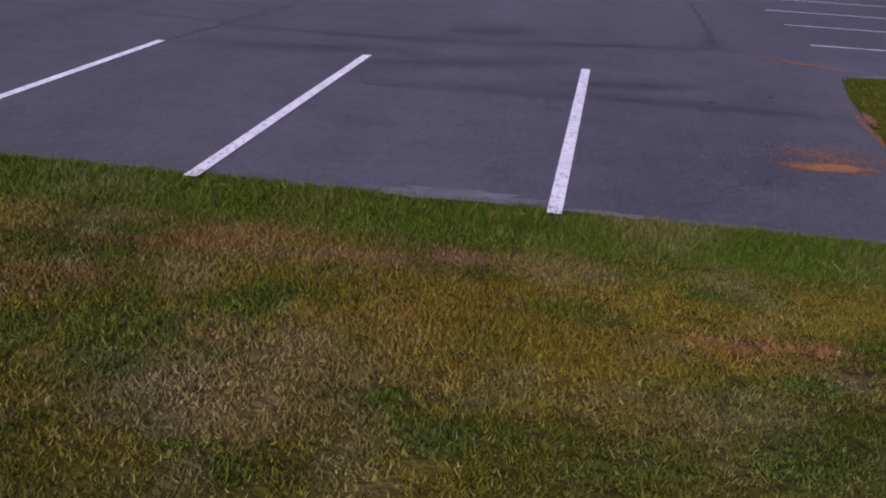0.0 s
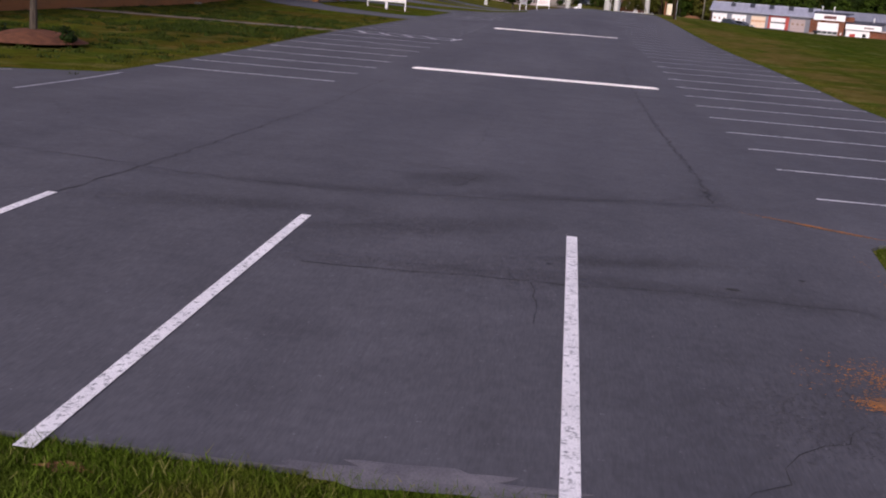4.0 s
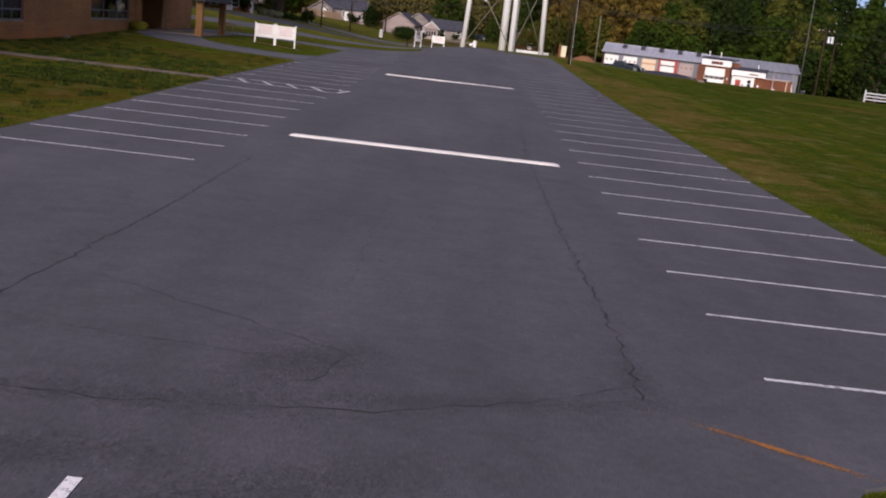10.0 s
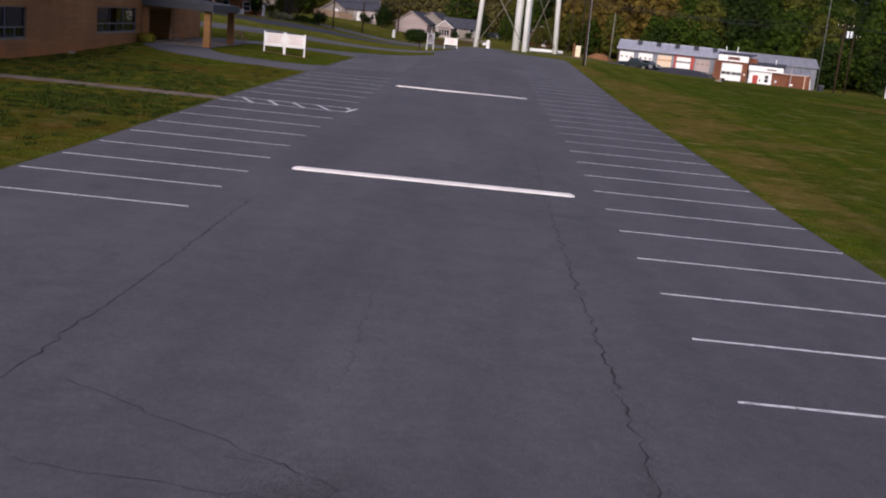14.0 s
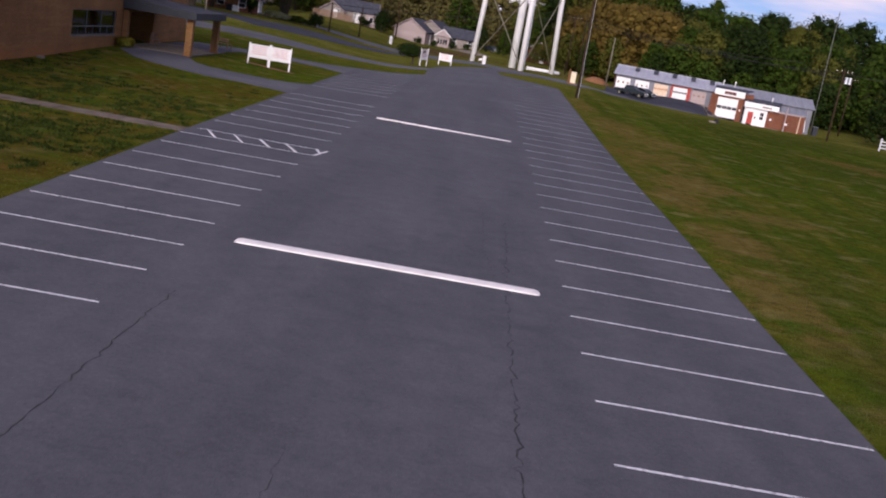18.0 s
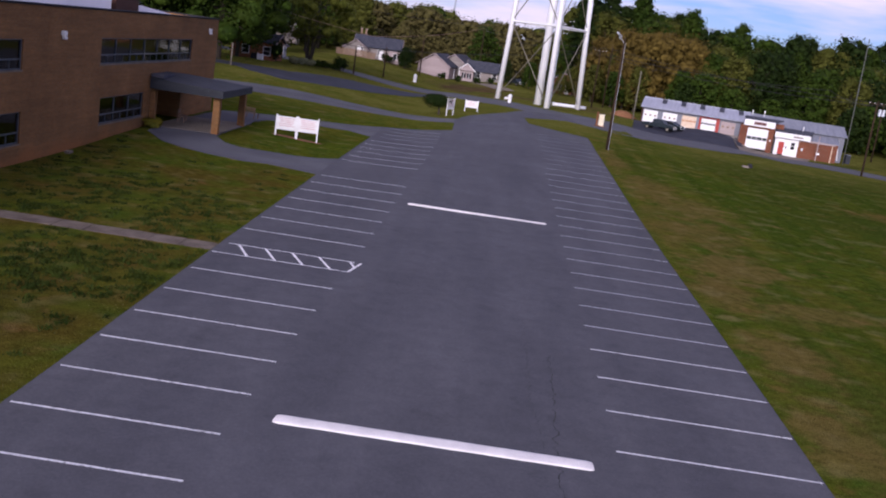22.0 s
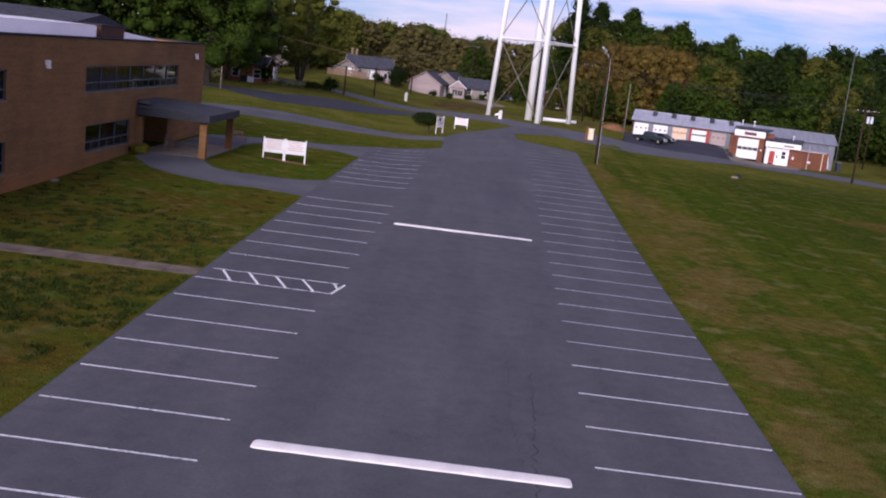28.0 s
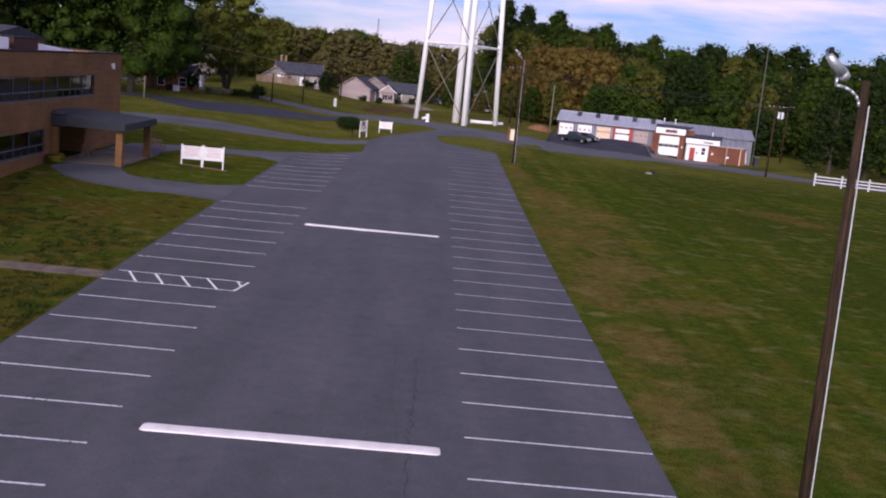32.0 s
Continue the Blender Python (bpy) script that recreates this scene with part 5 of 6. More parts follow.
# office part
office = station_piece("station_office", 22.7, -4.5, -1.52, "white-fronted station office with a red door", "office")
bm = bmesh.new()
wall_cells(bm, 0, 3.65, -0.4, 2.75, [(0.5, 1.42, -0.5, 2.05), (2.52, 3.12, 1.0, 2.15)], lambda m, a, b, c, d: box(m, a, b, 0, 0.25, c, d))
part("front_wall", bm, M_WHITE, office, "white panelled front wall")
part("door", soft_box(0.51, 1.41, 0.05, 0.12, 0.01, 2.04, 0.01), M_RED, office, "red entrance door")
part("door_handle", one_box(1.3, 1.36, 0.0, 0.049, 0.95, 1.1), M_METAL, office)
part("letter_box", soft_box(1.68, 1.86, -0.14, -0.002, 1.0, 1.42, 0.02), M_DARK, office)
for z in (1.0, 1.6):
    part("window_pane", one_box(2.52, 3.12, 0.1, 0.13, z, z + 0.52), M_DARK, office)
part("window_bar", one_box(2.52, 3.12, 0.06, 0.099, 1.52, 1.6), M_WHITE, office)
part("brick_panel", one_box(3.66, 5.0, 0.0, 0.25, -0.5, 2.75), M_BRICK_RED, office)
of = part("fascia", soft_box(-0.35, 5.35, -0.6, -0.35, 2.76, 3.62, 0.02), M_WHITE, office, "white fascia board")
part("lettering", one_box(2.6, 4.2, -0.616, -0.604, 3.02, 3.3), M_SIDING_GREY, of, "faded line of writing")
part("roof", plate(((-0.4, -0.34, 3.58), (5.4, -0.34, 3.58), (6.2, 4.2, 4.25), (-0.2, 4.2, 4.25)), 0.1), M_SHINGLE, office, "dark felt roof")
part("porch_post", one_tube((-0.12, -0.45, -0.4), (-0.12, -0.45, 2.75), 0.07, 0.07, 8), M_WHITE, office)
part("meter_box", soft_box(4.2, 4.5, -0.14, -0.002, 1.1, 1.5, 0.02), M_METAL, office)
part("brick_wing", one_box(5.01, 9.95, 0.4, 4.4, -0.8, 2.75), M_BRICK_RED, office)
part("wing_eave", soft_box(4.95, 9.6, 0.02, 0.26, 2.62, 2.84, 0.02), M_SIDING, office, "pale eave board")
part("wing_roof", plate(((4.95, 0.05, 2.86), (10.1, 0.05, 2.86), (10.1, 4.4, 3.75), (6.0, 4.4, 3.75)), 0.08), M_ROOF_OLD, office)
part("downpipe", one_tube((9.1, 0.3, -0.6), (9.1, 0.3, 2.62), 0.09, 0.09, 8), M_CREAM, office, "tan downpipe")
part("stay", one_tube((10.2, 0.6, 0.3), (9.96, 0.6, 2.3), 0.07, 0.07, 8), M_WHITE, office)
for u, v, z, k in ((18.6, 5.4, 4.2, 0.75), (20.6, 5.0, 3.9, 1.2), (27.0, -1.0, 2.7, 0.8)):
    x, y, zz = at_station(u, v, z)
    ve = thing("roof_vent", x, y, zz, "small white roof vent pipe", "vent", "roof vents")
    part("pipe", one_tube((0, 0, -0.6), (0, 0, 0.6 * k), 0.08, 0.08, 8), M_WHITE, ve)
    part("cowl", one_tube((0, 0, 0.601 * k), (0, 0, 0.8 * k), 0.17, 0.10, 8), M_WHITE, ve)
x, y, zz = at_station(29.3, -6.0, 0)
mast = thing("white_post", x, y, rise(x, y) - 0.05, "slim white post with a small plate in front of the office", "post")
part("pole", one_tube((0, 0, -0.2), (0, 0, 4.2), 0.10, 0.07, 10), M_SIDING, mast)
part("plate", soft_box(-0.05, 0.45, -0.12, -0.08, 1.1, 1.4, 0.01), M_WHITE, mast)
x, y, zz = at_station(35.2, 1.0, 0)
cab = thing("utility_cabinet", x, y, rise(x, y) - 0.05, "grey utility cabinet beside the station's end wall", "cabinet")
part("case", soft_box(-0.4, 0.4, -0.4, 0.4, 0, 1.5, 0.03), M_CANOPY, cab)
part("lid", soft_box(-0.45, 0.45, -0.45, 0.45, 1.501, 1.57, 0.02), M_GREY, cab)
retain = station_piece("retaining_wall", 13.2, -3.4, -1.9, "dark block retaining wall beside the sunken apron", "retaining wall")
part("wall", soft_box(0, 3.4, 0, 0.3, 0, 1.75, 0.02), M_CANOPY, retain)
part("coping", soft_box(-0.03, 3.43, -0.04, 0.34, 1.751, 1.83, 0.02), M_GREY, retain)
heap = thing("clay_heap", 18.2, 178.5, rise(18.2, 178.5), "low heap of red clay beside the station", "heap")
bm = bmesh.new()
rings = [[bm.verts.new(((2.6 * r + 0.2 * math.sin(5 * a)) * math.cos(a), (1.5 * r + 0.2 * math.sin(3 * a)) * math.sin(a), 1.2 * (1 - r ** 1.6) - 0.1)) for a in [2 * math.pi * k / 24 for k in range(24)]] for r in (1.0, 0.75, 0.5, 0.2)]
for a, b in zip(rings, rings[1:]):
    for k in range(24):
        bm.faces.new((a[k], a[(k + 1) % 24], b[(k + 1) % 24], b[k]))
bm.faces.new(rings[-1])
part("clay", bm, M_CLAY, heap, smooth=True)


# ---- pickup and car in the yard ----
def vehicle(x, y, turn, pickup, label, category):
    c = thing("pickup_truck" if pickup else "parked_car", x, y, rise(x, y) - 0.014, label, category, "", turn)
    prof = [(-2.75, 0.55), (-2.75, 1.05), (-1.0, 1.08), (-0.9, 1.78), (0.55, 1.80), (1.15, 1.15), (2.6, 1.02), (2.72, 0.55)] if pickup else \
           [(-2.3, 0.4), (-2.3, 0.98), (-1.5, 1.05), (-0.9, 1.45), (0.5, 1.45), (1.2, 0.98), (2.2, 0.85), (2.3, 0.4)]
    bm = bmesh.new()
    sides = [[bm.verts.new((px, s * (0.95 if pz < 1.2 else 0.78), pz)) for px, pz in prof] for s in (-1, 1)]
    n = len(prof)
    bm.faces.new(sides[0])
    bm.faces.new(sides[1][::-1])
    for i in range(n):
        bm.faces.new((sides[0][i], sides[1][i], sides[1][(i + 1) % n], sides[0][(i + 1) % n]))
    bmesh.ops.bevel(bm, geom=bm.edges[:], offset=0.05, segments=2, affect="EDGES")
    part("body", bm, M_CAR, c, smooth=False)
    zt = 1.7 if pickup else 1.38
    for s in (-1, 1):
        bm = bmesh.new()
        vs = [bm.verts.new(p) for p in ((-0.8, s * 0.93, 1.13), (1.0, s * 0.93, 1.13), (0.48, s * 0.80, zt), (-0.74, s * 0.80, zt))]
        bm.faces.new(vs)
        bmesh.ops.solidify(bm, geom=bm.faces[:], thickness=0.02)
        part("side_window", bm, M_DARK, c)
    for wx in (-1.75, 1.75) if pickup else (-1.4, 1.4):
        for s in (-1, 1):
            w = part("wheel", one_tube((wx, s * 0.74, 0.37), (wx, s * 0.97, 0.37), 0.37, 0.37, 18), M_TYRE, c)
            part("rim", one_tube((wx, s * 0.965, 0.37), (wx, s * 0.985, 0.37), 0.21, 0.21, 14), M_BRACE, w)
    for s in (-0.62, 0.62):
        part("headlight", soft_box(prof[-1][0] - 0.10, prof[-1][0] + 0.03, s - 0.17, s + 0.17, 0.70, 0.86, 0.02), M_WHITE, c)
        part("tail_light", soft_box(prof[0][0] - 0.03, prof[0][0] + 0.05, s - 0.12, s + 0.12, 0.70, 0.90, 0.02), M_RED, c)
    part("bumper", soft_box(prof[-1][0] - 0.03, prof[-1][0] + 0.09, -0.85, 0.85, 0.42, 0.58, 0.03), M_METAL, c)
    return c


vehicle(22.9, 165.4, -27, True, "dark pickup truck parked on the station yard", "pickup truck")
vehicle(25.4, 169.0, -38, False, "dark car parked behind the pickup truck", "car")
vehicle(-0.6, 226.0, -60, False, "dark car parked beyond the water tower", "car")


# ---- houses ----
def house(name, x, y, turn, w, d, wall_h, ridge, walls, roof_mat, label, gable_front=False, wins=3, door=True):
    """A low house: walls, gabled roof with eaves, framed windows, a door, a chimney-free ridge."""
    hs = thing(name, x, y, rise(x, y) - 0.2, label, "house", "", turn)
    part("wall", one_box(-w / 2, w / 2, -d / 2, d / 2, 0, wall_h), walls, hs)
    bm = bmesh.new()
    e = 0.5
    if gable_front:
        ends = [((-w / 2 - e, yy, wall_h - 0.1), (w / 2 + e, yy, wall_h - 0.1), (0, yy, ridge)) for yy in (-d / 2 - e, d / 2 + e)]
        fill = [((-w / 2, yy, wall_h), (w / 2, yy, wall_h), (0, yy, ridge - 0.25)) for yy in (-d / 2, d / 2)]
    else:
        ends = [((xx, -d / 2 - e, wall_h - 0.1), (xx, d / 2 + e, wall_h - 0.1), (xx, 0, ridge)) for xx in (-w / 2 - e, w / 2 + e)]
        fill = [((xx, -d / 2, wall_h), (xx, d / 2, wall_h), (xx, 0, ridge - 0.25)) for xx in (-w / 2, w / 2)]
    a, b = [[bm.verts.new(p) for p in t] for t in ends]
    faces = [bm.faces.new((a[0], b[0], b[2], a[2])), bm.faces.new((a[1], a[2], b[2], b[1]))]
    bmesh.ops.recalc_face_normals(bm, faces=faces)
    bmesh.ops.solidify(bm, geom=faces, thickness=0.18)
    part("roof", bm, roof_mat, hs)
    for t, u in zip(fill, (0, 1)):
        bm = bmesh.new()
        shift = Vector((0, 0.15 if u == 0 else -0.15, 0)) if gable_front else Vector((0.15 if u == 0 else -0.15, 0, 0))
        v0 = [bm.verts.new(p) for p in t]
        v1 = [bm.verts.new(Vector(p) + shift) for p in t]
        bm.faces.new(v0)
        bm.faces.new(v1[::-1])
        for i in range(3):
            bm.faces.new((v0[i], v0[(i + 1) % 3], v1[(i + 1) % 3], v1[i]))
        part("gable", bm, walls, hs)
    for t in ends:
        for k in (0, 1):
            bm = bmesh.new()
            tube(bm, Vector(t[k]) - Vector((0, 0, 0.12)), Vector(t[2]) - Vector((0, 0, 0.12)), 0.10, 0.10, 4)
            part("rake_board", bm, M_SIDING, hs, "pale rake board")
    for i in range(wins):
        wx = -w / 2 + w * (i + 0.7) / wins
        win = new("window")
        win.parent = hs
        win.location = (wx, -d / 2, 1.0)
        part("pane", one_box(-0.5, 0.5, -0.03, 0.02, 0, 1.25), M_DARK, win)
        bm = bmesh.new()
        for q in ((-0.6, -0.5, -0.07, 0.01, -0.1, 1.35), (0.5, 0.6, -0.07, 0.01, -0.1, 1.35), (-0.5, 0.5, -0.07, 0.01, 1.25, 1.35), (-0.5, 0.5, -0.07, 0.01, -0.1, 0), (-0.5, 0.5, -0.06, 0.01, 0.6, 0.66)):
            box(bm, *q)
        part("window_frame", bm, M_WHITE, win)
    if door:
        part("door", soft_box(w * 0.05, w * 0.05 + 0.95, -d / 2 - 0.04, -d / 2 + 0.02, 0.1, 2.1, 0.01), M_WHITE, hs)
    return hs


house("pale_house", -18.8, 233, -14, 7.6, 9, 2.8, 5.4, M_SIDING, M_SHINGLE, "pale pinkish sided house with a grey gabled roof", True, 0, False)
house("pale_house_wing", -14.6, 238.2, -14, 8.4, 9, 2.9, 5.9, M_SIDING_GREY, M_SHINGLE, "main part of the pale house set back", True, 0, False)
house("pale_house_annex", -8.3, 237, -4, 7.6, 7, 2.5, 4.7, M_SIDING_GREY, M_SHINGLE, "low annex of the pale house with dark roof", False, 2, False)
porch = thing("house_porch", -12.3, 231.2, rise(-12.3, 231) - 0.2, "small gabled porch room on the pale house", "porch", turn=-6)
part("wall", one_box(-1.55, 1.55, 0, 2.2, 0, 2.5), M_SIDING, porch)
for sx in (-0.62, 0.62):
    part("window_pane", one_box(sx - 0.5, sx + 0.5, -0.04, -0.002, 0.8, 2.0), M_DARK, porch)
    part("window_bar", one_box(sx - 0.04, sx + 0.04, -0.07, -0.041, 0.75, 2.05), M_WHITE, porch)
for sx in (-2.9, -1.75):
    part("post", soft_box(sx - 0.1, sx + 0.1, -0.1, 0.1, 0, 2.5, 0.01), M_WHITE, porch)
bm = bmesh.new()
vs = [bm.verts.new(p) for p in ((-2.1, -0.4, 2.5), (2.1, -0.4, 2.5), (0, -0.4, 4.2), (-2.1, 3.6, 2.5), (2.1, 3.6, 2.5), (0, 3.6, 4.2))]
for f in ((0, 1, 2), (3, 5, 4), (1, 4, 5, 2), (0, 2, 5, 3), (0, 3, 4, 1)):
    bm.faces.new([vs[i] for i in f])
part("roof", bm, M_SHINGLE, porch)
part("gable_board", plate(((-1.9, -0.42, 2.55), (1.9, -0.42, 2.55), (0, -0.42, 4.05)), 0.03), M_SIDING, porch)
for sx in (-1, 1):
    part("rake_board", tubes([((sx * 2.12, -0.44, 2.5), (0, -0.44, 4.22))], 0.11, 4), M_WHITE, porch, "white rake board")
house("grey_house", -33.6, 234, 4, 10.2, 9, 2.7, 5.2, M_SIDING_GREY, M_SHINGLE, "grey sided house with a dark roof behind a board fence", False, 3)
house("grey_house_garage", -38.0, 229, 4, 5.2, 5, 1.9, 3.9, M_SIDING_GREY, M_SHINGLE, "gabled garage of the grey house", True, 1)
end = thing("house_bay", -29.2, 229.6, rise(-29.2, 229.6) - 0.1, "pale end bay of the grey house with a window", "house bay", turn=4)
part("wall", one_box(-1.3, 1.3, 0, 2.4, 0, 2.9), M_SIDING, end)
part("window_pane", one_box(-0.35, 0.45, -0.04, -0.002, 1.0, 2.2), M_DARK, end)
part("window_frame", one_box(-0.45, 0.55, -0.03, -0.001, 0.9, 2.3), M_WHITE, end)
part("cap", soft_box(-1.5, 1.5, -0.25, 2.5, 2.901, 3.05, 0.03), M_SHINGLE, end)
house("brick_house", -43.2, 156.5, 3, 6.6, 9, 3.1, 4.3, M_BRICK_HOUSE, M_SHINGLE, "red brick house under the trees", False, 2, False)
house("brick_cottage", 10.5, 238, 0, 7, 6, 2.9, 5.0, M_BRICK_RED, M_SHINGLE, "small brick cottage behind the water tower", True, 2)
house("white_cottage", 28.0, 236, 0, 6, 5, 2.7, 4.6, M_WHITE, M_SHINGLE, "small white cottage among the trees", True, 1)
house("white_shed", -45.2, 181, 0, 2.3, 2.2, 2.2, 3.0, M_FENCE_WHITE, M_SHINGLE, "small white shed behind the brick house", True, 0, False)
for x in (-38.3, -37.2):
    flue = thing("chimney", x, 236.2, rise(x, 236.2) + 3.0, "slim tan chimney on the grey house's roof", "chimney", "chimneys")
    part("shaft", soft_box(-0.22, 0.22, -0.22, 0.22, 0, 3.0, 0.03), M_FENCE, flue)
    part("cap", soft_box(-0.28, 0.28, -0.28, 0.28, 3.001, 3.10, 0.02), M_SIDING, flue)
for k in range(2):
    ac = thing("air_conditioner", -41.2 - 1.0 * k, 150.6, rise(-40, 150.6) - 0.05, "grey air-conditioner unit beside the brick house", "air conditioner", "air conditioners")
    part("case", soft_box(-0.42, 0.42, -0.42, 0.42, 0, 0.9, 0.03), M_WHITE if k == 0 else M_DARK, ac)
    part("fan_grille", one_tube((0, 0, 0.901), (0, 0, 0.93), 0.34, 0.34, 16), M_DARK, ac)


def board_fence(x0, y0, x1, y1, h, mat, label):
    n = max(2, int(math.hypot(x1 - x0, y1 - y0) / 0.3))
    f = thing("board_fence", x0, y0, rise(x0, y0) - 0.05, label, "fence")
    for i in range(n):
        u = (i + 0.5) / n
        px, py = (x1 - x0) * u, (y1 - y0) * u
        dz = rise(x0 + px, y0 + py) - rise(x0, y0)
        part("board", soft_box(px - 0.13, px + 0.13, py - 0.02, py + 0.02, dz, dz + h + 0.05 * ((i * 7) % 3 - 1) * 0.5, 0.006), mat, f)
    return f


board_fence(-41.5, 222, -32.8, 223.4, 1.5, M_FENCE, "tan board fence in front of the grey house")


# ---- poles, cables and fences ----
def light_pole(x, y, h, lean, label, r=0.108, out=0.56):
    """Wooden street-light pole: tapered shaft, conduit, upswept bracket, tilted lamp head."""
    p = thing("light_pole", x, y, rise(x, y) - 0.05, label, "street lamp")
    top = Vector((lean * h, 0, h))
    part("shaft", one_tube((0, 0, -0.3), top, r, r * 0.72, 16), M_WOOD, p, smooth=True)
    part("conduit", one_tube((r + 0.02, -0.06, 0), top * 0.955 + Vector((r * 0.72 + 0.02, -0.06, 0)), 0.015, 0.015, 8), M_FENCE_WHITE, p, "pale conduit up the pole")
    foot_at = top + Vector((-r * 0.72, -0.03, -0.50))
    bm = bmesh.new()
    pts = [foot_at + Vector((-out * (1 - math.cos(a)), -0.25 * out * (1 - math.cos(a)), 0.36 * math.sin(a))) for a in (0, 0.3, 0.6, 0.9, 1.2, 1.5708)]
    for a, b in zip(pts, pts[1:]):
        tube(bm, a, b, 0.03, 0.03, 8)
    tube(bm, pts[-1] - Vector((0, 0, 0.02)), pts[-1] + Vector((0, 0, 0.16)), 0.03, 0.035, 8)
    part("bracket", bm, M_METAL, p, smooth=True)
    hd = bmesh.new()
    base = pts[-1] + Vector((0, 0, 0.10))
    ends = [base + Vector((0.20, 0.06, 0.05)), base + Vector((0.06, 0.0, 0.14)), base + Vector((-0.30, -0.20, 0.42))]
    tube(hd, ends[0], ends[1], 0.09, 0.13, 14)
    tube(hd, ends[1], ends[2], 0.13, 0.07, 14)
    head = part("lamp_head", hd, M_METAL, p, "pale grey lamp head", smooth=True)
    part("photocell", one_tube(ends[2] + Vector((0.06, 0.04, 0.05)), ends[2] + Vector((0.04, 0.03, 0.16)), 0.05, 0.045, 10), M_DARK, head)
    return p


light_pole(6.75, 12.85, 10.37, -0.024, "tall wooden light pole with a lamp head beside the lot")
light_pole(6.6, 91.0, 10.4, -0.01, "wooden light pole with a lamp beyond the lot", 0.13, 0.45)


def utility_pole(x, y, h, lean, arms, label, cans=0, mat=None, r=0.15):
    p = thing("utility_pole", x, y, rise(x, y) - 0.05, label, "utility pole")
    top = Vector((lean * h, 0, h))
    part("shaft", one_tube((0, 0, -0.3), top, r, r * 0.72, 12), mat or M_WOOD, p, smooth=True)
    for i in range(arms):
        c = top * (0.96 - 0.08 * i)
        part("crossarm", soft_box(c.x - 1.2, c.x + 1.2, c.y - 0.17, c.y - 0.05, c.z - 0.06, c.z + 0.06, 0.01), M_WOOD, p)
        for s in (-1.05, -0.4, 0.4, 1.05):
            part("insulator", one_tube((c.x + s, c.y - 0.11, c.z + 0.06), (c.x + s, c.y - 0.11, c.z + 0.2), 0.045, 0.03, 6), M_WHITE, p)
    for i in range(cans):
        c = top * 0.86
        part("transformer", one_tube((c.x + 0.45 + 0.5 * i, c.y - 0.2, c.z - 0.5), (c.x + 0.45 + 0.5 * i, c.y - 0.2, c.z + 0.4), 0.22, 0.22, 12), M_METAL, p)
    return p


utility_pole(46.0, 134.5, 10.2, 0.0, 1, "wooden utility pole with a crossarm and transformers", 2)
utility_pole(54.5, 167.6, 20.8, -0.01, 0, "tall thin pole beside the station", mat=M_POLE_DULL, r=0.095)
utility_pole(19.6, 174.5, 8.6, 0.0, 0, "grey weathered pole beside the station bays", mat=M_BRACE, r=0.12)
utility_pole(-29.3, 168.6, 5.3 - rise(-29.3, 168.6), 0.0, 0, "short wooden pole beside the street")
utility_pole(-25.9, 183.6, 5.6 - rise(-25.9, 183.6), 0.0, 0, "short wooden pole on the verge")
utility_pole(-21.8, 215, 8.2 - rise(-21.8, 215), 0.0, 0, "lamp pole in front of the houses")
utility_pole(-10.0, 245, 12.5, 0.0, 1, "utility pole behind the pale house")
utility_pole(13.5, 190, 11.0, 0.0, 1, "utility pole behind the water tower")
utility_pole(16.2, 196, 12.0, 0.0, 0, "lamp pole near the trees")
utility_pole(65.3, 184.8, 11.0, 0.0, 1, "utility pole at the wood's edge")
utility_pole(-38.0, 122, 2.8, 0.0, 0, "short pale marker pole on the lawn", mat=M_CONCRETE, r=0.1)
utility_pole(-31.9, 500, 27.0, 0.0, 0, "distant thin radio mast", mat=M_METAL, r=0.5)


def cable(points, sag, r, label, mat=M_CABLE):
    """One continuous wire that hangs between the points."""
    line = [Vector(points[0])]
    for a, b in zip(points, points[1:]):
        a, b = Vector(a), Vector(b)
        line += [a.lerp(b, i / 12) - Vector((0, 0, sag * 4 * (i / 12) * (1 - i / 12))) for i in range(1, 13)]
    bm = bmesh.new()
    rings = []
    for i, p in enumerate(line):
        q = (line[min(len(line) - 1, i + 1)] - line[max(0, i - 1)]).to_track_quat("Z", "Y")
        rings.append([bm.verts.new(p + q @ Vector((r * math.cos(1.5708 * k), r * math.sin(1.5708 * k), 0))) for k in range(4)])
    for a, b in zip(rings, rings[1:]):
        for k in range(4):
            bm.faces.new((a[k], a[(k + 1) % 4], b[(k + 1) % 4], b[k]))
    ob = part("power_cable", bm, mat)
    return tagged(ob, label, "cable", "power cables")


cable([(-70, 128, 13.0), (-29.3, 168.6, 5.2), (13.5, 190, 10.2), (50, 168, 9.4), (65.3, 184.8, 8.2)], 0.9, 0.04, "thin black power cable between poles")
cable([(-10, 245, 11.8), (13.5, 190, 9.8), (46.0, 134.5, 8.3), (120, 92, 9.0)], 1.0, 0.036, "thin black power cable between poles")
cable([(-60, 122, 14.6), (-26.6, 168, 7.3), (-10, 245, 12.2)], 0.7, 0.05, "pale cable slung past the olive tree", M_FENCE)
cable([(-90, 300, 15.5), (-10, 245, 12.4), (16, 196, 11.2), (65.3, 184.8, 8.4)], 1.0, 0.04, "thin black power cable between poles")

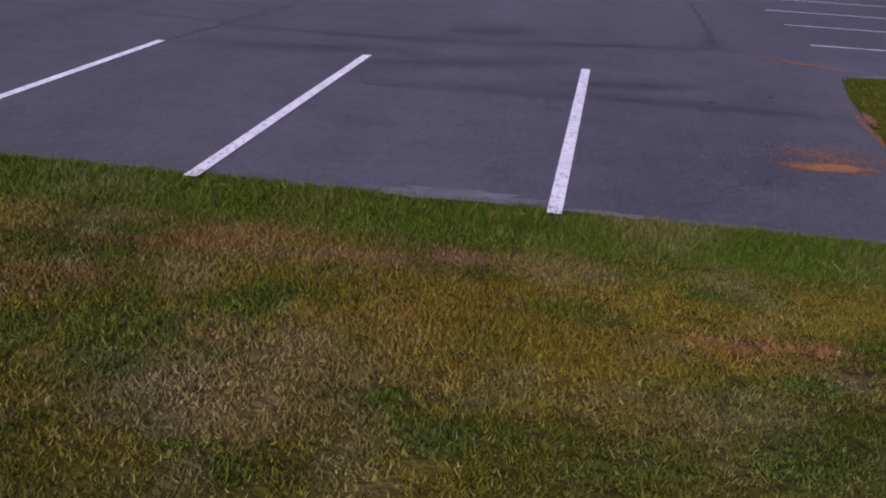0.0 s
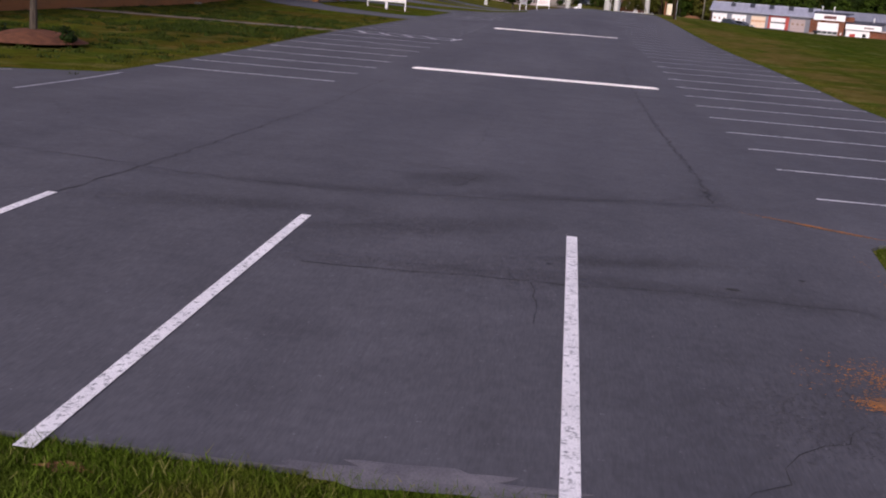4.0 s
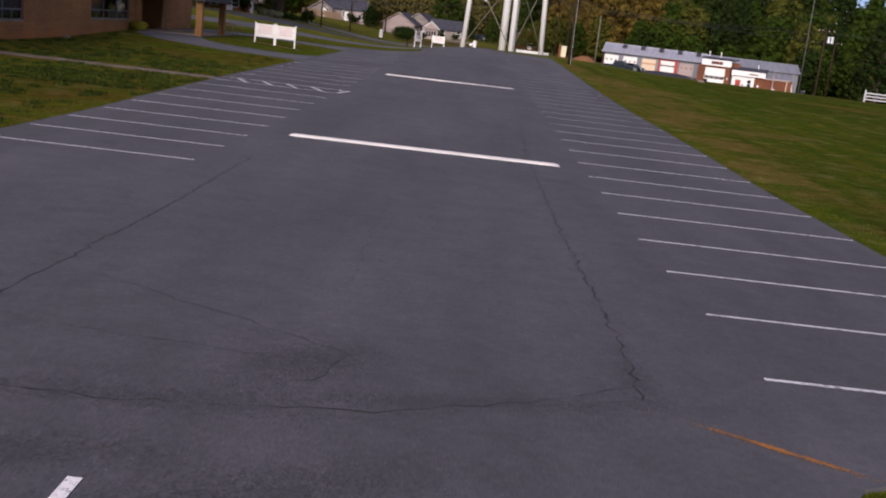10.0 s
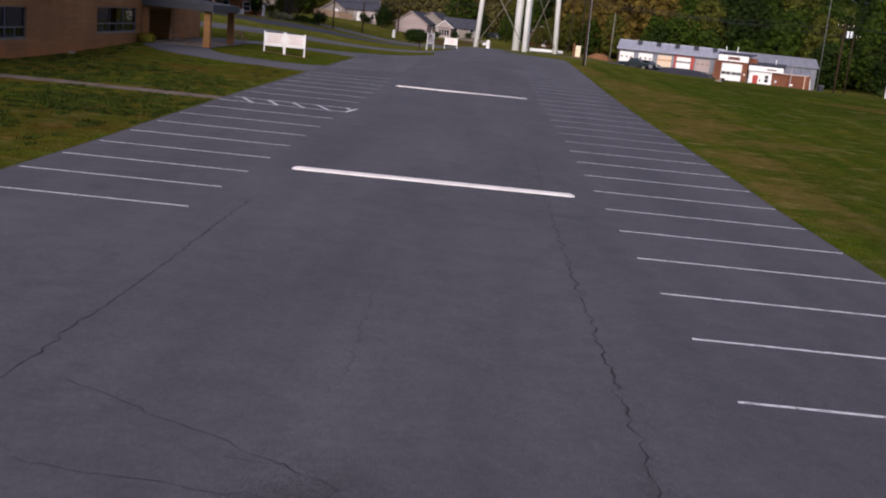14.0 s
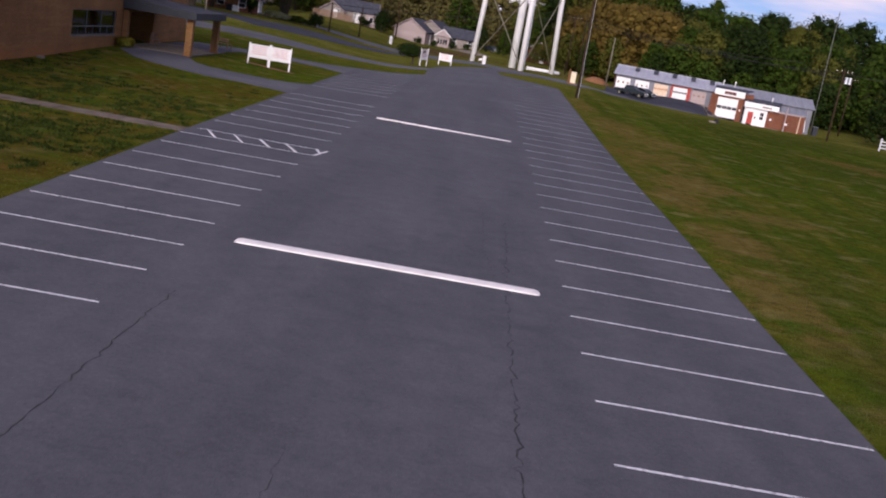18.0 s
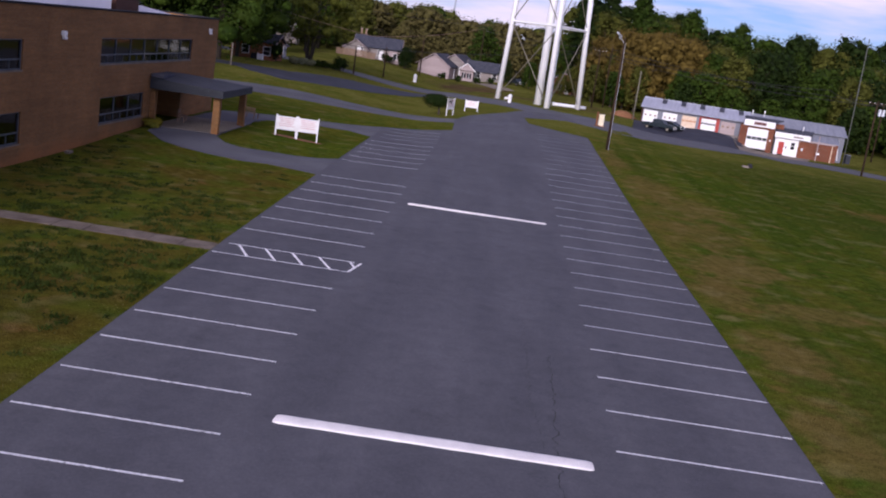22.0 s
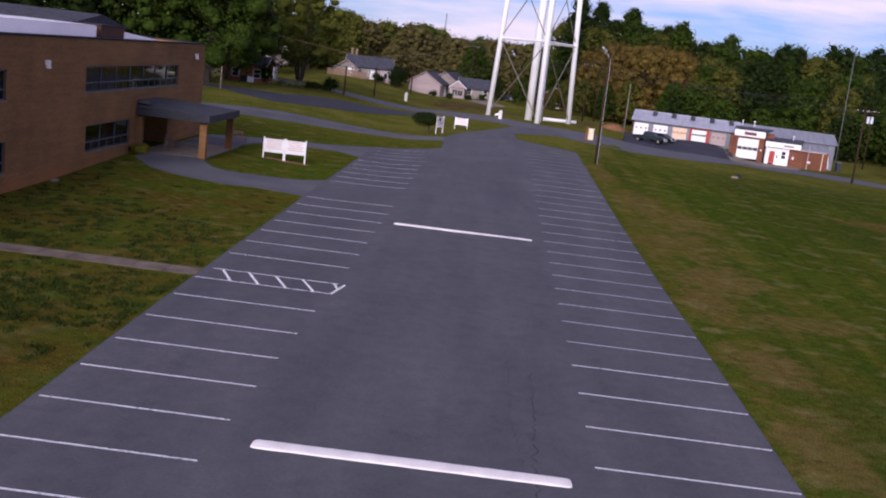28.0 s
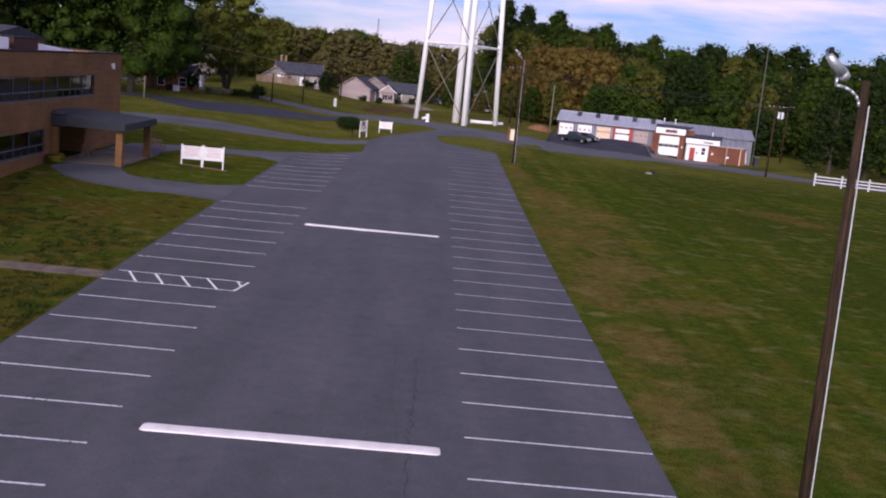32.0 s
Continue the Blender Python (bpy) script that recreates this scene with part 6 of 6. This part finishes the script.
rail = thing("rail_fence", 43.7, 110.5, rise(43.7, 110.5), "white post-and-rail fence at the edge of the field", "fence", turn=-14)
for i in range(8):
    part("post", soft_box(3.0 * i - 0.09, 3.0 * i + 0.09, -0.09, 0.09, -0.3, 1.35, 0.015), M_FENCE_WHITE, rail)
    part("post_cap", soft_box(3.0 * i - 0.12, 3.0 * i + 0.12, -0.12, 0.12, 1.351, 1.42, 0.015), M_FENCE_WHITE, rail)
    if i < 7:
        for z in (0.35, 0.72, 1.08):
            part("rail", soft_box(3.0 * i + 0.092, 3.0 * i + 2.908, -0.03, 0.03, z - 0.07, z + 0.07, 0.01), M_FENCE_WHITE, rail)
junk = thing("drain_cap", 21.8, 99.6, rise(21.8, 99.6), "small pale concrete drain with a dark lid on the grass", "drain")
part("collar", one_tube((0, 0, -0.1), (0, 0, 0.12), 0.4, 0.34, 16), M_CONCRETE, junk)
part("lid", one_tube((0.42, 0, 0.0), (0.42, 0, 0.36), 0.26, 0.22, 12), M_DARK, junk)


# ---- trees and shrubs ----
def blob(seed):
    """A small ragged ball of 20 faces: the dense inside of a leaf clump."""
    bm = bmesh.new()
    bmesh.ops.create_icosphere(bm, subdivisions=1, radius=1.0)
    v = np.array([tuple(p.co * (1 + 0.45 * noise.noise(p.co * 2.2 + Vector((seed * 3.1, 0, 0))))) for p in bm.verts])
    f = np.array([[q.index for q in p.verts] for p in bm.faces])
    bm.free()
    return v, f


BLOBS = [blob(k) for k in range(6)]


def leaf_cloud(rnd, lobes, count, size, core=0.8):
    """Folded leaf sprigs strewn through and round the lobes, over a ragged dense core in each lobe."""
    r = np.random.RandomState(rnd.randint(0, 10 ** 6))
    L = np.array(lobes)
    w = L[:, 3] ** 2
    p = r.choice(len(L), count, p=w / w.sum())
    d = r.normal(0, 1, (count, 3)) + (0, 0, 0.2)
    d /= np.linalg.norm(d, axis=1)[:, None]
    rad = L[p, 3] * (0.5 + 1.55 * r.rand(count) ** 1.3)
    c = L[p, :3] + d * rad[:, None] * np.stack([np.ones(count), np.ones(count), L[p, 4]], 1)
    s = (size * r.uniform(0.5, 1.4, count))[:, None]
    hub = c - L[:, :3].mean(0)
    hub /= np.linalg.norm(hub, axis=1)[:, None] + 1e-6
    t = d * 0.75 + hub * 0.5 + r.normal(0, 0.34, (count, 3)) + (0, 0, 0.15)
    t /= np.linalg.norm(t, axis=1)[:, None]
    u = np.cross(t, r.normal(0, 1, (count, 3)))
    u /= np.linalg.norm(u, axis=1)[:, None]
    v = np.cross(t, u) * s * r.uniform(0.4, 0.9, (count, 1))
    u = u * s
    fold = t * s * r.uniform(-0.5, 0.5, (count, 1))
    verts = np.stack([c - u, c - v + fold, c + u, c + v + fold], 1).reshape(-1, 3)
    k = np.arange(count) * 4
    faces = np.stack([k, k + 1, k + 2, k, k + 2, k + 3], 1).reshape(-1, 3)
    allv, allf, base = [verts], [faces], len(verts)
    if core:
        for i, (x, y, z, rr, sq) in enumerate(lobes):
            bv, bf = BLOBS[i % 6]
            allv.append(bv * (rr * core, rr * core, rr * core * sq) + (x, y, z))
            allf.append(bf + base)
            base += len(bv)
    return np.concatenate(allv), np.concatenate(allf)


def leaf_mesh(name, soup, mat, parent):
    v, f = soup
    me = bpy.data.meshes.new(name)
    me.vertices.add(len(v))
    me.vertices.foreach_set("co", v.reshape(-1).astype(np.float32))
    me.loops.add(3 * len(f))
    me.loops.foreach_set("vertex_index", f.reshape(-1).astype(np.int32))
    me.polygons.add(len(f))
    me.polygons.foreach_set("loop_start", np.arange(0, 3 * len(f), 3, dtype=np.int32))
    me.update(calc_edges=True)
    me.materials.append(mat)
    ob = new(name, me)
    ob.parent = parent
    return ob


def tree(kind, x, y, h, width, seed, mat, label, leaves=2200, size=0.42, clear=0.22, z=None, stems=1):
    """A tapered trunk with limbs; each limb's end carries a spray of smaller leaf clumps."""
    rnd = random.Random(seed)
    t = thing(kind, x, y, (rise(x, y) if z is None else z) - 0.1, label, "tree")
    bm = bmesh.new()
    pine = kind == "pine_tree"
    tops = []
    for s in range(stems):
        a = 2 * math.pi * s / stems + 0.6
        off = 0.16 * (stems > 1)
        lean = Vector((math.cos(a), math.sin(a), 0)) * h * (0.10 if stems > 1 else 0.015)
        root = Vector((math.cos(a) * off, math.sin(a) * off, -0.3))
        mid = root + lean * 0.8 + Vector((0, 0, h * 0.42))
        top = mid + lean * 0.7 + Vector((rnd.uniform(-0.3, 0.3), rnd.uniform(-0.3, 0.3), h * 0.42))
        k = 1 / stems ** 0.5
        tube(bm, root, mid, h * 0.022 * k, h * 0.014 * k, 9)
        tube(bm, mid, top, h * 0.014 * k, h * 0.004 * k, 8)
        tops.append((root, mid, top))
    lobes = []
    limbs = 150
    for i in range(limbs):
        f = ((i + rnd.random()) / limbs) ** 0.85
        zc = h * (clear + (0.95 - clear) * f)
        out = (1 - f) ** 0.5 * 0.9 + 0.06 if pine else math.sin(math.pi * min(0.96, 0.28 + f * 0.66)) ** 0.6
        a = i * 2.4 + rnd.uniform(-0.9, 0.9)
        uneven = 1 + 0.22 * noise.noise((math.cos(a) * 1.5, math.sin(a) * 1.5, f * 3 + seed))
        reach = width * 0.46 * out * uneven * rnd.random() ** 0.38
        c = Vector((reach * math.cos(a), reach * math.sin(a), zc + rnd.uniform(-0.02, 0.02) * h))
        if i % 9 == 0:
            root, mid, top = tops[(i // 9) % stems]
            tube(bm, mid.lerp(root, 0.35) if zc < h * 0.4 else mid.lerp(top, min(0.9, max(0.0, (zc / h - 0.5) * 1.6))), c, h * 0.0055, h * 0.0015, 5)
        lobes.append((c.x, c.y, c.z, width * (0.066 if pine else 0.074) * rnd.uniform(0.6, 1.5), 0.8))
    part("trunk", bm, M_BARK, t)
    leaf_mesh("crown", leaf_cloud(rnd, lobes, leaves, size, 0.0 if clear > 0.4 else 0.78), mat, t)
    return t


KINDS = [
    tree("leafy_tree", 30, 236, 20, 13, 1, M_LEAF, "full green leafy tree at the wood's edge", 8200, 0.25, 0.08),
    tree("leafy_tree", 42, 240, 22, 13, 2, M_LEAF_DARK, "dense dark green tree in the wood", 8200, 0.25, 0.08),
    tree("pine_tree", 37, 252, 24, 9, 3, M_LEAF_DARK, "tall dark pine tree in the wood", 6400, 0.25, 0.25),
    tree("leafy_tree", 22, 222, 17, 14, 4, M_LEAF_RUST, "rust-brown spring tree at the wood's edge", 9500, 0.23, 0.06),
    tree("leafy_tree", 55, 238, 19, 12, 5, M_LEAF_OLIVE, "olive-green spring tree in the wood", 8200, 0.25, 0.08),
    tree("pine_tree", 50, 254, 23, 10, 6, M_LEAF, "tall green tree in the wood", 6400, 0.25, 0.2),
    tree("leafy_tree", -60, 430, 18, 15, 7, M_LEAF, "broad green tree beyond the field", 1900, 0.50, 0.05),
    tree("leafy_tree", -30, 435, 18, 16, 8, M_LEAF_OLIVE, "broad olive-green tree beyond the houses", 1900, 0.50, 0.05),
    tree("leafy_tree", 10, 440, 18, 15, 9, M_LEAF_DARK, "broad dark green tree at the wood edge", 1900, 0.50, 0.05),
    tree("leafy_tree", 60, 440, 17, 16, 10, M_LEAF_BUD, "broad brownish budding tree on the rise", 3600, 0.36, 0.05),
]


def again(k, x, y, scale, turn, tall=1.0):
    return copy_thing(KINDS[k], pose(x, y, rise(x, y) - 0.1 * scale, 0, 0, turn) @ Matrix.Diagonal((scale, scale, scale * tall, 1)))


rnd = random.Random(77)
# the wood behind the station, low edge first, then the tall rows behind it
for row, (yy, n, x0, x1) in enumerate(((208, 17, 30, 112), (217, 14, 36, 116), (229, 16, 40, 122), (244, 20, 12, 132), (258, 18, 8, 140))):
    for i in range(n):
        x = x0 + (x1 - x0) * (i + rnd.uniform(0.1, 0.9)) / n
        k = rnd.choice((0, 0, 1, 2, 4, 4, 5, 1)) if row > 1 else rnd.choice((0, 1, 1, 4, 0)) if row else rnd.choice((6, 8, 8, 7, 6))
        sc = rnd.uniform(0.38, 0.55) if row == 0 else rnd.uniform(0.7, 0.86) if row == 1 else rnd.uniform(0.84, 0.98) if row == 2 else rnd.uniform(1.06, 1.17)
        again(k, x, yy + rnd.uniform(-4, 4) - 0.22 * max(0, x - 60), sc, rnd.uniform(0, 360))
for x, y, sc in ((27.5, 216, 1.0), (34, 217, 0.98), (18, 226, 0.85), (30, 222, 1.02), (22, 214, 0.7), (38, 216, 0.75)):
    again(3, x, y, sc, rnd.uniform(0, 360))
for x, y, sc, k in ((24, 210, 0.5, 4), (32.5, 208, 0.48, 0), (38.5, 212, 0.66, 4), (20, 218, 0.6, 4), (17, 247, 0.96, 2), (20, 249, 1.0, 1), (23, 246, 0.98, 2), (14, 252, 0.85, 0), (27, 244, 1.0, 5), (32, 242, 0.98, 0)):
    again(k, x, y, sc, rnd.uniform(0, 360))
for i in range(20):
    again(rnd.choice((8, 8, 6)), 26 + 5 * i + rnd.uniform(-2, 2), 237 + rnd.uniform(-3, 3) - 0.22 * max(0, 5 * i - 34), rnd.uniform(0.8, 0.95), rnd.uniform(0, 360))
# trees closing the field to the right
for i in range(13):
    again(rnd.choice((0, 1, 1, 4)), 66 + 5.5 * i + rnd.uniform(-2, 2), 170 - 3.2 * i + rnd.uniform(-6, 6), rnd.uniform(0.6, 0.85), rnd.uniform(0, 360))
# between and behind the houses
for x, y, k, sc in ((-9.5, 252, 0, 0.66), (-41, 250, 4, 0.80), (-30.5, 258, 9, 0.50), (-25, 262, 9, 0.50), (-19.5, 262, 9, 0.52), (-5, 264, 9, 0.52), (0, 258, 9, 0.52), (5, 260, 4, 0.56), (-43, 250, 4, 0.8), (-50, 246, 0, 0.85), (-60, 250, 4, 0.9),
                    (10, 256, 4, 0.7), (-26, 222, 1, 0.22), (-3.5, 225, 1, 0.25), (2, 222, 0, 0.3), (15, 212, 4, 0.42), (19, 209, 0, 0.38), (6, 226, 1, 0.28), (12, 226, 4, 0.36), (9, 222, 4, 0.26)):
    again(k, x, y, sc, rnd.uniform(0, 360))
for i in range(26):
    again(rnd.choice((9, 9, 7, 9)), -84 + 4.4 * i + rnd.uniform(-2, 2), 290 + rnd.uniform(-8, 10), rnd.uniform(0.80, 0.88), rnd.uniform(0, 360))
for i in range(22):
    again(rnd.choice((9, 7, 9, 9)), -64 + 4.2 * i + rnd.uniform(-1, 1), 264 + rnd.uniform(-4, 6), rnd.uniform(0.36, 0.48), rnd.uniform(0, 360), 0.8)
for x, y, k, sc in ((-60, 200, 4, 0.7), (-70, 215, 0, 0.8), (-54, 222, 0, 0.75), (-66, 180, 1, 0.8), (-47, 214, 4, 0.5), (-82, 190, 0, 0.9), (-50, 205, 0, 0.6), (-58, 168, 0, 0.6)):
    again(k, x, y, sc, rnd.uniform(0, 360))
# a far low belt of trees that closes the horizon
for i in range(48):
    again(rnd.choice((6, 7, 7, 8, 6)), -250 + 12 * i + rnd.uniform(-5, 5), 425 + rnd.uniform(-30, 50), rnd.uniform(0.85, 1.1), rnd.uniform(0, 360))
# large trees behind the school and by the brick house
tree("shade_tree", -42.4, 131, 24, 20.5, 21, M_LEAF, "large full shade tree behind the school", 24000, 0.21, 0.125)
tree("shade_tree", -60, 114, 23, 20, 22, M_LEAF_DARK, "large dark shade tree behind the school", 9000, 0.30, 0.10)
tree("shade_tree", -50.5, 124, 20, 15, 23, M_LEAF, "green tree overhanging the brick house", 9000, 0.26, 0.10)
tree("shade_tree", -36.5, 165, 20, 13, 24, M_LEAF_SPRING, "open olive-green tree with several stems", 9500, 0.20, 0.22, stems=4)
tree("shade_tree", -80, 100, 22, 20, 25, M_LEAF_DARK, "dark tree beyond the school roof", 6000, 0.36, 0.1)
tree("shade_tree", -45.0, 151.0, 15, 15, 27, M_LEAF, "dark tree spreading over the brick house", 8000, 0.22, 0.22)
tree("blossom_tree", -48.0, 200.0, 7.0, 4.6, 28, M_LEAF_BLOSSOM, "small tree in pale pinkish blossom", 1500, 0.16, 0.3)
tree("young_tree", -19.2, 14.7, 6.0, 3.4, 26, M_LEAF, "young tree in a clay mound on the lawn", 1500, 0.10, 0.45)


def shrub(name, x, y, w, h, seed, mat, label, leaves=500, size=0.12, stem=0.0):
    rnd = random.Random(seed)
    t = thing(name, x, y, rise(x, y) - 0.04, label, "shrub")
    lobes = [(rnd.uniform(-0.3, 0.3) * w, rnd.uniform(-0.3, 0.3) * w, stem + (h - stem) * rnd.uniform(0.42, 0.62), w * rnd.uniform(0.20, 0.29), (h - stem) / w) for _ in range(7)]
    bm = bmesh.new()
    tube(bm, (0, 0, -0.1), (0, 0, stem + h * 0.3), 0.05 * w, 0.03 * w, 7)
    for l in lobes[:4]:
        tube(bm, (0, 0, stem + 0.05), l[:3], 0.025 * w, 0.01 * w, 5)
    part("stem", bm, M_BARK, t)
    leaf_mesh("foliage", leaf_cloud(rnd, lobes, leaves, size, 0.85), mat, t)
    return t


shrub("round_shrub", -10.75, 112.4, 2.7, 2.35, 31, M_LEAF_DARK, "dark clipped round shrub on a short stem beside a sign", 4500, 0.10, 0.8)
shrub("flowering_shrub", -26.8, 61.7, 0.9, 0.65, 32, M_YELLOW, "low yellow-flowering shrub against the brick wall", 700, 0.1)
shrub("flowering_shrub", -26.75, 62.35, 0.7, 0.6, 33, M_YELLOW, "low yellow-flowering shrub against the brick wall", 400, 0.1)
for i in range(6):
    shrub("hedge_shrub", -37.5 + 1.05 * i, 157 + 1.7 * i, 1.7, 1.2, 40 + i, M_LEAF_HEDGE if i < 3 else M_LEAF, "pale flowering hedge shrub below the olive tree" if i < 3 else "green hedge shrub beside the side lot", 450, 0.16)
shrub("hedge_shrub", -31.3, 166, 2.2, 2.6, 48, M_LEAF_DARK, "upright dark green hedge shrub beside the side lot", 700, 0.17)
shrub("house_shrub", -26.2, 226, 3.6, 4.6, 58, M_LEAF_DARK, "large round dark shrub beside the grey house", 1600, 0.2)
shrub("house_shrub", -30.5, 221, 2.0, 2.2, 59, M_LEAF_DARK, "small dark shrub against a house wall", 500, 0.17)
shrub("house_shrub", -39.2, 152.5, 2.0, 3.4, 49, M_LEAF_DARK, "dark upright shrub at the brick house corner", 700, 0.18)
for i, (x, y) in enumerate(((-17.5, 221), (-13.8, 221), (-9.5, 222), (-30, 228), (-6.5, 222))):
    shrub("house_shrub", x, y, 1.6, 1.5, 52 + i, M_LEAF_DARK, "small dark shrub against a house wall", 350, 0.17)

mound = thing("clay_mound", -19.2, 14.7, -0.04, "low reddish mulch mound round a young tree", "mound")
bm = bmesh.new()
rings = [[bm.verts.new(((1.5 * r + 0.1 * math.sin(5 * a)) * math.cos(a), (1.5 * r + 0.1 * math.sin(3 * a)) * math.sin(a), 0.34 * (1 - r * r))) for a in [2 * math.pi * k / 24 for k in range(24)]] for r in (1.0, 0.75, 0.5, 0.2)]
for a, b in zip(rings, rings[1:]):
    for k in range(24):
        bm.faces.new((a[k], a[(k + 1) % 24], b[(k + 1) % 24], b[k]))
bm.faces.new(rings[-1])
part("mulch", bm, M_MULCH, mound, smooth=True)
for i, (dx, dy) in enumerate(((-1.2, 0.3), (1.2, -0.2), (0.4, 1.2))):
    shrub("mound_plant", -19.2 + dx, 14.7 + dy, 0.5, 0.5, 90 + i, M_LEAF_DARK, "small dark plant on the mulch mound", 150, 0.07)


# ---- grass blades ----
def blades(name, n, place, height, width, seed, label, mat=M_BLADE):
    """Loose bent blades: place gives x and y, height and width are ranges in metres."""
    r = np.random.RandomState(seed)
    x, y = place(r, n)
    n = len(x)
    z = np.array([rise(a, b) for a, b in zip(x, y)]) - 0.04
    h = r.uniform(height[0], height[1], n) * (0.7 + 0.6 * r.rand(n) ** 2)
    w = r.uniform(width[0], width[1], n)
    a = r.uniform(0, 2 * np.pi, n)
    lean = r.uniform(0.2, 1.3, n) * h
    b = r.uniform(0, 2 * np.pi, n)
    tri = np.empty((n, 3, 3))
    tri[:, 0] = np.stack([x - w * np.cos(a), y - w * np.sin(a), z], 1)
    tri[:, 1] = np.stack([x + w * np.cos(a), y + w * np.sin(a), z], 1)
    tri[:, 2] = np.stack([x + lean * np.cos(b), y + lean * np.sin(b), z + h], 1)
    return tagged(triangles(name, tri, mat), label, "grass", kind="stuff")


def tufts(r, n, x, y, spread):
    """Gathers blades into tufts: every thirty-fourth place is a tuft's middle."""
    k = max(1, n // 34)
    i = r.randint(0, k, n)
    return x[:k][i] + r.normal(0, spread, n), y[:k][i] + r.normal(0, spread, n)


def bank_area(r, n):
    return tufts(r, n, -4.4 + 11.5 * (r.beta(2.2, 2.2, n) - 0.5) + r.normal(0, 0.8, n), -9.6 - 7.5 * r.beta(1.1, 2.0, n), 0.034)


def edge_strip(r, n):
    x, y = tufts(r, n, r.uniform(-12, 0.5, n), -9.50 - np.abs(r.normal(0, 0.34, n)), 0.04)
    return x, np.minimum(y, -9.46 + 0.10 * np.sin(1.9 * x) * np.sin(0.7 * x + 1))


def island_area(r, n):
    x, y = r.uniform(-0.2, 5.2, n), r.uniform(-9.2, -2.6, n)
    keep = x > -0.52 + 0.06 * (y + 9) + 0.05 * r.randn(n)
    return x[keep], y[keep]


def lawn_edges(r, n):
    y = r.uniform(9, 99, n)
    left = r.rand(n) < 0.5
    x = np.where(left, -14.28 - np.abs(r.normal(0, 0.5, n)), 5.28 + np.abs(r.normal(0, 0.5, n)))
    keep = ~(left & (((y > 54.5) & (y < 63.5)) | (y > 79) | ((y > 32.9) & (y < 34.5))))
    return x[keep], y[keep]


def weed_area(r, n):
    """Weeds in drifts: thick along the footpath and in a few patches, thin elsewhere."""
    drifts = ((-17.0, 38.8, 1.6, 2.6, 90), (-16.7, 29.0, 2.2, 2.4, 130), (-22.5, 41.6, 2.0, 3.2, 90), (-19.5, 27.0, 3.2, 2.6, 110), (-26.2, 45.0, 0.7, 7.0, 60), (-22.3, 34.8, 3.0, 0.8, 50), (-20.0, 20.0, 3.0, 5.0, 110))
    cx = np.concatenate([r.normal(x, sx, k) for x, y, sx, sy, k in drifts] + [r.uniform(-26, -14.6, 110)])
    cy = np.concatenate([r.normal(y, sy, k) for x, y, sx, sy, k in drifts] + [r.uniform(10, 53, 110)])
    i = r.randint(0, len(cx), n)
    x, y = cx[i] + r.normal(0, 0.15, n), cy[i] + r.normal(0, 0.15, n)
    keep = (x < -14.4) & (x > -27.2) & ~((y > 32.6) & (y < 34.1))
    return x[keep], y[keep]


blades("bank_grass", 400000, bank_area, (0.012, 0.036), (0.0025, 0.0075), 5, "patchy short green and straw grass on the bank")
blades("edge_grass", 75000, edge_strip, (0.03, 0.08), (0.003, 0.0065), 6, "longer bright green grass along the asphalt edge")
blades("island_grass", 60000, island_area, (0.02, 0.055), (0.003, 0.006), 7, "green and olive grass beside the asphalt")
blades("verge_grass", 40000, lawn_edges, (0.03, 0.08), (0.003, 0.008), 8, "uneven grass along the lot's long edges")
blades("lawn_weeds", 30000, weed_area, (0.05, 0.13), (0.018, 0.045), 9, "dark leafy weed clumps scattered over the lawn", M_WEED)
